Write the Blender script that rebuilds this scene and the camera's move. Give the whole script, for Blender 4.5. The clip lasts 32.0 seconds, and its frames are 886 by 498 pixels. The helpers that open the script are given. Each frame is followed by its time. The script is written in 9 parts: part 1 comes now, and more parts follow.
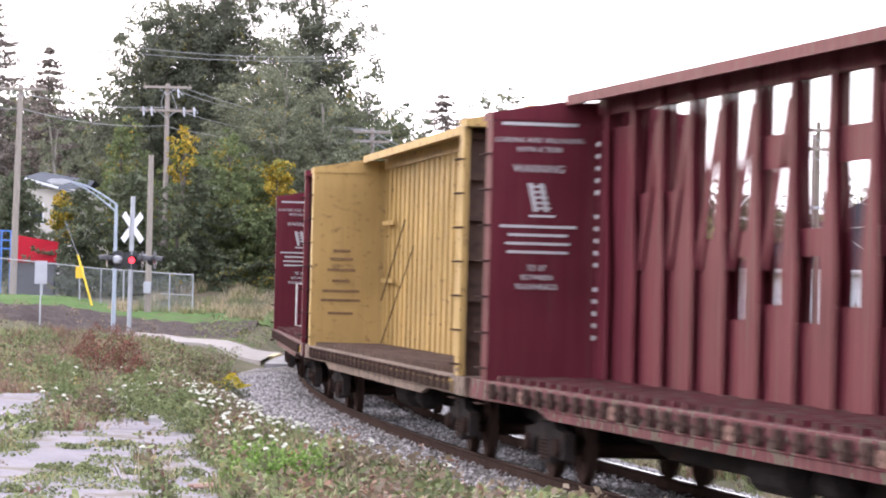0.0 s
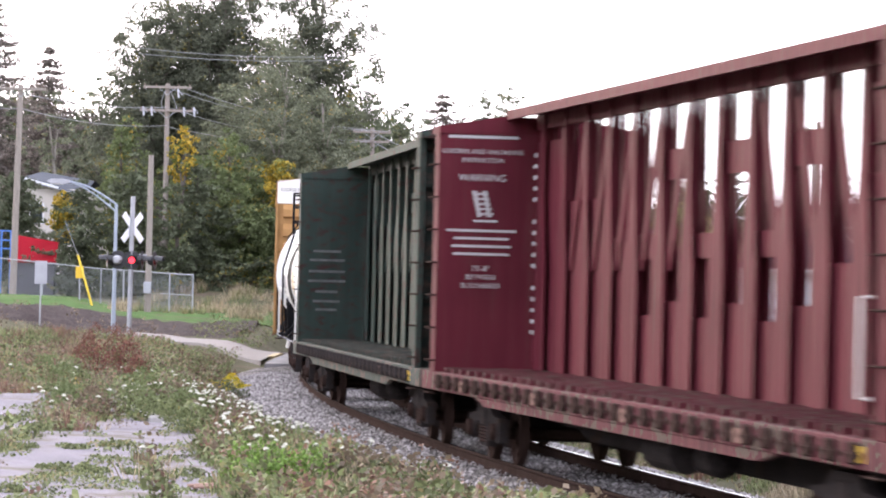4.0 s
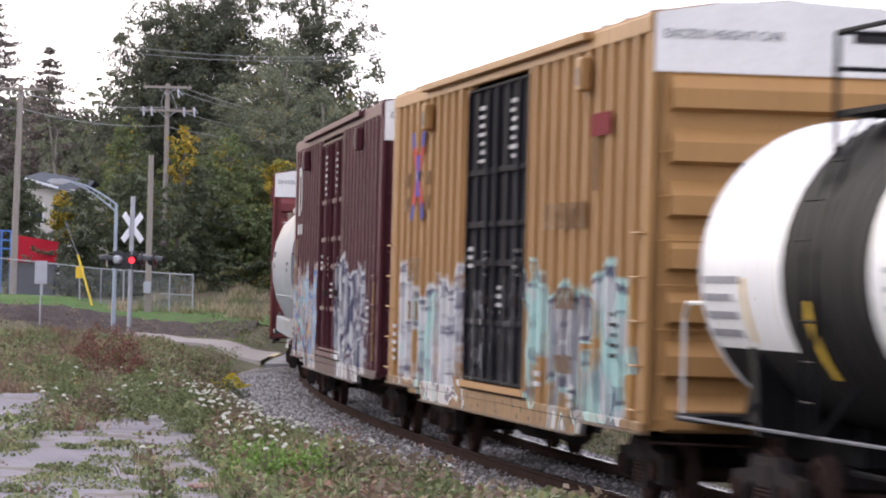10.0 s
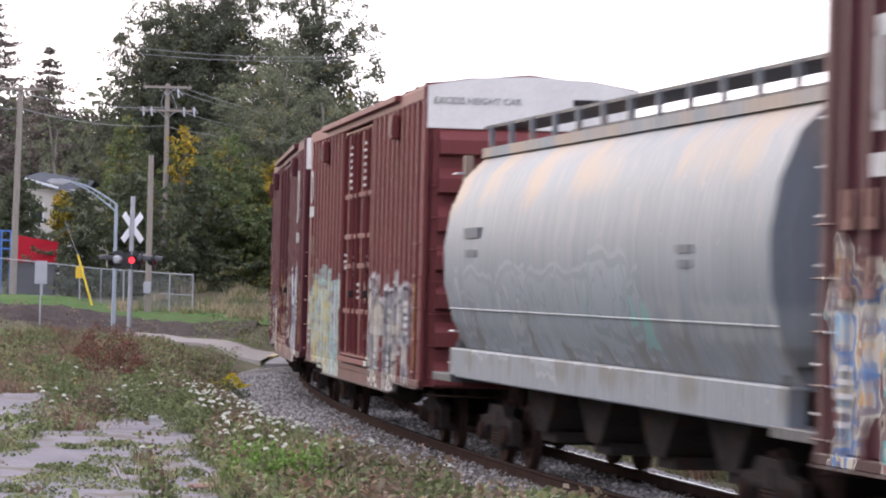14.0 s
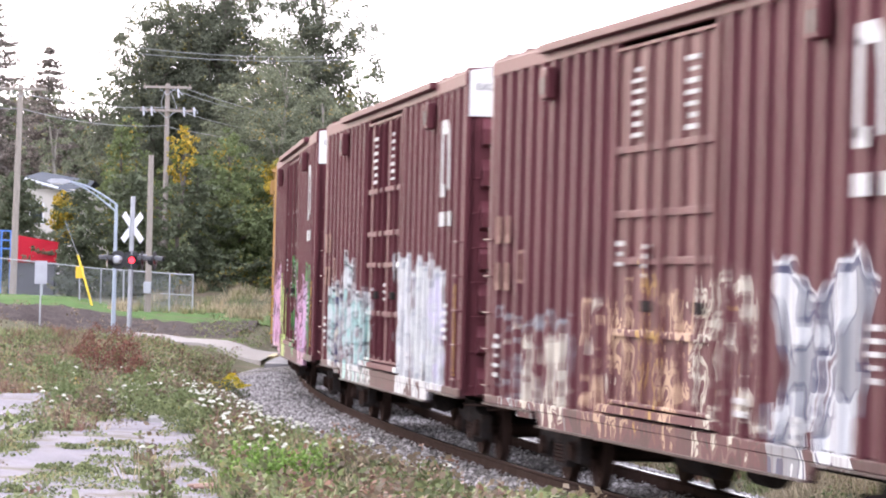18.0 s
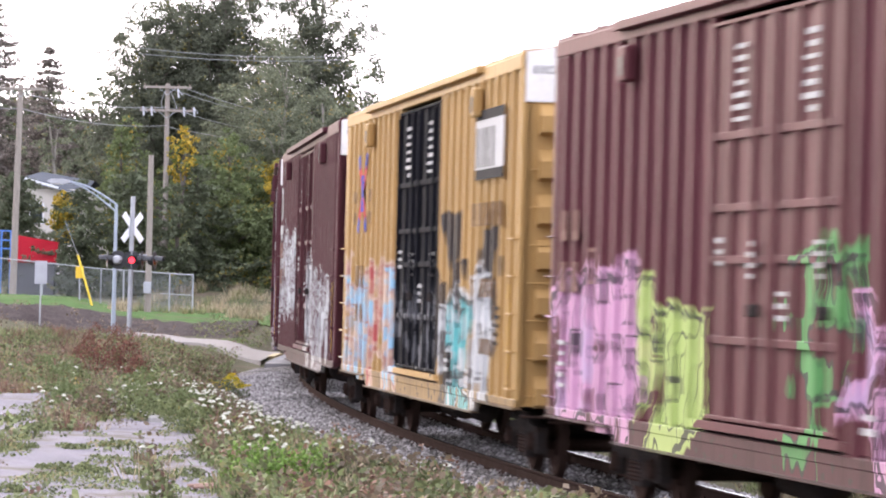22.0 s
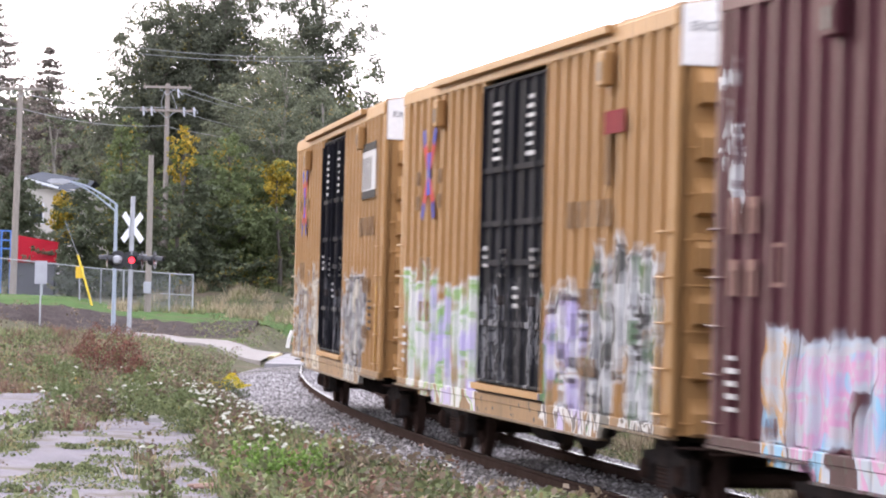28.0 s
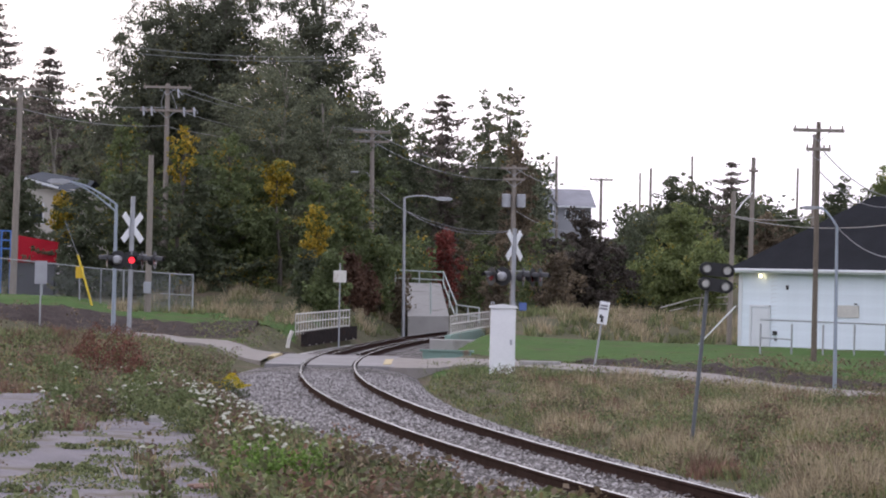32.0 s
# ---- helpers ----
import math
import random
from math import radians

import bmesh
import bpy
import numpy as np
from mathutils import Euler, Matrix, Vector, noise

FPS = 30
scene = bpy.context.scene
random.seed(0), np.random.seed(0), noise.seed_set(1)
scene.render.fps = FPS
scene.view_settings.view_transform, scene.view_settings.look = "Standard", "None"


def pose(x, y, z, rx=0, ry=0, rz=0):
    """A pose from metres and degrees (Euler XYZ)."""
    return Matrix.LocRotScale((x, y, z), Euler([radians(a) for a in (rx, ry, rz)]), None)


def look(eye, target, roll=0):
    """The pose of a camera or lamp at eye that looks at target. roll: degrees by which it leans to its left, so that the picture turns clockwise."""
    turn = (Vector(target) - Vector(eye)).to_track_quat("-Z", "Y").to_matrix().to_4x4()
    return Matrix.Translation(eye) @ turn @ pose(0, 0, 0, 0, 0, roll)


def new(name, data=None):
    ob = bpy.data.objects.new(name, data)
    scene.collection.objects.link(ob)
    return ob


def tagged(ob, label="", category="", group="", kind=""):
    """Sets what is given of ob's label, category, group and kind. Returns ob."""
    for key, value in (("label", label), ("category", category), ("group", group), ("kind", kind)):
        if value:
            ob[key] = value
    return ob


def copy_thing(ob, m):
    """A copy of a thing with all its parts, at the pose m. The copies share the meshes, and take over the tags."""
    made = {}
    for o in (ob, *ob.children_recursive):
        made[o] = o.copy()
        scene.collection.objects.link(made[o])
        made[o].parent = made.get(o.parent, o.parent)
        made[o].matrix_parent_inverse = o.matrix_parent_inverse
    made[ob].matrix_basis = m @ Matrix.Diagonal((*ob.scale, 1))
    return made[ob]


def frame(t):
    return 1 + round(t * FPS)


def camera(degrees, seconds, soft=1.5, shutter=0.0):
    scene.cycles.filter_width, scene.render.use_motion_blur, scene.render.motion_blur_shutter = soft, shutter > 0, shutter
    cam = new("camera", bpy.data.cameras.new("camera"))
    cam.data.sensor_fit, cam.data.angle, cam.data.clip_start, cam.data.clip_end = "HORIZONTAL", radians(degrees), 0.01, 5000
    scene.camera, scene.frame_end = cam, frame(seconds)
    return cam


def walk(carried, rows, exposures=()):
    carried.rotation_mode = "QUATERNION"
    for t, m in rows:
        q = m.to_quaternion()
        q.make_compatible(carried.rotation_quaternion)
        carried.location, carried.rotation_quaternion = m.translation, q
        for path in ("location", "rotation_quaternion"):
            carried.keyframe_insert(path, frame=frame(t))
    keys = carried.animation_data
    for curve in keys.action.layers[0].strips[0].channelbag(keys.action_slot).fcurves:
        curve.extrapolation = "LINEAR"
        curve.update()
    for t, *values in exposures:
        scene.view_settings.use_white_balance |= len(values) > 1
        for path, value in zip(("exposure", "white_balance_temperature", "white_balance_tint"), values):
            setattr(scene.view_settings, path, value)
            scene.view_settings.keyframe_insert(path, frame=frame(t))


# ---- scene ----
# ---- camera ----
cam = camera(13.342, 32.0, soft=2.0, shutter=0.95)
EYE = (0.0, 0.0, 1.80)
AIM = (0.0, 100.0, 3.277)
walk(cam, [(0.0, look(EYE, AIM, 1.436)), (32.0, look(EYE, AIM, 1.436))],
     exposures=[(0.0, 1.28), (1.0, 1.16), (2.0, 0.94), (3.0, 1.13), (6.0, 1.18), (7.0, 0.7), (8.0, -0.5), (9.0, -0.5), (10.0, 0.5), (11.0, 0.94), (12.0, 1.08), (13.0, 0.88), (14.0, 0.5), (14.5, 0.48), (16.5, 1.32), (17.0, 1.38), (20.0, 1.48), (21.0, 1.46), (22.0, 1.16), (23.0, 1.04), (24.0, 1.15), (25.0, 1.35), (28.0, 1.06), (29.0, 0.94), (30.0, 0.94), (31.0, 0.83), (31.5, 0.63), (32.0, -0.14)])

# ---- world and sun: a bright overcast evening sky ----
world = bpy.data.worlds.new("overcast_sky")
scene.world = world
world.use_nodes = True
wn, wl = world.node_tree.nodes, world.node_tree.links
wn.clear()
sky = wn.new("ShaderNodeTexSky")
sky.sky_type, sky.sun_disc = 'NISHITA', False
sky.sun_elevation, sky.sun_rotation = radians(24), radians(-35)
sky.dust_density = 4.0
veil = wn.new("ShaderNodeBackground")
veil.inputs[0].default_value, veil.inputs[1].default_value = (0.975, 0.95, 1.14, 1), 1.33
clear = wn.new("ShaderNodeBackground")
clear.inputs[1].default_value = 0.06
both = wn.new("ShaderNodeAddShader")
wout = wn.new("ShaderNodeOutputWorld")
wl.new(sky.outputs[0], clear.inputs[0])
wl.new(veil.outputs[0], both.inputs[0])
wl.new(clear.outputs[0], both.inputs[1])
wl.new(both.outputs[0], wout.inputs[0])

sun = new("sun", bpy.data.lights.new("sun", 'SUN'))
sun.data.energy, sun.data.angle, sun.data.color = 0.5, radians(30), (1.0, 0.93, 0.86)
sun.matrix_world = look((-57, 80, 45), (0, 0, 0))

# ---- track line: one long curve to the right of the eye ----
CX, CY, RAD = 464.75, 120.03, 468.09


def rail_z(s):
    return -0.00447 * s + (0.00006 * s * s if s < 0 else 0.0)


def on_track(s, out=0.0):
    """Place on the line at arc length s (towards the eye); out: metres to its outer side."""
    a = math.pi + s / RAD
    return Vector((CX + (RAD + out) * math.cos(a), CY + (RAD + out) * math.sin(a), rail_z(s)))


def track_sd(x, y):
    """Arc length and outward offset of a point of the plan."""
    dx, dy = x - CX, y - CY
    a = math.atan2(dy, dx) % (2 * math.pi)
    return (a - math.pi) * RAD, math.hypot(dx, dy) - RAD


# ---- meshes ----
class M:
    """Gathers faces for one mesh."""

    def __init__(self):
        self.v, self.f, self.k = [], [], []

    def add(self, vs, fs, k=0):
        n = len(self.v)
        self.v += [tuple(p) for p in vs]
        self.f += [tuple(i + n for i in f) for f in fs]
        self.k += [k] * len(fs)
        return self

    def box(self, x0, x1, y0, y1, z0, z1, k=0, c=0.0):
        if c > 0:
            return self.soft(x0, x1, y0, y1, z0, z1, c, k)
        vs = [(x, y, z) for z in (z0, z1) for y in (y0, y1) for x in (x0, x1)]
        return self.add(vs, [(0, 2, 3, 1), (4, 5, 7, 6), (0, 1, 5, 4), (2, 6, 7, 3), (0, 4, 6, 2), (1, 3, 7, 5)], k)

    def soft(self, x0, x1, y0, y1, z0, z1, c, k=0):
        bm = bmesh.new()
        bmesh.ops.create_cube(bm, size=1.0, matrix=Matrix.LocRotScale(((x0 + x1) / 2, (y0 + y1) / 2, (z0 + z1) / 2), None, (x1 - x0, y1 - y0, z1 - z0)))
        bmesh.ops.bevel(bm, geom=bm.edges[:], offset=c, segments=1, affect='EDGES')
        bm.verts.index_update()
        self.add([v.co for v in bm.verts], [[v.index for v in f.verts] for f in bm.faces], k)
        bm.free()
        return self

    def tube(self, pts, r, n=8, k=0, r2=None, cap=True):
        """A round bar through the points; r to r2 along it."""
        pts = [Vector(p) for p in pts]
        rings, last = [], None
        for i, p in enumerate(pts):
            d = (pts[min(i + 1, len(pts) - 1)] - pts[max(i - 1, 0)]).normalized()
            u = d.orthogonal().normalized() if last is None else (last - d * last.dot(d)).normalized()
            last = u
            w = d.cross(u)
            rr = r if r2 is None else r + (r2 - r) * i / max(1, len(pts) - 1)
            rings.append([p + (u * math.cos(2 * math.pi * j / n) + w * math.sin(2 * math.pi * j / n)) * rr for j in range(n)])
        vs = [v for ring in rings for v in ring]
        fs = [(i * n + j, i * n + (j + 1) % n, (i + 1) * n + (j + 1) % n, (i + 1) * n + j) for i in range(len(pts) - 1) for j in range(n)]
        if cap:
            fs += [tuple(range(n))[::-1], tuple((len(pts) - 1) * n + j for j in range(n))]
        return self.add(vs, fs, k)

    def prism(self, outline, axis, a0, a1, k=0):
        """An outline of 2D points carried along an axis from a0 to a1."""
        def put(p, a):
            return {'x': (a, p[0], p[1]), 'y': (p[0], a, p[1]), 'z': (p[0], p[1], a)}[axis]
        n = len(outline)
        vs = [put(p, a0) for p in outline] + [put(p, a1) for p in outline]
        fs = [(i, (i + 1) % n, n + (i + 1) % n, n + i) for i in range(n)] + [tuple(range(n))[::-1], tuple(range(n, 2 * n))]
        return self.add(vs, fs, k)

    def lathe(self, prof, axis, c, n=24, k=0, cap=True):
        """A turned body: prof holds (along, radius)."""
        vs, fs = [], []
        for a, r in prof:
            for j in range(n):
                t = 2 * math.pi * j / n
                p = {'x': (a, r * math.cos(t), r * math.sin(t)), 'y': (r * math.cos(t), a, r * math.sin(t)), 'z': (r * math.cos(t), r * math.sin(t), a)}[axis]
                vs.append((p[0] + c[0], p[1] + c[1], p[2] + c[2]))
        for i in range(len(prof) - 1):
            fs += [(i * n + j, i * n + (j + 1) % n, (i + 1) * n + (j + 1) % n, (i + 1) * n + j) for j in range(n)]
        if cap:
            fs += [tuple(range(n))[::-1], tuple((len(prof) - 1) * n + j for j in range(n))]
        return self.add(vs, fs, k)

    def mesh(self, name, mats, smooth=False):
        me = bpy.data.meshes.new(name)
        me.from_pydata(self.v, [], self.f)
        for m in (mats if isinstance(mats, (list, tuple)) else [mats]):
            me.materials.append(m)
        if any(self.k):
            me.polygons.foreach_set("material_index", self.k)
        bm = bmesh.new()
        bm.from_mesh(me)
        if len(bm.faces) < 20000:
            bmesh.ops.recalc_face_normals(bm, faces=bm.faces)
        bm.to_mesh(me)
        bm.free()
        if smooth:
            me.shade_smooth()
            me.set_sharp_from_angle(angle=radians(40))
        return me


def part(name, m, mats, parent, label="", at=None, smooth=False):
    """One mesh object under a thing or a part."""
    me = m.mesh(name, mats, smooth) if isinstance(m, M) else m
    ob = new(name, me)
    ob.parent = parent
    if at is not None:
        ob.matrix_basis = at if isinstance(at, Matrix) else Matrix.Translation(at)
    if label:
        ob["label"] = label
    return ob


def thing(name, label, category, at=None, group="", kind=""):
    ob = new(name)
    ob.empty_display_size = 0.3
    if at is not None:
        ob.matrix_basis = at if isinstance(at, Matrix) else Matrix.Translation(at)
    return tagged(ob, label, category, group, kind)


def solid(name, m, mats, label, category, at=None, group="", kind="", smooth=False):
    me = m.mesh(name, mats, smooth) if isinstance(m, M) else m
    ob = new(name, me)
    if at is not None:
        ob.matrix_basis = at if isinstance(at, Matrix) else Matrix.Translation(at)
    return tagged(ob, label, category, group, kind)


FONT_CACHE = {}


def letters(text, size, material, parent, at, name="lettering", sx=1.0, label=""):
    """Painted words as a thin mesh of their own, with the built-in font."""
    key = (text, size, material.name)
    if key not in FONT_CACHE:
        cu = bpy.data.curves.new("words", 'FONT')
        cu.body, cu.size, cu.align_x, cu.align_y, cu.extrude, cu.resolution_u = text, size, 'CENTER', 'CENTER', 0.004, 3
        tmp = bpy.data.objects.new("words", cu)
        scene.collection.objects.link(tmp)
        me = bpy.data.meshes.new_from_object(tmp)
        bpy.data.objects.remove(tmp)
        me.materials.clear()
        me.materials.append(material)
        FONT_CACHE[key] = me
    ob = part(name, FONT_CACHE[key], None, parent, label or "painted letters", at)
    if sx != 1.0:
        ob.scale = (sx, 1, 1)
    return ob


# ---- materials ----
def rgb(c):
    return (c[0], c[1], c[2], 1.0)


def mat(name, col, rough=0.6, metal=0.0, var=0.25, scale=2.0, fine=30.0, bump=0.15, stain=None, amount=0.35, each=0.0, stretch=(1, 1, 1), sub=0.0, depth=0.02):
    """A painted, worn or natural surface: two scales of grain, a stain colour in patches, a bump."""
    m = bpy.data.materials.new(name)
    m.use_nodes = True
    n, l = m.node_tree.nodes, m.node_tree.links
    b = n["Principled BSDF"]
    b.inputs["Roughness"].default_value, b.inputs["Metallic"].default_value = rough, metal
    b.inputs["Specular IOR Level"].default_value = 0.5 if rough < 0.6 else 0.3 if rough < 0.75 else 0.08
    tc = n.new("ShaderNodeTexCoord")
    mp = n.new("ShaderNodeMapping")
    mp.inputs["Scale"].default_value = stretch
    l.new(tc.outputs["Object"], mp.inputs[0])
    big, small = n.new("ShaderNodeTexNoise"), n.new("ShaderNodeTexNoise")
    big.inputs["Scale"].default_value, big.inputs["Detail"].default_value = scale, 6
    small.inputs["Scale"].default_value, small.inputs["Detail"].default_value = fine, 4
    l.new(mp.outputs[0], big.inputs["Vector"])
    l.new(mp.outputs[0], small.inputs["Vector"])
    mix = n.new("ShaderNodeMath")
    mix.operation = 'MULTIPLY_ADD'
    l.new(small.outputs[0], mix.inputs[0])
    mix.inputs[1].default_value = 0.5
    half = n.new("ShaderNodeMath")
    half.operation = 'MULTIPLY'
    half.inputs[1].default_value = 0.5
    l.new(big.outputs[0], half.inputs[0])
    l.new(half.outputs[0], mix.inputs[2])
    rng = n.new("ShaderNodeMapRange")
    rng.inputs[1].default_value, rng.inputs[2].default_value = 0.3, 0.7
    rng.inputs[3].default_value, rng.inputs[4].default_value = 1 - var, 1 + var
    l.new(mix.outputs[0], rng.inputs[0])
    val = rng.outputs[0]
    if each:
        oi = n.new("ShaderNodeObjectInfo")
        r2 = n.new("ShaderNodeMapRange")
        r2.inputs[3].default_value, r2.inputs[4].default_value = 1 - each, 1 + each
        l.new(oi.outputs["Random"], r2.inputs[0])
        mu = n.new("ShaderNodeMath")
        mu.operation = 'MULTIPLY'
        l.new(val, mu.inputs[0])
        l.new(r2.outputs[0], mu.inputs[1])
        val = mu.outputs[0]
    sc = n.new("ShaderNodeVectorMath")
    sc.operation = 'SCALE'
    sc.inputs[0].default_value = col
    l.new(val, sc.inputs["Scale"])
    out = sc.outputs[0]
    if stain is not None:
        rp = n.new("ShaderNodeMapRange")
        rp.inputs[1].default_value, rp.inputs[2].default_value = 0.72 - amount * 0.5, 0.82 - amount * 0.5
        l.new(big.outputs[0], rp.inputs[0])
        mx = n.new("ShaderNodeMix")
        mx.data_type = 'RGBA'
        l.new(rp.outputs[0], mx.inputs[0])
        l.new(out, mx.inputs[6])
        mx.inputs[7].default_value = rgb(stain)
        out = mx.outputs[2]
    l.new(out, b.inputs["Base Color"])
    if bump:
        bp = n.new("ShaderNodeBump")
        bp.inputs["Strength"].default_value, bp.inputs["Distance"].default_value = bump, depth
        l.new(small.outputs[0], bp.inputs["Height"])
        l.new(bp.outputs[0], b.inputs["Normal"])
    return m


def foliage(name, col, var=0.35, warm=(0.30, 0.20, 0.03), share=0.0):
    """Leaves: colour varied from leaf to leaf, a share of them turned, some light through them."""
    m = bpy.data.materials.new(name)
    m.use_nodes = True
    n, l = m.node_tree.nodes, m.node_tree.links
    b = n["Principled BSDF"]
    b.inputs["Roughness"].default_value = 0.6
    b.inputs["Specular IOR Level"].default_value = 0.15
    geo = n.new("ShaderNodeNewGeometry")
    tc = n.new("ShaderNodeTexCoord")
    nz = n.new("ShaderNodeTexNoise")
    nz.inputs["Scale"].default_value = 0.55
    l.new(tc.outputs["Object"], nz.inputs["Vector"])
    r = n.new("ShaderNodeMapRange")
    r.inputs[3].default_value, r.inputs[4].default_value = 1 - var, 1 + var
    l.new(geo.outputs["Random Per Island"], r.inputs[0])
    r2 = n.new("ShaderNodeMapRange")
    r2.inputs[1].default_value, r2.inputs[2].default_value, r2.inputs[3].default_value, r2.inputs[4].default_value = 0.3, 0.7, 0.55, 1.4
    l.new(nz.outputs[0], r2.inputs[0])
    mu = n.new("ShaderNodeMath")
    mu.operation = 'MULTIPLY'
    l.new(r.outputs[0], mu.inputs[0])
    l.new(r2.outputs[0], mu.inputs[1])
    sc = n.new("ShaderNodeVectorMath")
    sc.operation = 'SCALE'
    sc.inputs[0].default_value = col
    l.new(mu.outputs[0], sc.inputs["Scale"])
    out = sc.outputs[0]
    if share:
        ad = n.new("ShaderNodeMath")
        ad.operation = 'MULTIPLY_ADD'
        l.new(geo.outputs["Random Per Island"], ad.inputs[0])
        ad.inputs[1].default_value = 0.35
        l.new(nz.outputs[0], ad.inputs[2])
        th = n.new("ShaderNodeMapRange")
        th.inputs[1].default_value, th.inputs[2].default_value = 0.92 - share, 1.0 - share
        l.new(ad.outputs[0], th.inputs[0])
        mx = n.new("ShaderNodeMix")
        mx.data_type = 'RGBA'
        l.new(th.outputs[0], mx.inputs[0])
        l.new(out, mx.inputs[6])
        mx.inputs[7].default_value = rgb(warm)
        out = mx.outputs[2]
    l.new(out, b.inputs["Base Color"])
    tr = n.new("ShaderNodeBsdfTranslucent")
    l.new(out, tr.inputs[0])
    ms = n.new("ShaderNodeMixShader")
    ms.inputs[0].default_value = 0.25
    l.new(b.outputs[0], ms.inputs[1])
    l.new(tr.outputs[0], ms.inputs[2])
    l.new(ms.outputs[0], n["Material Output"].inputs[0])
    return m


def lamp_glow(name, col, strength):
    m = bpy.data.materials.new(name)
    m.use_nodes = True
    b = m.node_tree.nodes["Principled BSDF"]
    b.inputs["Base Color"].default_value = rgb(col)
    b.inputs["Emission Color"].default_value = rgb(col)
    b.inputs["Emission Strength"].default_value = strength
    return m


STEEL = mat("galvanized_steel", (0.36, 0.37, 0.39), 0.5, 0.4, 0.15, 3, 40, 0.05)
DARK_STEEL = mat("dark_oily_steel", (0.036, 0.031, 0.030), 0.85, 0.0, 0.4, 3, 25, 0.2, stain=(0.045, 0.031, 0.025), amount=0.3)
RUST = mat("brown_rust", (0.042, 0.027, 0.023), 0.85, 0.1, 0.35, 3, 40, 0.3)
RAIL_TOP = mat("worn_rail_head", (0.30, 0.285, 0.28), 0.24, 0.9, 0.15, 2, 60, 0.05)
for k in (DARK_STEEL, RUST):
    k.node_tree.nodes["Principled BSDF"].inputs["Specular IOR Level"].default_value = 0.0
WHITE = mat("white_paint", (0.78, 0.79, 0.80), 0.5, 0, 0.08, 1.5, 30, 0.05)
DULL_WHITE = mat("weathered_white_paint", (0.62, 0.60, 0.55), 0.6, 0, 0.15, 2, 30, 0.08, stain=(0.35, 0.28, 0.2), amount=0.2)
BLACK = mat("black_paint", (0.018, 0.018, 0.020), 0.5, 0, 0.3, 2, 30, 0.1)
YELLOW = mat("yellow_marking_paint", (0.65, 0.42, 0.04), 0.6, 0, 0.2, 4, 40, 0.1)
CONCRETE = mat("pale_concrete", (0.34, 0.33, 0.31), 0.85, 0, 0.18, 1.2, 40, 0.2, stain=(0.24, 0.23, 0.21), amount=0.3)
WOOD_POLE = mat("weathered_grey_pole_wood", (0.26, 0.23, 0.20), 0.85, 0, 0.25, 4, 60, 0.3, stretch=(6, 6, 0.6))
TIE_WOOD = mat("creosoted_tie_wood", (0.075, 0.06, 0.05), 0.9, 0, 0.35, 3, 40, 0.4, each=0.3)
WIRE = mat("grey_cable_sheath", (0.26, 0.26, 0.27), 0.6, 0, 0.1, 3, 30, 0)
GLASS_DARK = mat("dark_window_glass", (0.05, 0.06, 0.07), 0.08, 0, 0.1, 2, 10, 0)

# ---- ground ----
SPOTS = [(-3.7, 32, 0.06), (-1.9, 36, 0.0), (-7, 60, 0.19), (-4.5, 55, 0.05), (-5.4, 92, 0.2), (-10.6, 105, 0.45), (-10.5, 133, 0.25),
         (-6, 112, 0.0), (-17.5, 150, 1.25), (-10, 142, 0.5), (-7.6, 150, 0.83), (-11, 165, 1.16), (-18.7, 165, 1.77), (-8.5, 190, 2.4),
         (-1.1, 185, 1.22), (4.1, 125, 0.0), (1.8, 108, -0.14), (3.8, 114, -0.05), (11.8, 100, -0.38), (11.8, 150, 0.49),
         (17, 145, 0.45), (5.5, 170, 1.43), (4.4, 65, -0.56), (5.9, 50, -0.6), (6.2, 80, -0.5), (12.8, 130, 0.18), (0, 5, 0.1), (0, 400, 4.0), (25, 250, 4.2), (-30, 250, 4.2)]
SPOT_XY = np.array([(2.0 * p[0], p[1]) for p in SPOTS])
SPOT_Z = np.array([p[2] for p in SPOTS])


def ground_z(x, y):
    d2 = (SPOT_XY[:, 0] - 2.0 * x) ** 2 + (SPOT_XY[:, 1] - y) ** 2 + 9.0
    w = d2 ** -2.0
    z = float((w * SPOT_Z).sum() / w.sum())
    s, o = track_sd(x, y)
    if -90 < s < 140:
        k = min(1.0, max(0.0, (abs(o) - 2.0) / 2.6))
        k = k * k * (3 - 2 * k)
        bed = rail_z(s) - 0.62 + 0.48 * math.exp(-((s + 2.0) / 11.0) ** 4)
        z = bed * (1 - k) + z * k
    # the stream under the bridge
    c = math.exp(-((y - 156 - 0.25 * x) / 3.0) ** 2) * (1.0 if abs(o) < 3 else math.exp(-((abs(o) - 3) / 1.3) ** 2))
    z -= 1.2 * c
    return z + 0.05 * noise.noise((x * 0.35, y * 0.12, 0.0))


def steps(pairs):
    out = [pairs[0][0]]
    for (a, b, n) in pairs:
        out += [a + (b - a) * (i + 1) / n for i in range(n)]
    return out


XS = steps([(-2500, -300, 5), (-300, -60, 8), (-60, -26, 12), (-26, 26, 110), (26, 60, 12), (60, 300, 8), (300, 2500, 5)])
YS = steps([(-2500, -200, 4), (-200, 20, 14), (20, 220, 190), (220, 400, 20), (400, 3500, 12)])
gm = M()
gm.v = [(x, y, ground_z(x, y) if abs(x) < 300 and -200 < y < 900 else (4.0 if y > 100 else 0.1)) for y in YS for x in XS]
nx = len(XS)
gm.f = [(j * nx + i, j * nx + i + 1, (j + 1) * nx + i + 1, (j + 1) * nx + i) for j in range(len(YS) - 1) for i in range(nx - 1)]
gm.k = [0] * len(gm.f)
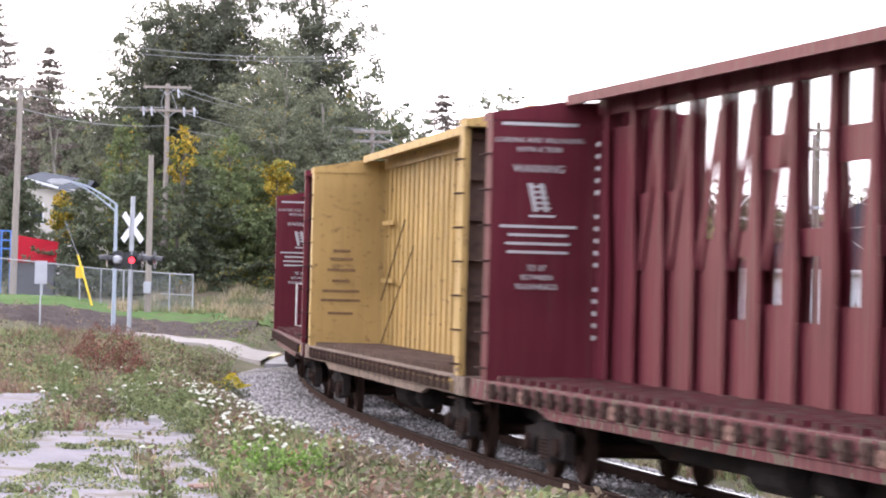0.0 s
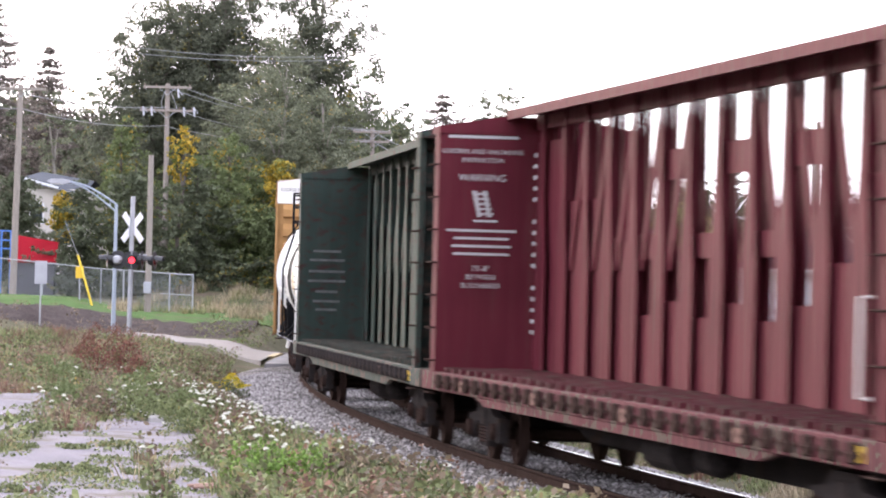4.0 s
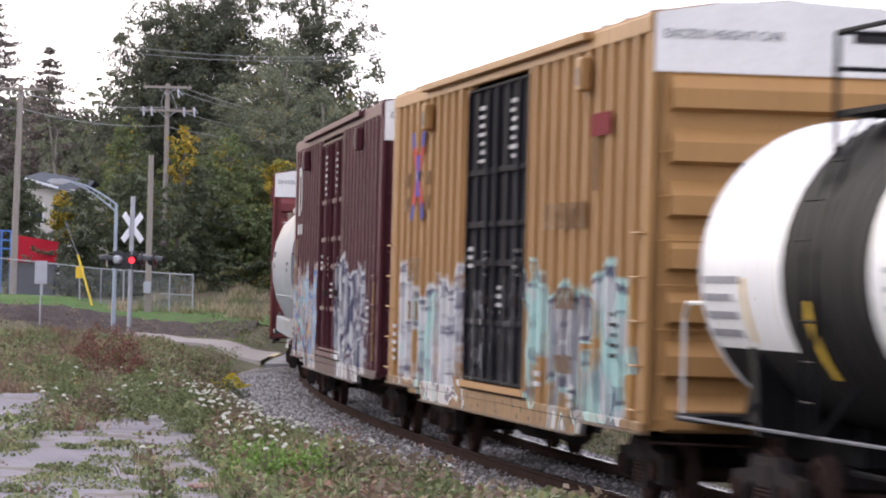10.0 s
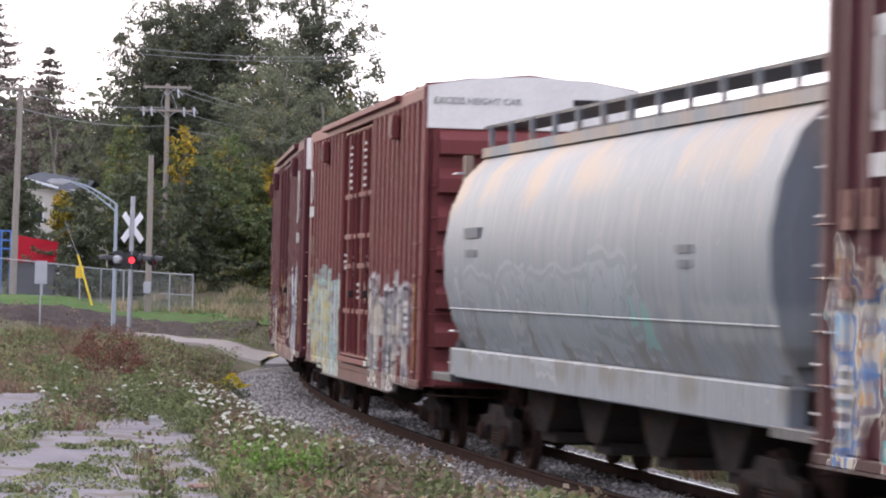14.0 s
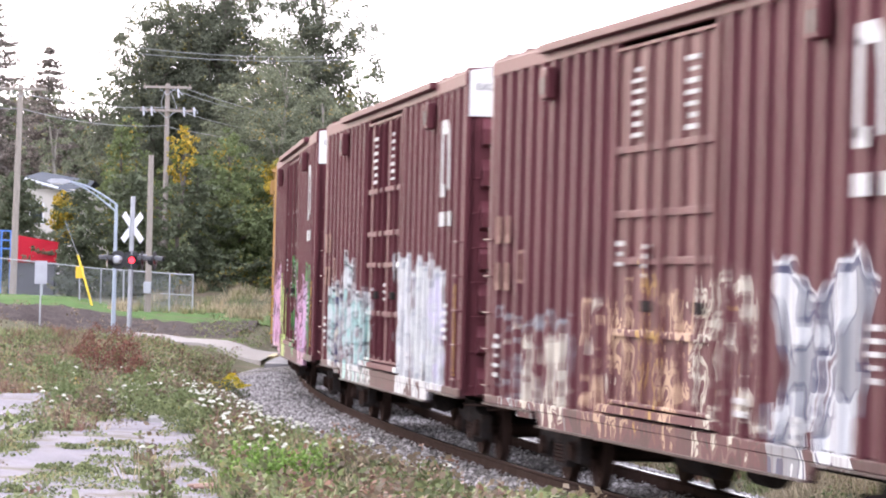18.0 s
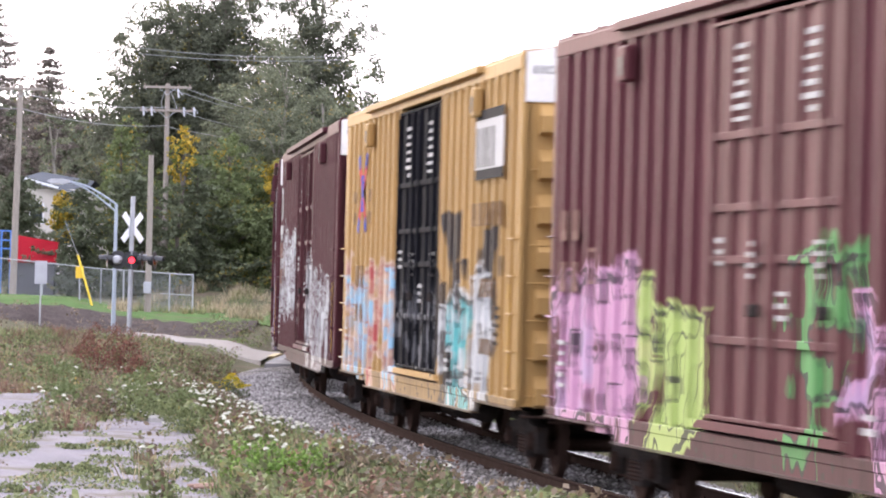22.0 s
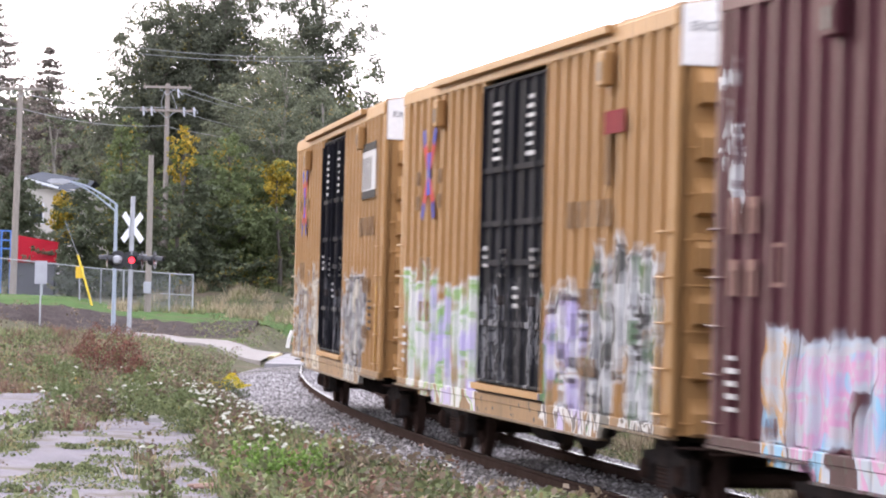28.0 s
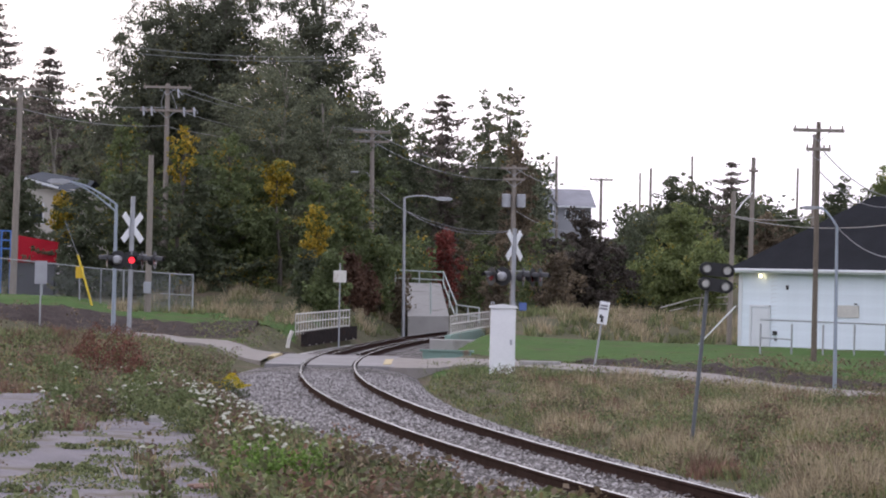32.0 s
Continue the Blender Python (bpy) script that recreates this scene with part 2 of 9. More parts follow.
TURF = mat("rough_turf_and_soil", (0.088, 0.085, 0.050), 0.95, 0, 0.5, 0.5, 14, 0.6, stain=(0.105, 0.085, 0.060), amount=0.35, depth=0.08)
ground = solid("ground", gm, TURF, "rough grassy ground with soil patches", "ground", kind="structure", smooth=True)


def field(name, inside, step, lift, material, label, x0, x1, y0, y1, thick=0.0):
    """A sheet laid on the ground where inside(x, y) holds."""
    m, idx = M(), {}
    xs = int((x1 - x0) / step[0])
    ys = int((y1 - y0) / step[1])

    def vert(i, j):
        if (i, j) not in idx:
            x, y = x0 + i * step[0], y0 + j * step[1]
            idx[(i, j)] = len(m.v)
            m.v.append((x, y, ground_z(x, y) + lift(x, y)))
        return idx[(i, j)]
    for i in range(xs):
        for j in range(ys):
            if inside(x0 + (i + .5) * step[0], y0 + (j + .5) * step[1]):
                m.f.append((vert(i, j), vert(i + 1, j), vert(i + 1, j + 1), vert(i, j + 1)))
                m.k.append(0)
    return solid(name, m, material, label, name, kind="structure", smooth=True)


# old broken asphalt of the yard
ASPHALT = mat("old_grey_asphalt", (0.215, 0.20, 0.215), 0.9, 0, 0.55, 0.9, 45, 0.8, stain=(0.15, 0.135, 0.115), amount=0.4, depth=0.03)


def on_yard(x, y):
    if y > 76:
        return False
    edge = -1.9 - 0.075 * (y - 34) + 0.5 * noise.noise((y * 0.25, 3.1, 0)) + 0.25 * noise.noise((x * 0.8, y * 0.4, 0))
    hole = noise.noise((x * 0.9, y * 0.22, 7.7)) + 0.5 * noise.noise((x * 2.3, y * 0.6, 1.2))
    return x < edge and hole < (0.5 if y < 40 else 0.24 if y < 48 else 0.08 if y < 56 else -0.05)


yard = field("pavement", on_yard, (0.11, 0.25), lambda x, y: 0.012, ASPHALT, "old cracked grey asphalt yard overgrown at its edges", -9, 1, 14, 78)

# ballast bed
def crushed(name, lo, hi, scale):
    """Crushed stone: a tone for each stone, gap shade painted into the colour, relief between them."""
    m = bpy.data.materials.new(name)
    m.use_nodes = True
    n, l = m.node_tree.nodes, m.node_tree.links
    b = n["Principled BSDF"]
    b.inputs["Roughness"].default_value, b.inputs["Specular IOR Level"].default_value = 0.9, 0.1
    tc = n.new("ShaderNodeTexCoord")
    vo, ve, big = n.new("ShaderNodeTexVoronoi"), n.new("ShaderNodeTexVoronoi"), n.new("ShaderNodeTexNoise")
    ve.feature = 'DISTANCE_TO_EDGE'
    for k in (vo, ve):
        k.inputs["Scale"].default_value = scale
        l.new(tc.outputs["Object"], k.inputs["Vector"])
    big.inputs["Scale"].default_value, big.inputs["Detail"].default_value = 0.6, 6
    l.new(tc.outputs["Object"], big.inputs["Vector"])
    sp = n.new("ShaderNodeSeparateColor")
    l.new(vo.outputs["Color"], sp.inputs[0])
    mx = n.new("ShaderNodeMix")
    mx.data_type = 'RGBA'
    l.new(sp.outputs[0], mx.inputs[0])
    mx.inputs[6].default_value, mx.inputs[7].default_value = rgb(lo), rgb(hi)
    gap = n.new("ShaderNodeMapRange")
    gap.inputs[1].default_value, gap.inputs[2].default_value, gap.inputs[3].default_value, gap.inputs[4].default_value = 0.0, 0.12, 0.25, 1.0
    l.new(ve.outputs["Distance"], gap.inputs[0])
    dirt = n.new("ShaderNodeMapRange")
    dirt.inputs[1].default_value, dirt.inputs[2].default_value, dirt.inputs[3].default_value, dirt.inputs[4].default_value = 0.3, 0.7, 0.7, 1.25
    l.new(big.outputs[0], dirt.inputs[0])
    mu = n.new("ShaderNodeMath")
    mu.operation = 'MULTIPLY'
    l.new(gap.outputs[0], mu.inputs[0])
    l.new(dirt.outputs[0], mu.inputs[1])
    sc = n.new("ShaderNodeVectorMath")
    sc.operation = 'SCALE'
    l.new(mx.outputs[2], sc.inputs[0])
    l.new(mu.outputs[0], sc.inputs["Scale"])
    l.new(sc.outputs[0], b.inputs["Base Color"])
    bp = n.new("ShaderNodeBump")
    bp.inputs["Strength"].default_value, bp.inputs["Distance"].default_value = 1.0, 0.05
    l.new(gap.outputs[0], bp.inputs["Height"])
    l.new(bp.outputs[0], b.inputs["Normal"])
    return m


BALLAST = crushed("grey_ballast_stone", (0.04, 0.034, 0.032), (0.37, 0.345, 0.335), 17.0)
bl = M()
prof = [(-3.0, -0.62), (-2.1, -0.28), (-1.2, -0.17), (0, -0.17), (1.2, -0.17), (2.1, -0.26), (3.1, -0.55)]
ss = [-110 + 1.0 * i for i in range(241)]
for s in ss:
    for o, z in prof:
        p = on_track(s, o)
        bl.v.append((p.x, p.y, p.z + z + 0.03 * noise.noise((p.x * 2, p.y * 2, 0)) + (0.11 * max(0.0, 1 - abs(s - 8.6) / 4.0) if s > 7 else 0.0)))
for i in range(len(ss) - 1):
    for j in range(len(prof) - 1):
        a = i * len(prof) + j
        bl.f.append((a, a + 1, a + len(prof) + 1, a + len(prof)))
bl.k = [0] * len(bl.f)
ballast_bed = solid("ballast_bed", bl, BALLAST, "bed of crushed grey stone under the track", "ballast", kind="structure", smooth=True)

# loose stones on the bed
stones = M()
rs = random.Random(5)
for _ in range(34000):
    s = 105 - 100 * rs.random() ** 0.8
    o = rs.uniform(-2.7, 3.0)
    z = np.interp(o, [p[0] for p in prof], [p[1] for p in prof])
    p = on_track(s, o)
    r = rs.uniform(0.022, 0.045)
    c = Vector((p.x, p.y, p.z + z + r * 0.3))
    vs = [c + Vector((rs.uniform(.6, 1) * r * a, rs.uniform(.6, 1) * r * b, rs.uniform(.5, .9) * r * e)) for a, b, e in ((1, 0, 0), (-1, 0, 0), (0, 1, 0), (0, -1, 0), (0, 0, 1))]
    stones.add(vs, [(0, 2, 4), (2, 1, 4), (1, 3, 4), (3, 0, 4)])


def island_mat(name, lo, hi, rough=0.9):
    m = bpy.data.materials.new(name)
    m.use_nodes = True
    n, l = m.node_tree.nodes, m.node_tree.links
    b = n["Principled BSDF"]
    b.inputs["Roughness"].default_value, b.inputs["Specular IOR Level"].default_value = rough, 0.1
    g = n.new("ShaderNodeNewGeometry")
    mx = n.new("ShaderNodeMix")
    mx.data_type = 'RGBA'
    l.new(g.outputs["Random Per Island"], mx.inputs[0])
    mx.inputs[6].default_value, mx.inputs[7].default_value = rgb(lo), rgb(hi)
    l.new(mx.outputs[2], b.inputs["Base Color"])
    return m


STONE = island_mat("crushed_stone", (0.05, 0.044, 0.042), (0.46, 0.435, 0.425))
solid("gravel", stones, STONE, "loose crushed grey stones along the track", "gravel", kind="stuff")

# rails and ties
track = thing("track", "curved single railway track with rusty-sided rails", "railway track", kind="structure")
web = [(-0.075, -0.185), (0.075, -0.185), (0.075, -0.165), (0.012, -0.14), (0.012, -0.05), (0.037, -0.035), (0.037, -0.008), (0.03, 0.0), (-0.03, 0.0), (-0.037, -0.008), (-0.037, -0.035), (-0.012, -0.05), (-0.012, -0.14), (-0.075, -0.165)]


def rail(out, s0, s1, name, ds=1.0):
    m = M()
    n = int((s1 - s0) / ds) + 1
    for i in range(n):
        s = s0 + ds * i
        for o, z in web:
            p = on_track(s, out + o)
            m.v.append((p.x, p.y, p.z + z))
    k = len(web)
    for i in range(n - 1):
        for j in range(k):
            m.f.append((i * k + j, i * k + (j + 1) % k, (i + 1) * k + (j + 1) % k, (i + 1) * k + j))
            m.k.append(1 if j == 7 else 0)
    return part(name, m, [RUST, RAIL_TOP], track, "brown rusty rail with a worn bright head")


rail(0.7525, -110, 130, "rail")
rail(-0.7525, -110, 130, "rail")
rail(0.42, -45, -9, "guard_rail")
rail(-0.42, -45, -9, "guard_rail")
tie_me = M().box(-1.3, 1.3, -0.11, 0.11, -0.30, -0.165, c=0.012).mesh("tie", TIE_WOOD)
s = -60.0
while s < 112:
    if not -8.5 < s < 9:
        p, q = on_track(s), on_track(s, 1.0)
        a = math.atan2(q.y - p.y, q.x - p.x)
        part("tie", tie_me, None, track, at=pose(p.x, p.y, p.z - 0.012, 0, 0, math.degrees(a) + rs.uniform(-1, 1)))
    s += 0.56 if s > 20 else 0.9
plate_me = M().box(-0.17, 0.17, -0.09, 0.09, -0.168, -0.148).box(-0.1, -0.07, -0.05, 0.05, -0.15, -0.12).box(0.07, 0.1, -0.05, 0.05, -0.15, -0.12).mesh("tie_plate", RUST)
for i in range(70):
    s = 112 - 0.56 * i
    for o in (-0.7525, 0.7525):
        p, q = on_track(s, o), on_track(s, o + 1)
        part("tie_plate", plate_me, None, track, at=pose(p.x, p.y, p.z + 0.015, 0, 0, math.degrees(math.atan2(q.y - p.y, q.x - p.x))))

# level crossing and the road through it
ROAD = mat("pale_worn_road", (0.235, 0.215, 0.20), 0.85, 0, 0.2, 0.6, 30, 0.15, stain=(0.20, 0.175, 0.16), amount=0.3)


def road_y(x):
    if x < -11:
        return 133.1 + 1.2 * (x + 11)
    return 121 - 1.1 * x - (0.75 * x if x > 0 else 0.0)


rd = M()
rx = [-40 + 0.5 * i for i in range(151)]
for x in rx:
    bulge = math.exp(-((x + 3.3) / 3.5) ** 4)
    spread = 4.0 + 4.2 * bulge
    for w, up in ((-1.03, -0.8), (-1.0, 0.0), (-0.5, 0.02), (0, 0.03), (0.5, 0.02), (1.0, 0.0), (1.03, -0.8)):
        y = road_y(x) - 4.0 * bulge + w * spread
        s, o = track_sd(x, y)
        k = min(1, max(0, (abs(o) - 2.4) / 4.5))
        z = (rail_z(s) - 0.03) * (1 - k) + (ground_z(x, y) + (0.2 if x < -3 else 0.08)) * k
        if abs(o) > 2.3:
            z = max(z, ground_z(x, y) + 0.10)
        rd.v.append((x, y, z + up))
for i in range(len(rx) - 1):
    for j in range(6):
        a = i * 7 + j
        mid = (Vector(rd.v[a]) + Vector(rd.v[a + 8])) / 2
        if abs(track_sd(mid.x, mid.y)[1]) > 2.0:
            rd.f.append((a, a + 1, a + 8, a + 7))
rd.k = [0] * len(rd.f)
road = solid("road", rd, ROAD, "pale worn road crossing the track", "road", kind="structure", smooth=True)

crossing = thing("level_crossing", "pale concrete crossing panels set between the rails", "level crossing", kind="structure")
PANEL = mat("smooth_concrete_panel", (0.225, 0.215, 0.215), 0.8, 0, 0.2, 0.8, 30, 0.1, each=0.08)


def crossing_panel(o0, o1, s0, s1):
    m = M()
    n = 4
    for i in range(n + 1):
        for o in (o0, o1):
            for dz in (-0.16, -0.012):
                p = on_track(s0 + (s1 - s0) * i / n, o)
                m.v.append((p.x, p.y, p.z + dz))
    for i in range(n):
        a = i * 4
        m.f += [(a + 1, a + 3, a + 7, a + 5), (a, a + 1, a + 5, a + 4), (a + 2, a + 6, a + 7, a + 3)]
    m.f += [(0, 2, 3, 1), (n * 4, n * 4 + 1, n * 4 + 3, n * 4 + 2)]
    m.k = [0] * len(m.f)
    part("panel", m, PANEL, crossing)


for i in range(6):
    a, b = -8.0 + 2.77 * i + 0.02, -8.0 + 2.77 * (i + 1) - 0.02
    crossing_panel(-0.66, 0.66, a, b)
    crossing_panel(0.83, 1.9, a, b)
    crossing_panel(-1.9, -0.83, a, b)

# ---- the train ----
def math_node(n, l, op, a, b=None, c=None):
    k = n.new("ShaderNodeMath")
    k.operation = op
    for i, v in enumerate((a, b, c)):
        if v is None:
            continue
        if isinstance(v, (int, float)):
            k.inputs[i].default_value = v
        else:
            l.new(v, k.inputs[i])
    return k.outputs[0]


def smooth_step(n, l, v, lo, hi):
    r = n.new("ShaderNodeMapRange")
    r.interpolation_type = 'SMOOTHSTEP'
    r.inputs[1].default_value, r.inputs[2].default_value = lo, hi
    l.new(v, r.inputs[0])
    return r.outputs[0]


def car_paint(name, base, car, patches=(), grime=(0.06, 0.045, 0.035), rough=0.55, faded=0.12, rust=None, rust_amount=0.3, spec=0.17, spray=0.95, washes=()):
    """Weathered paint of one car in the car's own space, with sprayed lettering shapes on its lower sides.
    A patch: x0, x1, z0, z1, colours, cell size, seed."""
    m = bpy.data.materials.new(name)
    m.use_nodes = True
    n, l = m.node_tree.nodes, m.node_tree.links
    b = n["Principled BSDF"]
    b.inputs["Roughness"].default_value = rough
    b.inputs["Specular IOR Level"].default_value = spec
    tc = n.new("ShaderNodeTexCoord")
    tc.object = car
    co = tc.outputs["Object"]
    sep = n.new("ShaderNodeSeparateXYZ")
    l.new(co, sep.inputs[0])
    # streaks down the sides and blotches
    st = n.new("ShaderNodeMapping")
    st.inputs["Scale"].default_value = (3.5, 3.5, 0.35)
    l.new(co, st.inputs[0])
    streak = n.new("ShaderNodeTexNoise")
    streak.inputs["Scale"].default_value, streak.inputs["Detail"].default_value = 1.6, 7
    l.new(st.outputs[0], streak.inputs["Vector"])
    blot = n.new("ShaderNodeTexNoise")
    blot.inputs["Scale"].default_value, blot.inputs["Detail"].default_value = 0.7, 6
    l.new(co, blot.inputs["Vector"])
    grain = n.new("ShaderNodeTexNoise")
    grain.inputs["Scale"].default_value, grain.inputs["Detail"].default_value = 18, 5
    l.new(co, grain.inputs["Vector"])
    v = math_node(n, l, 'MULTIPLY_ADD', streak.outputs[0], 0.5, math_node(n, l, 'MULTIPLY', blot.outputs[0], 0.5))
    r = n.new("ShaderNodeMapRange")
    r.inputs[1].default_value, r.inputs[2].default_value = 0.3, 0.7
    r.inputs[3].default_value, r.inputs[4].default_value = 1 - faded * 1.6, 1 + faded * 1.6
    l.new(v, r.inputs[0])
    sc = n.new("ShaderNodeVectorMath")
    sc.operation = 'SCALE'
    sc.inputs[0].default_value = base
    l.new(r.outputs[0], sc.inputs["Scale"])
    out = sc.outputs[0]

    def over(out, mask, col):
        mx = n.new("ShaderNodeMix")
        mx.data_type = 'RGBA'
        l.new(mask, mx.inputs[0])
        l.new(out, mx.inputs[6])
        if isinstance(col, tuple):
            mx.inputs[7].default_value = rgb(col)
        else:
            l.new(col, mx.inputs[7])
        return mx.outputs[2]
    gm_ = math_node(n, l, 'MULTIPLY', smooth_step(n, l, streak.outputs[0], 0.5, 0.75), 0.45)
    out = over(out, gm_, grime)
    if rust is not None:
        sc2 = n.new("ShaderNodeTexNoise")
        sc2.inputs["Scale"].default_value, sc2.inputs["Detail"].default_value = 4.6, 8
        mp2 = n.new("ShaderNodeMapping")
        mp2.inputs["Scale"].default_value = (1.0, 1.0, 1.8)
        l.new(co, mp2.inputs[0])
        l.new(mp2.outputs[0], sc2.inputs["Vector"])
        out = over(out, smooth_step(n, l, sc2.outputs[0], 0.78 - rust_amount * 0.5, 0.82 - rust_amount * 0.5), rust)
    for (w0, w1, w2, w3, wcol, wamt, wscale) in washes:
        # a stain with ragged ends between two heights
        wz = n.new("ShaderNodeTexNoise")
        wz.inputs["Scale"].default_value, wz.inputs["Detail"].default_value = 1.0, 6
        wmap = n.new("ShaderNodeMapping")
        wmap.inputs["Scale"].default_value = wscale
        wmap.inputs["Location"].default_value = (w0 * 3.1, 0, w3)
        l.new(co, wmap.inputs[0])
        l.new(wmap.outputs[0], wz.inputs["Vector"])
        zz = math_node(n, l, 'MULTIPLY_ADD', math_node(n, l, 'SUBTRACT', wz.outputs[0], 0.5), 1.3 * (w3 - w0) * 0.6, sep.outputs[2])
        inside = math_node(n, l, 'MULTIPLY', smooth_step(n, l, zz, w0, w1), math_node(n, l, 'SUBTRACT', 1.0, smooth_step(n, l, zz, w2, w3)))
        inside = math_node(n, l, 'MULTIPLY', inside, math_node(n, l, 'MULTIPLY', smooth_step(n, l, wz.outputs[0], 0.38, 0.62), wamt))
        out = over(out, inside, wcol)
    for (x0, x1, z0, z1, cols, cell, seed) in patches:
        # fat letters side by side: two stems, a bar and a cap, bent by noise; each with a rim and a halo
        LW, HH = 2.2 * cell + 0.3, z1 - z0
        wob = n.new("ShaderNodeTexNoise")
        wob.inputs["Scale"].default_value, wob.inputs["Detail"].default_value = 0.75 / cell + 0.3, 2
        wm = n.new("ShaderNodeMapping")
        wm.inputs["Location"].default_value = (seed * 5.3, 0, seed * 2.9)
        wm.inputs["Scale"].default_value = (1, 0, 1)
        l.new(co, wm.inputs[0])
        l.new(wm.outputs[0], wob.inputs["Vector"])
        wc = n.new("ShaderNodeSeparateColor")
        l.new(wob.outputs["Color"], wc.inputs[0])
        x_ = math_node(n, l, 'MULTIPLY_ADD', math_node(n, l, 'SUBTRACT', wc.outputs[0], 0.5), 1.1 * LW, sep.outputs[0])
        z_ = math_node(n, l, 'MULTIPLY_ADD', math_node(n, l, 'SUBTRACT', wc.outputs[1], 0.5), 0.55 * HH, sep.outputs[2])
        u = math_node(n, l, 'MULTIPLY_ADD', x_, 1 / LW, seed * 7.31)
        wn_ = n.new("ShaderNodeTexWhiteNoise")
        wn_.noise_dimensions = '1D'
        l.new(math_node(n, l, 'FLOOR', u), wn_.inputs["W"])
        rc = n.new("ShaderNodeSeparateColor")
        l.new(wn_.outputs["Color"], rc.inputs[0])
        r0_, r1_, r2_ = rc.outputs[0], rc.outputs[1], rc.outputs[2]
        f_ = math_node(n, l, 'MULTIPLY', math_node(n, l, 'SUBTRACT', math_node(n, l, 'FRACT', u), 0.5), LW)
        af = math_node(n, l, 'ABSOLUTE', f_)
        top = math_node(n, l, 'MULTIPLY_ADD', r0_, 0.45, z1 - 0.28)
        mid = math_node(n, l, 'MULTIPLY_ADD', r1_, 0.5 * HH, z0 + 0.2 * HH)
        sw_ = math_node(n, l, 'MULTIPLY_ADD', r2_, 0.07 * LW, 0.13 * LW)
        stem = math_node(n, l, 'SUBTRACT', math_node(n, l, 'ABSOLUTE', math_node(n, l, 'SUBTRACT', af, 0.26 * LW)), sw_)
        cut = math_node(n, l, 'MULTIPLY', math_node(n, l, 'MULTIPLY', math_node(n, l, 'GREATER_THAN', f_, 0.0), math_node(n, l, 'GREATER_THAN', r2_, 0.55)), math_node(n, l, 'LESS_THAN', z_, mid))
        stem = math_node(n, l, 'ADD', stem, cut)
        stem = math_node(n, l, 'MAXIMUM', stem, math_node(n, l, 'MAXIMUM', math_node(n, l, 'SUBTRACT', z0, z_), math_node(n, l, 'SUBTRACT', z_, top)))
        inside = math_node(n, l, 'SUBTRACT', af, 0.28 * LW)
        bar = math_node(n, l, 'MAXIMUM', math_node(n, l, 'SUBTRACT', math_node(n, l, 'ABSOLUTE', math_node(n, l, 'SUBTRACT', z_, mid)), sw_), inside)
        cap_ = math_node(n, l, 'MAXIMUM', math_node(n, l, 'SUBTRACT', math_node(n, l, 'ABSOLUTE', math_node(n, l, 'ADD', math_node(n, l, 'SUBTRACT', z_, top), sw_)), sw_), inside)
        cap_ = math_node(n, l, 'MULTIPLY_ADD', math_node(n, l, 'GREATER_THAN', r1_, 0.7), 1.0, cap_)
        sd = math_node(n, l, 'MINIMUM', stem, math_node(n, l, 'MINIMUM', bar, cap_))
        cr = n.new("ShaderNodeValToRGB")
        cr.color_ramp.interpolation = 'CONSTANT'
        els = cr.color_ramp.elements
        fills = cols[:-1]
        while len(els) < len(fills):
            els.new(0.5)
        for i, c in enumerate(fills):
            els[i].position = i / len(fills)
            els[i].color = rgb(c)
        fine = n.new("ShaderNodeTexNoise")
        fine.inputs["Scale"].default_value, fine.inputs["Detail"].default_value = 0.9 / cell + 0.6, 1
        l.new(wm.outputs[0], fine.inputs["Vector"])
        # each letter keeps to a colour of its own, with a second tone in it
        tone = math_node(n, l, 'MULTIPLY', math_node(n, l, 'SUBTRACT', fine.outputs[0], 0.3), 1.1)
        l.new(math_node(n, l, 'FRACT', math_node(n, l, 'ADD', tone, r0_)), cr.inputs[0])
        vein = math_node(n, l, 'LESS_THAN', math_node(n, l, 'ABSOLUTE', math_node(n, l, 'SUBTRACT', fine.outputs[0], 0.5)), 0.013)
        rim = math_node(n, l, 'GREATER_THAN', sd, -0.045)
        col = over(cr.outputs[0], math_node(n, l, 'MULTIPLY', math_node(n, l, 'MAXIMUM', rim, vein), 0.88), cols[-1])
        col = over(col, math_node(n, l, 'GREATER_THAN', sd, 0.04), fills[0])
        a = math_node(n, l, 'SUBTRACT', 1.0, smooth_step(n, l, sd, 0.075, 0.125))
        d = math_node(n, l, 'GREATER_THAN', x_, x0)
        e = math_node(n, l, 'LESS_THAN', x_, x1)
        f = math_node(n, l, 'LESS_THAN', sep.outputs[1], -1.2)
        g = math_node(n, l, 'MULTIPLY', a, math_node(n, l, 'MULTIPLY', math_node(n, l, 'MULTIPLY', d, e), f))
        keep = math_node(n, l, 'MULTIPLY', g, math_node(n, l, 'MULTIPLY_ADD', smooth_step(n, l, streak.outputs[0], 0.5, 0.75), -0.45, spray))
        out = over(out, keep, col)
    l.new(out, b.inputs["Base Color"])
    bp = n.new("ShaderNodeBump")
    bp.inputs["Strength"].default_value, bp.inputs["Distance"].default_value = 0.12, 0.01
    l.new(grain.outputs[0], bp.inputs["Height"])
    l.new(bp.outputs[0], b.inputs["Normal"])
    return m


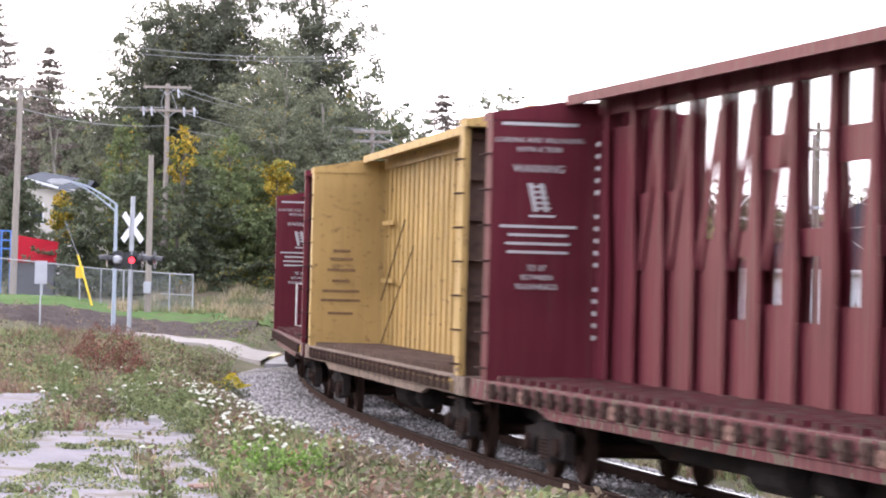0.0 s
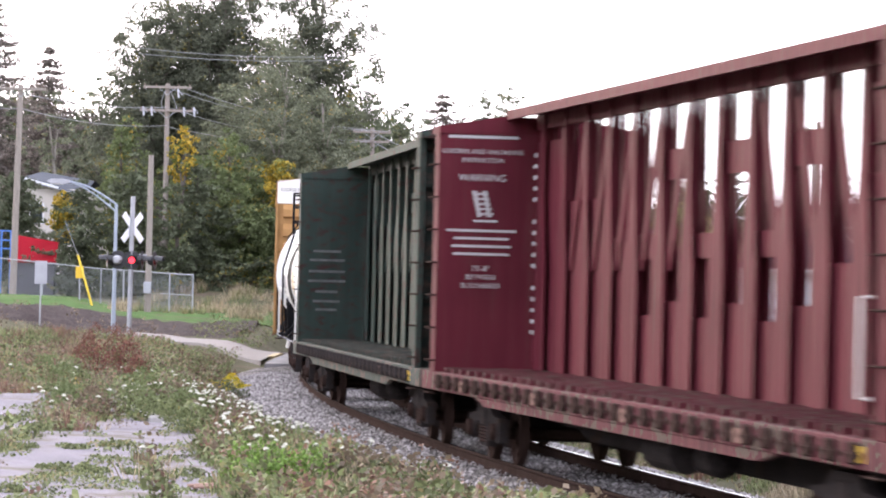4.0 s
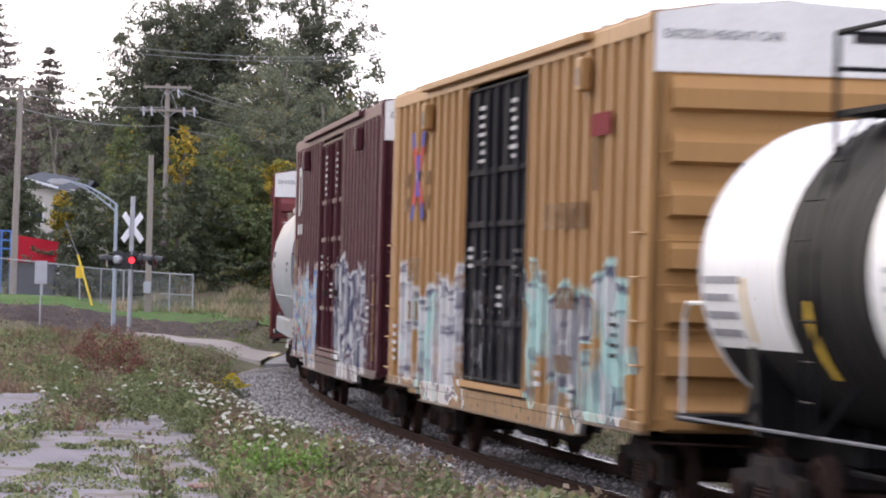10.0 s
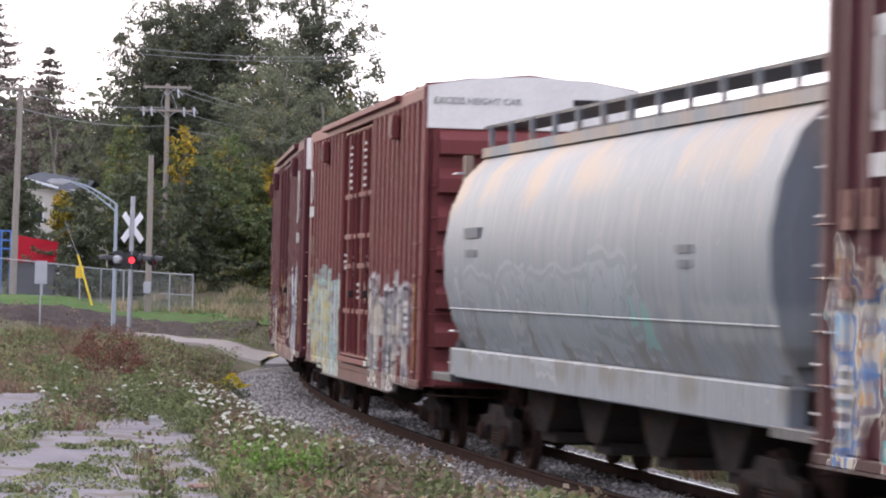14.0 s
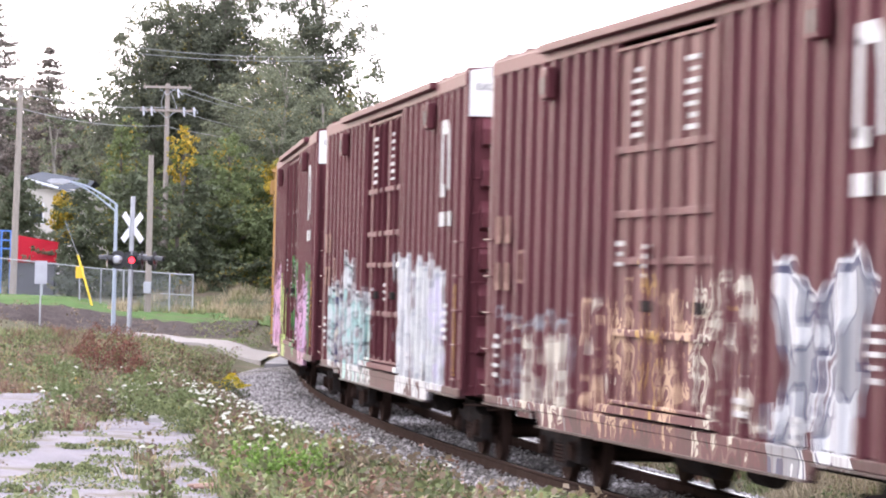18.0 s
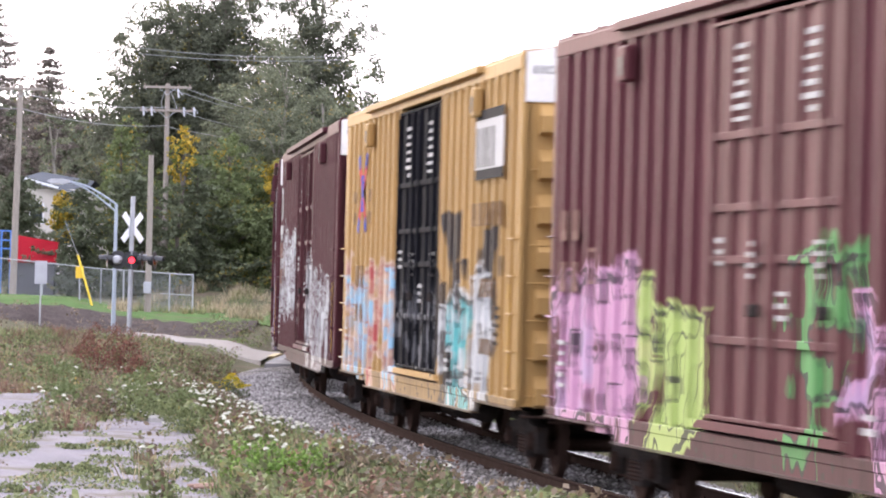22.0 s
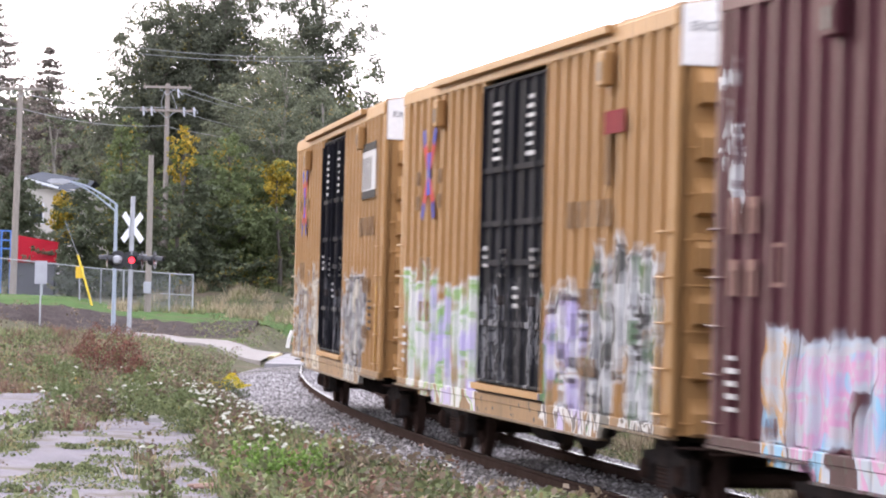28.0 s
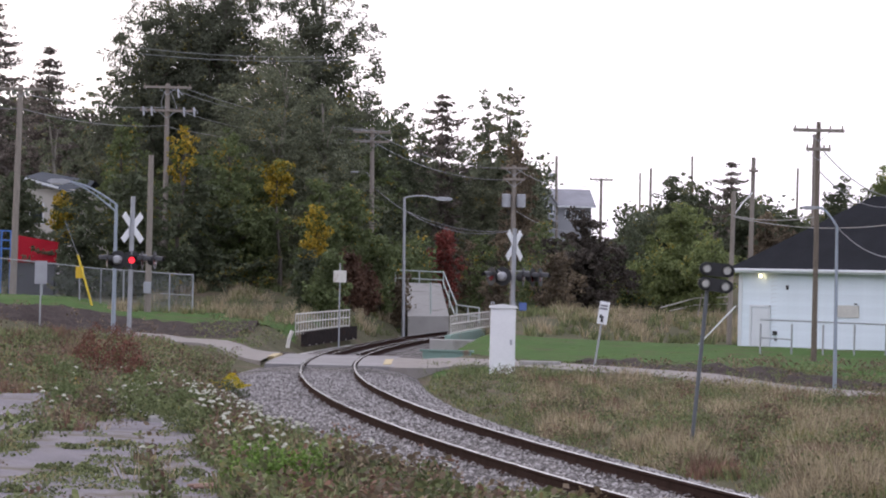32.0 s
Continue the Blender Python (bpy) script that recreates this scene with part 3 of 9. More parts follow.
# running gear, made once and shared
WHEEL_R = 0.42
wh = M()
for sy in (-1, 1):
    wh.lathe([(sy * 0.68, WHEEL_R + 0.025), (sy * 0.705, WHEEL_R + 0.025), (sy * 0.715, WHEEL_R), (sy * 0.80, WHEEL_R - 0.004), (sy * 0.80, WHEEL_R - 0.07), (sy * 0.765, WHEEL_R - 0.10), (sy * 0.76, 0.16), (sy * 0.80, 0.13), (sy * 0.80, 0.0)], 'y', (0, 0, 0), 24)
wh.tube([(0, -1.0, 0), (0, 1.0, 0)], 0.08, 10)
for i in range(6):
    a = i * math.pi / 3
    for sy in (-1, 1):
        wh.tube([(0.25 * math.cos(a), sy * 0.765, 0.25 * math.sin(a)), (0.25 * math.cos(a), sy * 0.79, 0.25 * math.sin(a))], 0.035, 6)
WHEELSET = wh.mesh("wheelset", RUST, True)
fr = M()
fr.prism([(-1.15, 0.30), (-1.15, 0.62), (-0.62, 0.66), (-0.45, 0.80), (0.45, 0.80), (0.62, 0.66), (1.15, 0.62), (1.15, 0.30), (0.80, 0.30), (0.62, 0.50), (0.36, 0.56), (0.30, 0.22), (-0.30, 0.22), (-0.36, 0.56), (-0.62, 0.50), (-0.80, 0.30)], 'y', -0.07, 0.07)
SIDE_FRAME = fr.mesh("side_frame", DARK_STEEL)
bo = M().box(-0.22, 0.22, -1.1, 1.1, 0.48, 0.74, c=0.03)
BOLSTER = bo.mesh("bolster", DARK_STEEL)
spm = M()
for sx in (-0.16, 0.0, 0.16):
    for i in range(5):
        spm.lathe([(0.27 + 0.045 * i, 0.075), (0.29 + 0.045 * i, 0.085), (0.305 + 0.045 * i, 0.075)], 'z', (sx, 0, 0), 10)
SPRINGS = spm.mesh("spring_nest", RUST, True)
AXLE_CAP = M().lathe([(-0.09, 0.11), (0.0, 0.12), (0.06, 0.10), (0.07, 0.05)], 'y', (0, 0, 0), 12).mesh("axle_cap", RUST, True)
BRAKE = M().box(-0.05, 0.05, -1.05, 1.05, 0.30, 0.40).box(-0.09, 0.09, 0.62, 0.85, 0.22, 0.52).box(-0.09, 0.09, -0.85, -0.62, 0.22, 0.52).mesh("brake_beam", DARK_STEEL)
COUPLER = M().box(-0.3, 0.55, -0.09, 0.09, 0.76, 0.96, c=0.02).box(0.45, 0.72, -0.20, 0.14, 0.70, 1.0, c=0.04).box(-0.3, 0.1, -0.28, 0.28, 0.68, 1.06, c=0.03).mesh("coupler", RUST)
HOSE = M().tube([(0.15, 0, 0.70), (0.35, 0.0, 0.42), (0.6, 0.02, 0.35), (0.75, 0.0, 0.5)], 0.025, 6).mesh("air_hose", BLACK)

WHEELS = []          # (car, wheelset, place on its bogie)


def bogies(car, half):
    for sx in (-half, half):
        bg = part("bogie", BOLSTER, None, car, "dark oily steel bogie", pose(sx, 0, 0.0))
        for sy in (-1.0, 1.0):
            part("side_frame", SIDE_FRAME, None, bg, at=(0, sy, 0))
            part("spring_nest", SPRINGS, None, bg, at=(0, sy * 1.02, 0))
            for wx in (-0.89, 0.89):
                part("axle_cap", AXLE_CAP, None, bg, at=pose(wx, sy * 1.08, WHEEL_R + 0.02, 0, 0, 0 if sy > 0 else 180))
        part("brake_beam", BRAKE, None, bg, at=(0.40, 0, 0))
        part("brake_beam", BRAKE, None, bg, at=(-0.40, 0, 0))
        for wx in (-0.89, 0.89):
            ws = part("wheelset", WHEELSET, None, bg, "rust-brown wheels on an axle", pose(wx, 0, WHEEL_R))
            WHEELS.append((car, ws, wx))


def couplers(car, half):
    for sx in (-1, 1):
        part("coupler", COUPLER, None, car, at=pose(sx * (half - 0.2), 0, 0, 0, 0, 0 if sx > 0 else 180))
        part("air_hose", HOSE, None, car, at=pose(sx * (half - 0.1), 0.3, 0, 0, 0, 0 if sx > 0 else 180))


CARS = []            # (car, place in the train)


def new_car(name, label, category, place):
    car = thing(name, label, category, group="cars of the freight train")
    CARS.append((car, place))
    return car


RUNG = M().tube([(0, 0.02, 0), (0, -0.07, 0), (0.42, -0.07, 0), (0.42, 0.02, 0)], 0.013, 5).mesh("rung", STEEL)
RUNG_DARK = M().tube([(0, 0.02, 0), (0, -0.07, 0), (0.42, -0.07, 0), (0.42, 0.02, 0)], 0.013, 5).mesh("rung", RUST)
END_TEXT = mat("grey_end_lettering", (0.13, 0.13, 0.13), 0.6, 0, 0.2, 4, 30, 0)
END_WHITE = mat("off_white_end_band", (0.64, 0.625, 0.59), 0.6, 0, 0.1, 2, 20, 0.05)
LETTER = mat("white_lettering_paint", (0.42, 0.41, 0.40), 0.8, 0, 0.12, 4, 30, 0)
FADED_TAN = mat("faded_tan_lettering", (0.20, 0.115, 0.095), 0.8, 0, 0.3, 5, 30, 0)
LETTER_DARK = mat("dark_lettering_paint", (0.03, 0.028, 0.028), 0.85, 0, 0.2, 4, 30, 0)
ROOF_GREY = mat("galvanized_roof_sheet", (0.40, 0.38, 0.37), 0.5, 0.3, 0.2, 1.5, 20, 0.05)
HL, HW, EAVE, SILL = 9.45, 1.50, 5.19, 0.92


def side_plate(m, x, z, w, h, y, k=0, d=0.01):
    m.box(x - w / 2, x + w / 2, y - d, y, z - h / 2, z + h / 2, k)


def bars(parent, x, z, w, rows, y, material, name="lettering", h=0.07, gap=0.14, seed=1, at=None):
    """Lines of writing that cannot be read, as plain bars."""
    r = random.Random(seed)
    for i in range(rows):
        ww = w * r.uniform(0.45, 1.0)
        m = M()
        side_plate(m, x + 0.3 * (w - ww) * r.uniform(-1, 1), z - i * gap, ww, h * r.uniform(0.8, 1.1), y)
        part(name, m, material, parent, "small painted writing", at)


def glyph(car, x, z, w, h, material, seed):
    """A worn painted letter that cannot be read: two uprights and a bar."""
    y = -HW - 0.092
    k = 1 if seed % 2 else -1
    m = M().prism([(x - w / 2, z - k * h / 2), (x - w * 0.15, z - k * h / 2), (x - w * 0.15, z + k * h * 0.2), (x + w * 0.15, z + k * h * 0.2), (x + w * 0.15, z - k * h / 2), (x + w / 2, z - k * h / 2), (x + w / 2, z + k * h / 2), (x - w / 2, z + k * h / 2)], 'y', y - 0.01, y)
    part("lettering", m, material, car, "worn painted letter")


def boxcar(place, base, kind, patches, tag, seed, rust=None, rust_amount=0.2):
    """A sixty-foot high boxcar with plug doors. kind: 'yellow' or 'brown'."""
    r = random.Random(seed)
    yellow = kind == 'yellow'
    car = new_car("boxcar", tag, "boxcar", place)
    paint = car_paint("boxcar_paint", base, car, patches, faded=0.10 if yellow else 0.14, grime=tuple(c * 0.55 for c in base), rust=rust, rust_amount=rust_amount)
    trim = car_paint("boxcar_trim_paint", (0.115, 0.074, 0.040) if yellow else (0.042, 0.020, 0.0205), car, patches, faded=0.25, grime=(0.030, 0.022, 0.019), rust=(0.075, 0.055, 0.042) if yellow else (0.040, 0.029, 0.026), rust_amount=0.45, spray=0.12)
    rung_side = M().tube([(0, 0.02, 0), (0, -0.07, 0), (0.42, -0.07, 0), (0.42, 0.02, 0)], 0.013, 5).mesh("rung", paint)
    rung_end = M().tube([(0.02, 0, 0), (0.08, 0, 0), (0.08, 0.45, 0), (0.02, 0.45, 0)], 0.013, 5).mesh("rung", paint)
    d0, d1 = -2.2, 2.4
    door_paint = car_paint("door_paint", (0.015, 0.015, 0.0185), car, [(d0, d1, 1.1, 2.5, ((.015, .015, .018), (.15, .15, .16), (.015, .015, .018), (.05, .05, .055), (.015, .015, .018)), 0.45, seed)], rough=0.75, faded=0.2, grime=(0.016, 0.016, 0.020), spec=0.03) if yellow else paint
    # shell
    sh = M()
    sh.box(-HL, d0, -HW, -HW + 0.05, SILL + 0.1, EAVE)
    sh.box(d1, HL, -HW, -HW + 0.05, SILL + 0.1, EAVE)
    sh.box(-HL, HL, HW - 0.05, HW, SILL + 0.1, EAVE)
    part("side_wall", sh, paint, car)
    part("floor", M().box(-HL + 0.06, HL - 0.06, -HW + 0.06, HW - 0.06, SILL, SILL + 0.09), DARK_STEEL, car)
    # roof with cross ribs and a shallow ridge
    rf = M()
    rf.prism([(-HW - 0.05, EAVE), (-HW - 0.05, EAVE + 0.06), (-0.9, EAVE + 0.17), (0, EAVE + 0.21), (0.9, EAVE + 0.17), (HW + 0.05, EAVE + 0.06), (HW + 0.05, EAVE)], 'x', -HL, HL)
    roof = part("roof", rf, [paint], car)
    rib = M()
    for i in range(15):
        x = -HL + 0.6 + i * 1.275
        rib.prism([(-HW - 0.02, EAVE + 0.06), (0, EAVE + 0.215), (HW + 0.02, EAVE + 0.06), (HW + 0.02, EAVE + 0.10), (0, EAVE + 0.26), (-HW - 0.02, EAVE + 0.10)], 'x', x, x + 0.09)
    part("roof_ribs", rib, ROOF_GREY if yellow else paint, roof)
    # running strip along the eave, and the door rails
    part("top_chord", M().box(-HL, HL, -HW - 0.07, -HW, EAVE - 0.16, EAVE + 0.03, c=0.015), paint, car)
    part("top_chord", M().box(-HL, HL, HW, HW + 0.07, EAVE - 0.16, EAVE + 0.03), paint, car)
    part("door_track", M().box(-6.1, 6.3, -HW - 0.16, -HW - 0.06, EAVE - 0.05, EAVE + 0.05, c=0.01), paint, car)
    # sills: shallow over the bogies, deep between them
    sl = M()
    for sy in (-1, 1):
        y0, y1 = sorted((sy * (HW - 0.02), sy * (HW + 0.07)))
        sl.box(-HL, HL, y0, y1, SILL - 0.02, SILL + 0.08, c=0.01)
        sl.prism([(-6.2, SILL), (6.2, SILL), (5.95, SILL - 0.18), (-5.95, SILL - 0.18)], 'y', y0 + 0.01, y1 - 0.01)
    sill_paint = car_paint("boxcar_sill_paint", tuple(c * 0.6 + 0.005 for c in base), car, patches, faded=0.3, grime=(0.030, 0.023, 0.020), rust=(0.045, 0.033, 0.028), rust_amount=0.34, spray=0.8)
    part("side_sill", sl, sill_paint, car)
    part("sill_flange", M().box(-5.95, 5.95, -HW - 0.10, -HW + 0.02, SILL - 0.205, SILL - 0.18).box(-HL, -6.2, -HW - 0.10, -HW + 0.02, SILL - 0.045, SILL - 0.02).box(6.2, HL, -HW - 0.10, -HW + 0.02, SILL - 0.045, SILL - 0.02), trim, car, "dirty flange under the side sill")
    part("center_sill", M().box(-HL - 0.1, HL + 0.1, -0.22, 0.22, 0.62, 0.95), DARK_STEEL, car)
    part("brake_cylinder", M().lathe([(-0.4, 0.02), (-0.38, 0.17), (0.3, 0.18), (0.38, 0.02)], 'x', (1.6, -0.75, 0.62), 12), DARK_STEEL, car)
    part("air_tank", M().lathe([(-0.75, 0.02), (-0.7, 0.2), (0.7, 0.2), (0.75, 0.02)], 'x', (-1.2, -0.7, 0.6), 12), DARK_STEEL, car)
    # posts on the sides
    post = M().prism([(-0.11, 0), (-0.07, -0.085), (0.07, -0.085), (0.11, 0)], 'z', SILL + 0.07, EAVE - 0.14).mesh("side_post", paint)
    xs = [-HL + 0.62 + i * 0.66 for i in range(10)] + [d1 + 0.42 + i * 0.66 for i in range(10)]
    for x in xs:
        part("side_post", post, None, car, at=(x, -HW, 0))
    for x in (-HL + 0.12, HL - 0.12):
        part("corner_post", M().box(x - 0.12, x + 0.12, -HW - 0.06, -HW + 0.1, SILL, EAVE + 0.02, c=0.02), paint, car)
    far = M()
    for x in xs:
        far.box(x - 0.08, x + 0.08, HW, HW + 0.085, SILL + 0.16, EAVE - 0.14)
    part("far_side_posts", far, paint, car)["kind"] = "stuff"
    for x in (d0, d1):
        part("door_post", M().box(x - 0.07, x + 0.045, -HW - 0.07, -HW + 0.05, SILL + 0.15, EAVE - 0.1, c=0.01), paint, car)
    # plug doors
    for i, (a, b) in enumerate(((d0 + 0.03, 0.09), (0.13, d1 - 0.03))):
        z0, z1 = SILL + 0.22, EAVE - 0.22
        door = part("door", M().box(a, b, -HW - 0.03, -HW + 0.04, z0, z1), door_paint, car, "black plug door" if yellow else "brown plug door")
        for k in (0, 0.20, 0.40, 0.53, 0.71, 1.0):
            z = z0 + (z1 - z0) * k
            part("door_bar", M().box(a, b, -HW - 0.075, -HW - 0.03, max(z0, z - 0.04), min(z1, z + 0.04), c=0.008), door_paint, door)
        for x, w in ((a + 0.04, 0.04), (b - 0.04, 0.04), (a + (b - a) * 0.36, 0.05), (a + (b - a) * 0.70, 0.05)):
            part("door_stile", M().box(x - w, x + w, -HW - 0.08, -HW - 0.03, z0, z1), door_paint, door)
        part("lock_rod", M().tube([(b - 0.32, -HW - 0.12, z0 + 0.1), (b - 0.32, -HW - 0.12, z1 - 0.1)], 0.022, 6), door_paint, door)
        part("lock_rod", M().tube([(a + 0.32, -HW - 0.12, z0 + 0.1), (a + 0.32, -HW - 0.12, z1 - 0.1)], 0.022, 6), door_paint, door)
        part("latch_handle", M().box(b - 0.45, b - 0.2, -HW - 0.16, -HW - 0.09, z0 + 1.0, z0 + 1.12, c=0.015), DARK_STEEL, door)
        bars(door, a + 1.2 if i == 0 else a + 1.3, EAVE - 0.50, 0.52, 7, -HW - 0.085, LETTER, seed=seed + i, h=0.05, gap=0.115)
        if yellow or r.random() < 0.7:
            bars(door, b - 0.5, 2.82, 0.42, 4, -HW - 0.085, LETTER, seed=seed + 5 + i, h=0.05, gap=0.10)
            bars(door, a + 0.5, 2.86 - 0.5 * i, 0.36, 3, -HW - 0.085, LETTER, seed=seed + 9 + i, h=0.05, gap=0.11)
    part("door_sill", M().box(d0 - 0.3, d1 + 0.3, -HW - 0.12, -HW - 0.06, SILL + 0.12, SILL + 0.2), paint, car)
    # ends with heavy horizontal corrugations and a pale band on top
    for sx in (-1, 1):
        e = M().box(*sorted((sx * HL, sx * (HL - 0.06))), -HW, HW, SILL, EAVE - 0.56)
        m_end = part("end_wall", e, paint, car)
        part("end_band", M().prism([(-HW - 0.02, EAVE - 0.56), (HW + 0.02, EAVE - 0.56), (HW + 0.02, EAVE + 0.05), (0.8, EAVE + 0.17), (0, EAVE + 0.21), (-0.8, EAVE + 0.17), (-HW - 0.02, EAVE + 0.05)], 'x', *sorted((sx * (HL - 0.05), sx * (HL + 0.03)))), END_WHITE, car, "off-white end band")
        c0 = sx * HL
        for j in range(7):
            z = EAVE - 0.84 - j * 0.553
            cm = M().prism([(c0, z - 0.13), (c0 + sx * 0.15, z - 0.09), (c0 + sx * 0.15, z + 0.11), (c0, z + 0.26)], 'y', -HW + 0.16, HW - 0.16)
            part("end_corrugation", cm, paint, m_end)
        for j in range(7):
            z = SILL + 0.12 + j * 0.46
            if z < 3.0 or sx > 0:
                part("rung", rung_end, None, car, at=pose(c0, -HW + 0.08, z, 0, 0, 0) if sx > 0 else pose(c0, -HW + 0.53, z, 0, 0, 180))
        if sx > 0:
            letters("EXCESS HEIGHT CAR", 0.135, END_TEXT, car, Matrix.Translation((HL + 0.035, -0.80, EAVE - 0.17)) @ pose(0, 0, 0, 90, 0, 90))
            bars(car, 0, 0, 0.95, 1, 0, LETTER_DARK, h=0.11, seed=3, at=Matrix.Translation((HL + 0.035, 0.85, EAVE - 0.15)) @ pose(0, 0, 0, 0, 0, 90))
        part("crossover_platform", M().box(*sorted((c0, c0 + sx * 0.42)), -1.0, 1.0, 1.02, 1.06), DARK_STEEL, car)
        part("uncoupling_lever", M().tube([(c0 + sx * 0.12, -HW, 0.8), (c0 + sx * 0.14, -0.3, 0.78), (c0 + sx * 0.4, -0.1, 0.86)], 0.014, 5), RUST, car)
    # ladders at the side corners
    for x0 in (-HL + 0.06, HL - 0.50):
        for j in range(5):
            part("rung", rung_side, None, car, at=(x0, -HW - 0.05, SILL + 0.2 + j * 0.46))
    part("jacking_pad", M().box(-7.4, -6.5, -HW - 0.04, -HW + 0.05, SILL - 0.12, SILL), paint, car)
    # eave brackets
    for x in (-5.5, 6.2):
        part("eave_bracket", M().box(x - 0.16, x + 0.16, -HW - 0.2, -HW - 0.08, EAVE - 0.62, EAVE - 0.24, c=0.02).box(x - 0.07, x + 0.07, -HW - 0.21, -HW - 0.2, EAVE - 0.56, EAVE - 0.34), paint, car)
        part("bracket_hole", M().box(x - 0.075, x + 0.075, -HW - 0.215, -HW - 0.21, EAVE - 0.56, EAVE - 0.36), BLACK, car)
    # stencilled data, unreadable
    bars(car, 8.0, 2.1, 0.5, 5, -HW - 0.092, LETTER_DARK if yellow else LETTER, seed=seed + 20, h=0.05, gap=0.11)
    bars(car, -8.6, 1.75, 0.4, 5, -HW - 0.092, LETTER, seed=seed + 22, h=0.05, gap=0.12)
    bars(car, 3.0 + r.random(), 1.35, 0.5, 2, -HW - 0.092, LETTER, seed=seed + 23, h=0.06, gap=0.12)
    bars(car, 5.6, 1.25, 0.35, 3, -HW - 0.092, LETTER, seed=seed + 24, h=0.06, gap=0.1)
    if not yellow:
        for x in (-8.62, -8.02):
            for z in (2.5, 3.08):
                glyph(car, x, z, 0.30, 0.34, FADED_TAN, seed)
        part("data_frame", M().box(-7.28, -6.98, -HW - 0.098, -HW - 0.092, 2.42, 2.46).box(-7.28, -6.98, -HW - 0.098, -HW - 0.092, 2.78, 2.82).box(-7.28, -7.24, -HW - 0.098, -HW - 0.092, 2.44, 2.8).box(-7.02, -6.98, -HW - 0.098, -HW - 0.092, 2.44, 2.8), FADED_TAN, car, "thin painted frame")
    part("reflector_strip", M().box(8.75, 8.85, -HW - 0.075, -HW - 0.07, 1.15, 2.4), YELLOW, car)
    bogies(car, 7.05)
    couplers(car, 9.95)
    return car, paint


BROWN = (0.095, 0.0262, 0.0325)
REDDER = (0.14, 0.038, 0.038)
DARKER = (0.070, 0.0190, 0.0250)
GOLD = (0.31, 0.172, 0.065)
GOLD2 = (0.36, 0.22, 0.08)
PALE, SKYB, MINT, NAVY, PINK, LIME, TAN, ORNG, REDC, INK, LILAC, GREY = (.46, .47, .47), (.24, .46, .62), (.34, .53, .49), (.045, .05, .10), (.55, .30, .44), (.40, .50, .16), (.42, .28, .19), (.55, .30, .08), (.36, .06, .07), (.022, .022, .028), (.40, .36, .58), (.23, .235, .25)
GREEN_S, WHITE_S, CREAM, TEAL = (.08, .26, .08), (.54, .55, .55), (.50, .46, .38), (.13, .45, .45)


def logo_block(car, x, z, dark_frame):
    """A reporting mark drawn as plain shapes: a pale block between two dark bands."""
    y = -HW - 0.092
    part("mark_block", M().box(x - 1.2, x + 1.2, y - 0.004, y, z - 0.32, z + 0.32), LETTER, car, "white mark block")
    for z0 in (z + 0.32, z - 0.45):
        part("mark_band", M().box(x - 1.2, x + 1.2, y - 0.006, y, z0, z0 + 0.13), LETTER_DARK, car, "dark mark band")
    for dx in (-0.95, -0.5, -0.12, 0.3):
        part("mark_stroke", M().box(x + dx - 0.06, x + dx + 0.1, y - 0.009, y - 0.003, z - 0.3, z + 0.22), LETTER_DARK, car)


DARK_RED = mat("dark_red_mark", (0.15, 0.016, 0.022), 0.85)
RED_P, BLUE_P = mat("faded_red_mark", (0.42, 0.06, 0.05), 0.85), mat("faded_blue_mark", (0.04, 0.075, 0.33), 0.85)


def cross_mark(car, x, z):
    """A red and blue crossed emblem drawn as plain shapes."""
    y = -HW - 0.092
    for sx in (-1, 1):
        for sz in (-1, 1):
            m = M().prism([(x + sx * 0.05, z + sz * 0.10), (x + sx * 0.05, z + sz * 0.26), (x + sx * 0.40, z + sz * 0.50), (x + sx * 0.56, z + sz * 0.40), (x + sx * 0.20, z + sz * 0.06)], 'y', y - 0.004, y)
            part("emblem", m, RED_P, car, "faded red emblem arm")
            m = M().prism([(x + sx * 0.32, z + sz * 0.45), (x + sx * 0.46, z + sz * 0.66), (x + sx * 0.62, z + sz * 0.60), (x + sx * 0.47, z + sz * 0.38)], 'y', y - 0.007, y - 0.003)
            part("emblem", m, BLUE_P, car, "faded blue emblem tip")
    part("emblem", M().prism([(x - 0.17, z - 0.30), (x - 0.10, z), (x - 0.17, z + 0.30), (x + 0.17, z + 0.30), (x + 0.10, z), (x + 0.17, z - 0.30)], 'y', y - 0.009, y - 0.003), BLUE_P, car, "faded blue emblem centre")
    glyph(car, x - 1.0, z - 0.05, 0.26, 0.2, FADED, 1)
    glyph(car, x - 1.0, z - 0.4, 0.26, 0.2, FADED, 2)
    glyph(car, x + 1.0, z - 0.05, 0.26, 0.2, FADED, 3)
    glyph(car, x + 1.0, z - 0.4, 0.26, 0.2, FADED, 4)
    for dx in (-0.5, 0.15):
        glyph(car, x + dx, z - 1.35, 0.34, 0.34, FADED, 5)
        glyph(car, x + dx, z - 1.95, 0.26, 0.28, FADED, 6)


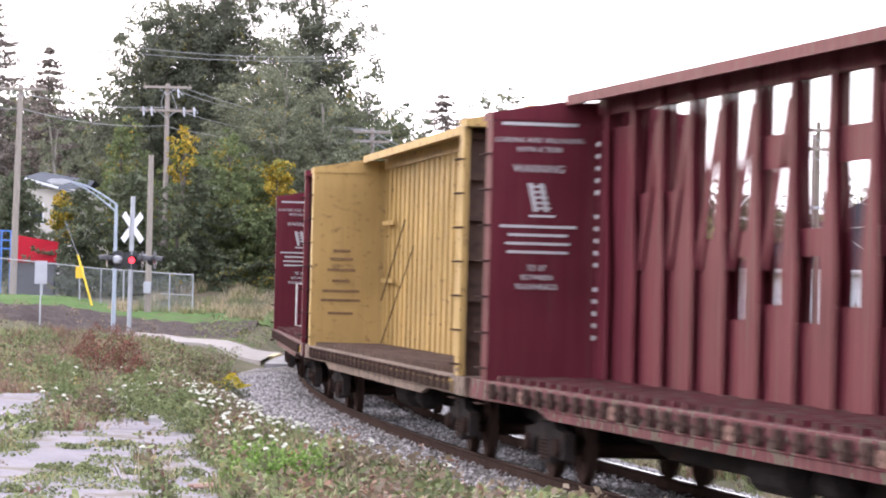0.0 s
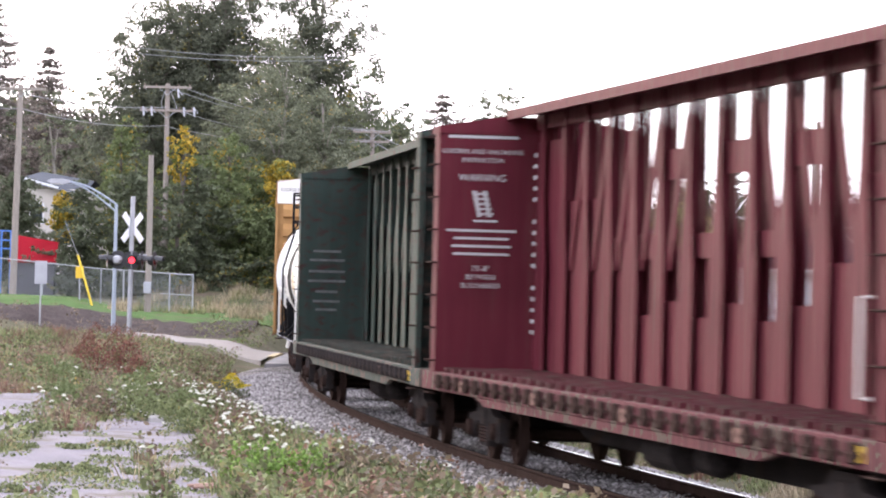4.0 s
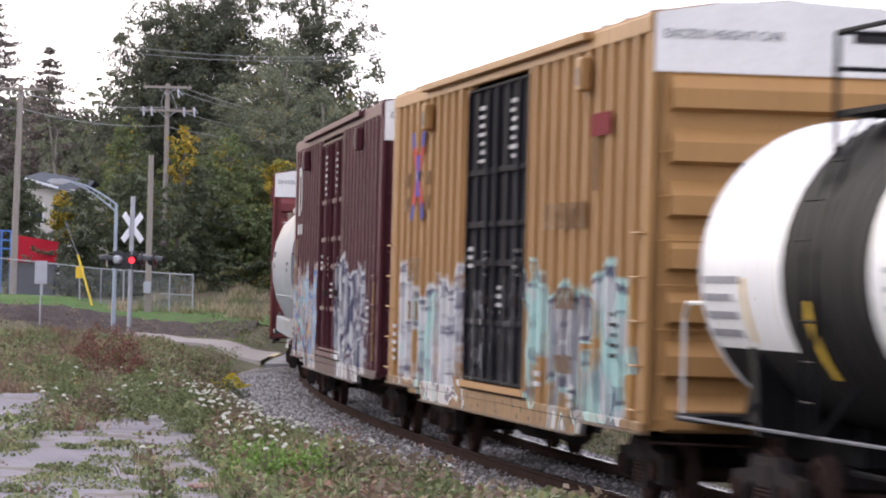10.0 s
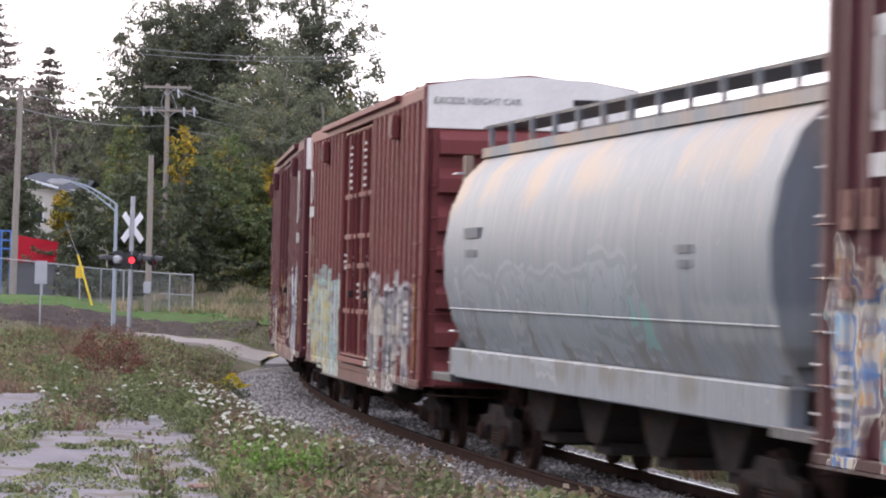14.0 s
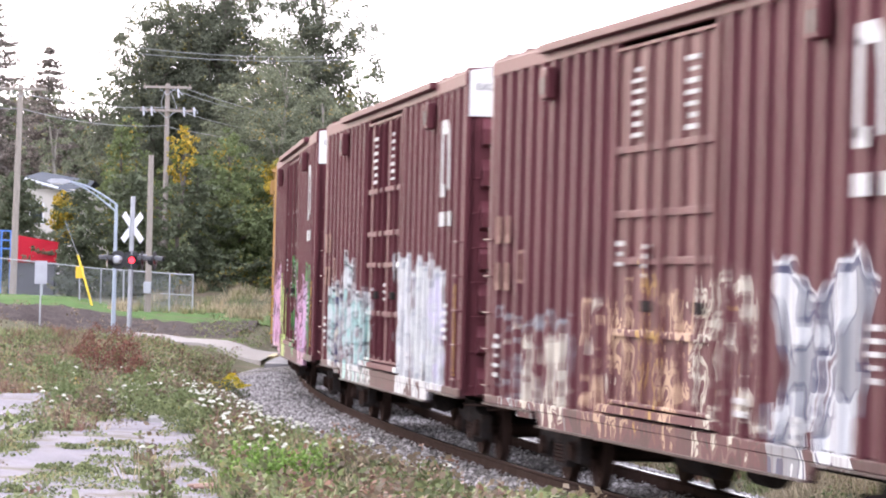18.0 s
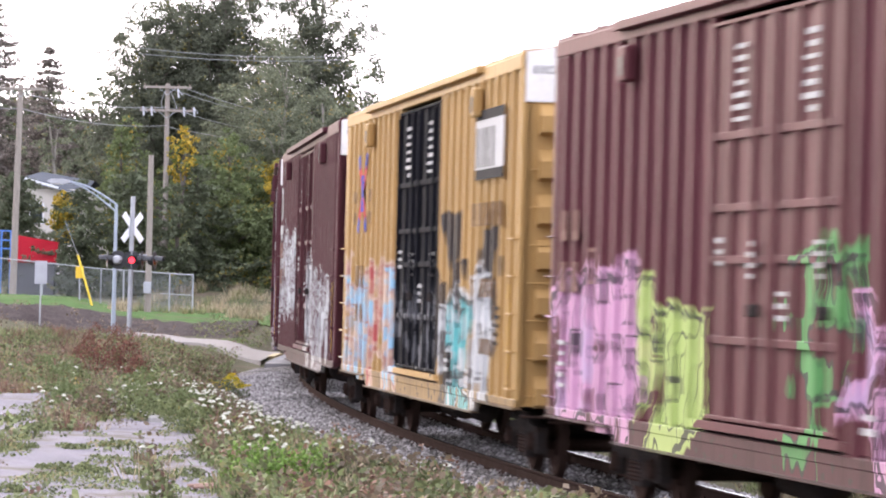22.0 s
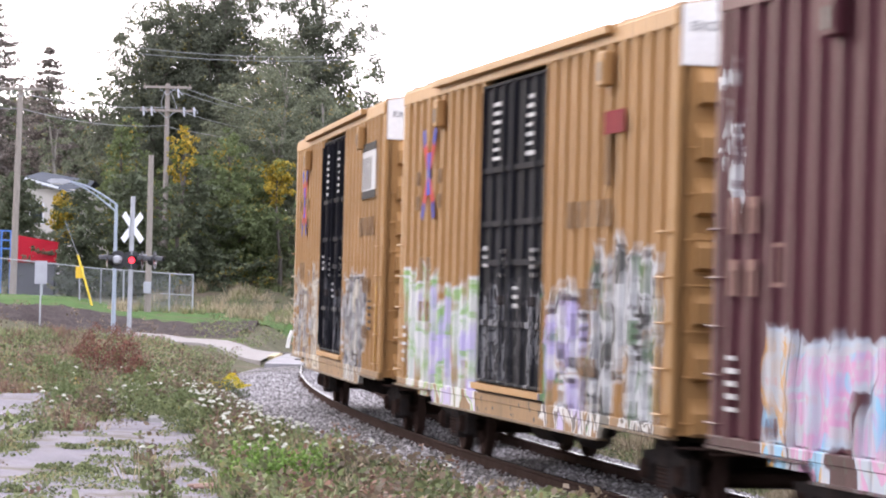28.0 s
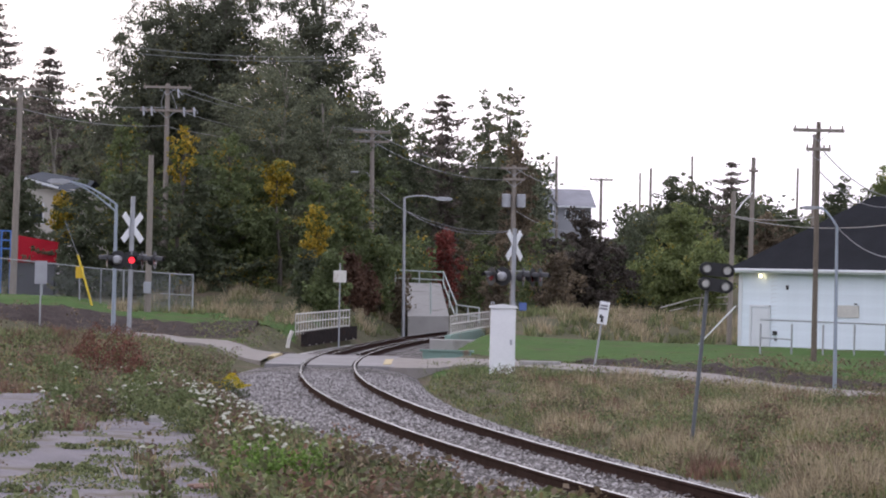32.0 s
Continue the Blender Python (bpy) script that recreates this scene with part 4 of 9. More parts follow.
def loop_mark(car, x, z, s=1.0):
    """A white looped mark drawn as plain strokes."""
    y = -HW - 0.092
    m = M()
    w = 0.22 * s
    m.box(x - 0.8 * s, x - 0.8 * s + w, y - 0.004, y, z - 0.5 * s, z + 0.45 * s)
    m.box(x - 0.8 * s, x - 0.1 * s, y - 0.004, y, z + 0.38 * s, z + 0.6 * s)
    m.prism([(x - 0.12 * s, z + 0.6 * s), (x + 0.1 * s, z + 0.45 * s), (x + 0.2 * s, z + 0.1 * s), (x + 0.24 * s, z - 0.5 * s), (x + 0.02 * s, z - 0.5 * s), (x - 0.02 * s, z + 0.1 * s), (x - 0.12 * s, z + 0.38 * s)], 'y', y - 0.004, y)
    m.box(x - 0.8 * s, x - 0.35 * s, y - 0.004, y, z - 0.6 * s, z - 0.40 * s)
    part("looped_mark", m, LETTER, car, "white looped mark")
    bars(car, x - 0.55 * s, z - 0.95 * s, 0.5, 1, y, LETTER, seed=2, h=0.24)
    bars(car, x + 0.25 * s, z - 0.95 * s, 0.5, 1, y, LETTER, seed=8, h=0.24)


def faded_word(car, x, z):
    for i in range(5):
        glyph(car, x - 1.1 + 0.55 * i, z, 0.30, 0.30, FADED, i)
    for i in range(3):
        glyph(car, x - 0.3 + 0.42 * i, z - 0.95, 0.24, 0.24, FADED, i + 1)
        glyph(car, x - 0.25 + 0.36 * i, z - 1.7, 0.20, 0.20, FADED, i)


FADED = mat("faded_brown_lettering", (0.16, 0.10, 0.055), 0.85, 0, 0.3, 5, 30, 0)

c, _ = boxcar(140.75, GOLD, 'yellow', [(-8.4, -2.3, 0.6, 2.5, (WHITE_S, MINT, WHITE_S, PALE, NAVY), 0.8, 1), (2.5, 8.6, 0.5, 2.4, (MINT, MINT, GREY, PALE, NAVY), 1.1, 2)],
              "gold boxcar with black doors and mint graffiti", 11)
cross_mark(c, -6.6, 3.95)
faded_word(c, 5.0, 3.2)
part("red_mark", M().box(6.5, 7.6, -HW - 0.1, -HW - 0.09, 4.05, 4.3), DARK_RED, c)
part("red_mark", M().box(6.65, 6.85, -HW - 0.1, -HW - 0.09, 3.45, 4.05), FADED, c)
c, _ = boxcar(120.25, DARKER, 'brown', [(-9.1, -2.9, 0.6, 2.5, (CREAM, (.08, .22, .46), CREAM, ORNG, WHITE_S, REDC, TEAL, WHITE_S, SKYB, (.20, .16, .17)), 0.45, 3), (1.4, 7.6, 0.5, 2.6, (WHITE_S, NAVY, WHITE_S, NAVY, PALE, NAVY), 0.75, 4)],
              "dark brown boxcar with white and navy graffiti", 12)
loop_mark(c, -7.3, 4.2, 0.8)
c, _ = boxcar(79.5, REDDER, 'brown', [(-8.8, -2.9, 0.6, 2.5, (MINT, PALE, MINT, (.50, .60, .45), (.42, .48, .42), (.55, .45, .15), (.20, .17, .17)), 0.45, 5), (2.2, 8.2, 0.8, 2.4, (WHITE_S, CREAM, GREY, CREAM, INK), 0.5, 6)],
              "reddish brown boxcar with mint and cream graffiti", 13)
loop_mark(c, -8.5, 4.2, 0.5)
c, _ = boxcar(58.45, BROWN, 'brown', [(-8.6, -4.2, 0.6, 2.0, (GREY, BROWN, CREAM, BROWN, GREY, BROWN), 0.5, 7), (-3.6, 4.2, 0.8, 2.6, (BROWN, TAN, BROWN, CREAM, BROWN, (.33, .19, .05), BROWN), 0.45, 9), (4.7, 7.6, 0.5, 2.7, (WHITE_S, GREY, WHITE_S, PALE, NAVY), 1.0, 8)],
              "brown boxcar with grey and faded graffiti", 14)
loop_mark(c, 7.95, 4.12, 0.88)
c, _ = boxcar(37.45, BROWN, 'brown', [(-8.2, -1.4, 0.6, 2.5, (WHITE_S, MINT, PALE, NAVY, CREAM, WHITE_S, INK), 0.55, 9), (2.1, 7.6, 0.5, 2.5, (PALE, WHITE_S, (.45, .50, .44), (.46, .44, .55), (.50, .52, .50), (.30, .32, .34)), 0.8, 10)],
              "brown boxcar with white and lilac graffiti", 15)
loop_mark(c, 7.95, 4.12, 0.88)
c, _ = boxcar(16.1, BROWN, 'brown', [(-9.2, -5.0, 0.6, 2.4, (PINK, PINK, (.5, .36, .5), PINK, INK), 0.8, 11), (-5.0, -2.3, 0.6, 2.4, (LIME, LIME, (.46, .5, .2), INK), 0.9, 3), (0.9, 2.9, 0.6, 2.7, (GREEN_S, GREEN_S, BROWN, GREEN_S, INK), 0.9, 12), (6.6, 8.4, 0.6, 2.7, (GREEN_S, GREEN_S, INK), 0.9, 5), (2.7, 7.4, 0.5, 2.4, (PINK, PINK, (.5, .33, .5), PINK, INK), 0.7, 13)],
              "brown boxcar with pink and lime graffiti", 16)
loop_mark(c, 7.95, 4.12, 0.88)
c, _ = boxcar(-4.9, GOLD2, 'yellow', [(-9.2, -2.3, 0.5, 2.6, ((.50, .38, .30), SKYB, SKYB, (.50, .38, .30), REDC, (.50, .36, .28), SKYB, (.33, .15, .12)), 0.75, 13), (2.5, 7.6, 2.0, 2.75, (INK, INK, INK), 2.2, 3), (2.5, 7.4, 0.5, 2.35, (WHITE_S, WHITE_S, TEAL, WHITE_S, INK), 0.8, 14)],
              "yellow boxcar with black doors and blue graffiti", 17)
cross_mark(c, -6.7, 3.85)
logo_block(c, 7.1, 4.2, True)
faded_word(c, 7.0, 3.3)
c, _ = boxcar(-25.45, DARKER, 'brown', [(-8.9, -2.4, 1.7, 3.4, (PALE, PALE, WHITE_S, PALE, GREY, PALE, DARKER), 0.6, 15), (0.9, 8.0, 0.5, 2.6, (PALE, WHITE_S, PALE, GREY, PALE, DARKER), 0.5, 16)],
              "dark brown boxcar with white graffiti over a door", 18)
loop_mark(c, -8.2, 4.1, 0.6)
c, _ = boxcar(-47.1, DARKER, 'brown', [(-9.35, -8.6, 3.0, 4.4, (DARKER, PALE, DARKER, DARKER, PALE, DARKER), 0.3, 4), (-7.6, -3.4, 0.5, 2.2, ((.42, .47, .52), PINK, SKYB, ORNG, PALE, (.52, .30, .28), PALE), 0.8, 17), (3.5, 7.4, 0.4, 2.7, (PALE, PINK, LILAC, (.5, .25, .2), NAVY), 0.8, 18)],
              "dark brown boxcar with pink and pale graffiti", 19)
loop_mark(c, 7.0, 4.1, 0.9)
c, _ = boxcar(-67.65, GOLD, 'yellow', [(-8.9, -2.4, 0.5, 2.4, (WHITE_S, WHITE_S, LILAC, WHITE_S, (.20, .38, .10)), 0.9, 19), (2.4, 5.6, 0.5, 2.4, (WHITE_S, LILAC, GREEN_S, WHITE_S, INK), 0.7, 20), (5.4, 8.9, 0.5, 2.6, (PALE, (.07, .08, .08), PALE, GREY, (.06, .13, .06), INK), 0.6, 21)],
              "gold boxcar with black doors and lilac graffiti", 20)
cross_mark(c, -6.6, 3.95)
faded_word(c, 5.2, 3.2)
part("red_mark", M().box(6.0, 7.1, -HW - 0.1, -HW - 0.09, 4.05, 4.3), DARK_RED, c)
part("red_mark", M().box(6.1, 6.3, -HW - 0.1, -HW - 0.09, 3.5, 4.05), FADED, c)
c, _ = boxcar(-88.97, GOLD, 'yellow', [(-9.2, -2.4, 0.7, 2.4, (CREAM, GREY, PALE, GOLD, (.13, .12, .12)), 0.42, 21), (2.4, 7.2, 0.6, 2.4, (PALE, GREY, WHITE_S, CREAM, GREY, INK), 0.5, 22)],
              "gold boxcar with black doors and grey graffiti", 21)
cross_mark(c, -6.6, 3.95)
logo_block(c, 7.3, 4.2, True)
faded_word(c, 7.1, 3.3)
scrawl = M()
for (y0, z0, y1, z1) in ((-0.85, 3.55, -0.80, 3.85), (-0.80, 3.85, -0.58, 3.8), (-0.58, 3.8, -0.62, 3.68), (-0.62, 3.68, -0.82, 3.66), (-0.5, 3.58, -0.3, 3.75), (-0.3, 3.75, -0.5, 3.7), (-0.5, 3.7, -0.42, 3.57), (-0.42, 3.57, -0.2, 3.6), (-0.15, 3.6, -0.05, 3.75), (-0.05, 3.75, 0.1, 3.6)):
    scrawl.tube([(HL + 0.02, y0, z0), (HL + 0.02, y1, z1)], 0.03, 4)
part("sprayed_tag", scrawl, RED_P, c, "red sprayed scrawl")


# centre-beam lumber cars
def centre_beam(place, base, kind, tag, seed, rust=None, rust_amount=0.2):
    r = random.Random(seed)
    car = new_car("centre_beam_car", tag, "lumber car", place)
    paint = car_paint("centre_beam_paint", base, car, [], faded=0.2, rust=rust, rust_amount=rust_amount, spec=0.05)
    deckp = car_paint("deck_paint", tuple(c * 0.8 for c in base) if kind != 'yellow' else (0.115, 0.075, 0.058), car, [], faded=0.3, rust=(0.075, 0.050, 0.040), rust_amount=0.5, rough=0.8)
    L, W2, DK, TOP, CH = 12.25, 1.42, 1.16, 4.62, 4.84
    part("deck", M().box(-L, L, -W2 + 0.02, W2 - 0.02, DK - 0.06, DK), deckp, car)
    risers = M()
    riser = risers.box(-0.06, 0.06, -W2 + 0.08, W2 - 0.08, DK, DK + 0.07).mesh("deck_riser", deckp)
    for i in range(35):
        part("deck_riser", riser, None, car, at=(-10.7 + 0.62 * i, 0, 0))
    for sy in (-1, 1):
        a, b = sorted((sy * (W2 - 0.10), sy * W2))
        sillp = M()
        sillp.box(-L, L, a, b, DK - 0.26, DK, c=0.01)
        sillp.prism([(-8.0, DK - 0.25), (8.0, DK - 0.25), (7.2, DK - 0.36), (-7.2, DK - 0.36)], 'y', a + 0.012, b - 0.012)
        part("side_sill", sillp, deckp, car)
    wn_ = M().box(-0.13, 0.13, -0.06, 0.0, -0.10, 0.09, c=0.015).tube([(-0.2, -0.03, -0.02), (0.2, -0.03, -0.02)], 0.035, 6).mesh("winch", [RUST if kind != 'green' else DARK_STEEL])
    wn2 = M().box(-0.15, 0.15, -0.02, 0.0, -0.12, 0.02).mesh("tie_down_plate", FADED_TAN if kind != 'yellow' else DULL_GOLD)
    for i in range(30):
        x = -10.6 + i * 0.731
        part("winch", wn_, None, car, at=(x, -W2, DK - 0.12))
        if i % 7 == 2 or kind == 'yellow':
            part("tie_down_plate", wn2, None, car, at=(x + 0.36, -W2 - 0.005, DK - 0.10))
    part("center_sill", M().box(-L - 0.1, L + 0.1, -0.25, 0.25, 0.55, 1.09).prism([(-7, 0.6), (7, 0.6), (6, 0.42), (-6, 0.42)], 'y', -0.24, 0.24), DARK_STEEL, car)
    part("air_tank", M().lathe([(-0.75, 0.02), (-0.7, 0.22), (0.7, 0.22), (0.75, 0.02)], 'x', (1.2, -0.8, 0.62), 12), DARK_STEEL, car)
    part("brake_cylinder", M().lathe([(-0.4, 0.02), (-0.38, 0.17), (0.3, 0.18), (0.38, 0.02)], 'x', (3.2, -0.8, 0.62), 12), DARK_STEEL, car)
    # bulkheads
    for sx in (-1, 1):
        xi, xo = sx * 11.13, sx * (11.13 + 0.07)
        bh = M().box(*sorted((xi, xo)), -W2, W2, DK, TOP)
        b = part("bulkhead", bh, paint, car)
        part("bulkhead_back", M().box(*sorted((xo, xo + sx * 0.008)), -W2 + 0.02, W2 - 0.02, DK, TOP - 0.02), deckp, b, "rust-brown back of the bulkhead")
        part("bulkhead_cap", M().prism([(-W2 - 0.01, TOP - 0.10), (-W2 - 0.01, TOP), (-0.5, TOP + 0.16), (0.5, TOP + 0.16), (W2 + 0.01, TOP), (W2 + 0.01, TOP - 0.10)], 'x', *sorted((xi - sx * 0.02, xi + sx * 0.62))), paint, b)
        for sy in (-1, 1):
            y0, y1 = sorted((sy * W2, sy * (W2 - 0.09)))
            part("bulkhead_post", M().box(*sorted((xi + sx * 0.02, xi + sx * 0.42)), y0, y1, DK, TOP, c=0.01), paint, b)
            part("bulkhead_brace", M().prism([(xi + sx * 0.08, DK), (xi + sx * 1.0, DK), (xi + sx * 0.2, TOP - 0.6), (xi + sx * 0.08, TOP - 0.6)], 'y', sy * 0.5 - 0.04, sy * 0.5 + 0.04), deckp, b)
        for j in range(6):
            z = DK + 0.45 + j * 0.55
            part("bulkhead_rib", M().box(*sorted((xo, xo + sx * 0.10)), -W2 + 0.09, W2 - 0.09, z, z + 0.09), deckp, b)
        for j in range(8):
            part("rung", RUNG_DARK, None, b, at=pose(xi + (0.03 if sx > 0 else -0.45), -W2 - 0.0, DK - 0.3 + j * 0.46))
    # middle partition
    part("top_chord", M().prism([(-0.48, CH + 0.02), (-0.48, CH - 0.11), (-0.44, CH - 0.11), (-0.44, CH - 0.03), (-0.05, CH - 0.03), (-0.05, CH - 0.24), (0.05, CH - 0.24), (0.05, CH - 0.03), (0.44, CH - 0.03), (0.44, CH - 0.11), (0.48, CH - 0.11), (0.48, CH + 0.02)], 'x', -11.1, 11.1), paint, car)
    yel = kind == 'yellow'
    pitch = 0.74
    n = 30
    if yel:
        for x0_, x1_, z0_, z1_ in ((-11.1, -4.0, DK, CH - 0.05), (7.5, 11.1, DK, CH - 0.05), (-4.0, 7.5, DK, DK + 0.92), (-4.0, 7.5, DK + 2.72, CH - 0.05)):
            part("partition_panel", M().box(x0_, x1_, -0.008, 0.008, z0_, z1_), paint, car)
        strip = M().prism([(-0.17, DK + 0.92), (0.17, DK + 0.92), (0.12, DK + 1.12), (0.12, DK + 2.5), (0.17, DK + 2.72), (-0.17, DK + 2.72), (-0.12, DK + 2.5), (-0.12, DK + 1.12)], 'y', -0.008, 0.008).mesh("partition_strip", paint)
        for i in range(16):
            part("partition_strip", strip, None, car, at=(-3.9 + i * 0.74, 0, 0))
    H_ = CH - 0.05 - DK
    if yel:
        pm = M().prism([(-0.05, 0), (-0.04, H_), (0.04, H_), (0.05, 0)], 'x', -0.06, 0.06).mesh("stanchion", paint)
    else:
        # posts: a web across the car between two wide plates that narrow towards the top
        pm = M().prism([(-0.10, 0), (-0.04, H_), (0.04, H_), (0.10, 0)], 'x', -0.02, 0.02)
        for y0_ in (-0.10, 0.08):
            pm.prism([(-0.34, 0), (-0.33, H_ * 0.42), (-0.15, H_ * 0.66), (-0.10, H_), (0.10, H_), (0.15, H_ * 0.66), (0.33, H_ * 0.42), (0.34, 0)], 'y', y0_, y0_ + 0.02)
        pm = pm.mesh("stanchion", paint)
        pitch, n = 1.48, 15
    first_x = -(n - 1) * pitch / 2 if not yel else -10.75
    for i in range(n):
        part("stanchion", pm, None, car, at=(first_x + i * pitch, 0, DK))
    if not yel:
        # thin webs close the bays: nearly to the top at the ends, in tiers with openings between in the middle
        for i in range(-1, n):
            x0_, x1_ = max(-11.1, first_x + i * pitch + 0.02), min(11.1, first_x + (i + 1) * pitch - 0.02)
            xm = abs(x0_ + x1_) / 2
            tiers = ((0, 0.90),) if xm > 9.0 else ((0, 0.66),) if xm > 6.3 else ((0, 0.50 if i % 2 else 0.42),) if xm > 4.0 else ((0, 0.30), (0.70, 0.80)) if i % 2 else ((0, 0.25), (0.44, 0.52))
            for t0_, t1_ in tiers:
                part("web", M().box(x0_, x1_, -0.012, 0.012, DK + t0_ * H_, DK + t1_ * H_), paint, car)
            if 1.0 < xm < 9.0:
                lean = -1 if x0_ > 0 else 1
                a, b = (x0_ + x1_) / 2 - lean * 0.42, (x0_ + x1_) / 2 + lean * 0.45
                part("brace", M().prism([(a - 0.13, DK + 0.40 * H_), (a + 0.13, DK + 0.40 * H_), (b + 0.10, DK + 0.90 * H_), (b - 0.10, DK + 0.90 * H_)], 'y', -0.05, -0.02), paint, car)
    else:
        part("tie_cable", M().tube([(-9.6, -0.2, DK + 0.1), (-4.6, -0.2, DK + 1.9)], 0.012, 5), DARK_STEEL, car)
        part("tie_cable", M().tube([(-10.2, -0.16, DK + 0.9), (-6.4, -0.16, DK + 2.4)], 0.012, 5), DARK_STEEL, car)
        part("brace", M().box(-10.6, -8.6, -0.13, -0.09, DK + 1.25, DK + 1.33), paint, car)
        part("brace", M().box(-10.6, -8.6, -0.13, -0.09, DK + 2.35, DK + 2.43), paint, car)
    # writing on the inner face of the rear bulkhead
    fx = -11.13 + 0.004
    turn = pose(0, 0, 0, 90, 0, 90)
    if kind == 'maroon':
        for text, z, size in (("LOADING AND UNLOADING", 4.27, 0.088), ("INSTRUCTION", 4.15, 0.09), ("WARNING", 3.90, 0.14), ("73'-0\"", 2.62, 0.11), ("BETWEEN", 2.50, 0.095), ("BULKHEADS", 2.38, 0.10)):
            letters(text, size, LETTER, car, Matrix.Translation((fx + 0.003, -0.80, z)) @ turn)
        rows = M()
        for i, w in enumerate((1.0, 0.78, 0.85, 0.8)):
            rows.box(fx, fx + 0.006, -0.80 - w / 2, -0.80 + w / 2, 3.14 - i * 0.11, 3.175 - i * 0.11)
        rows.box(fx, fx + 0.006, -1.3, -0.3, 4.46, 4.50)
        part("lettering", rows, LETTER, car, "small painted writing")["kind"] = "stuff"
        pic = M()
        pic.prism([(-0.86, 3.35), (-0.80, 3.35), (-0.88, 3.72), (-0.95, 3.72)], 'x', fx, fx + 0.006)
        pic.prism([(-0.72, 3.35), (-0.66, 3.35), (-0.74, 3.72), (-0.80, 3.72)], 'x', fx, fx + 0.006)
        for i in range(5):
            pic.box(fx, fx + 0.006, -0.90 + i * 0.02, -0.72 + i * 0.02, 3.66 - i * 0.07, 3.69 - i * 0.07)
        pic.box(fx, fx + 0.006, -0.92, -0.58, 3.28, 3.31)
        part("pictogram", pic, LETTER, car)["kind"] = "stuff"
        tally = M()
        for i in range(17):
            if i not in (5, 11):
                tally.box(-10.72, -10.54, -0.139, -0.131, 4.2 - i * 0.155, 4.255 - i * 0.155)
        part("lettering", tally, LETTER, car, "column of small painted writing")["kind"] = "stuff"
        part("grab_iron", M().tube([(11.0, -W2, 1.5), (11.0, -W2 - 0.1, 1.5), (11.0, -W2 - 0.1, 2.35), (11.0, -W2, 2.35)], 0.022, 6), DULL_WHITE, car)
    else:
        rows = M()
        rr = random.Random(seed)
        for i in range(7):
            w = rr.uniform(0.3, 0.8)
            z = 3.0 - i * 0.2 + rr.uniform(-.03, .03)
            rows.box(fx, fx + 0.006, -0.85 - w / 2, -0.85 + w / 2, z, z + 0.05)
        part("lettering", rows, mat("worn_grey_lettering", (0.085, 0.09, 0.085), 0.7, 0, 0.4, 6, 30, 0) if kind == 'green' else FADED, car, "small worn writing")["kind"] = "stuff"
    part("reflector", M().box(10.6, 10.85, -W2 - 0.012, -W2, DK - 0.2, DK - 0.06), YELLOW, car)
    bogies(car, 9.05)
    couplers(car, 12.45)
    return car


DULL_GOLD = mat("dull_yellow_paint", (0.22, 0.145, 0.06), 0.8, 0, 0.35, 5, 30, 0.1, stain=(0.05, 0.034, 0.027), amount=0.5)
MAROON = (0.098, 0.018, 0.026)
centre_beam(266.4, MAROON, 'maroon', "maroon centre-beam lumber car, empty, with white warnings", 31)
centre_beam(241.4, (0.36, 0.24, 0.09), 'yellow', "rust-stained yellow centre-beam lumber car, empty", 32, rust=(0.095, 0.055, 0.036), rust_amount=0.29)
centre_beam(216.04, MAROON, 'maroon', "maroon centre-beam lumber car, empty, with white warnings", 33)
centre_beam(191.35, (0.029, 0.043, 0.036), 'green', "dark green centre-beam lumber car, empty, with rusty patches", 34, rust=(0.042, 0.020, 0.018), rust_amount=0.42)


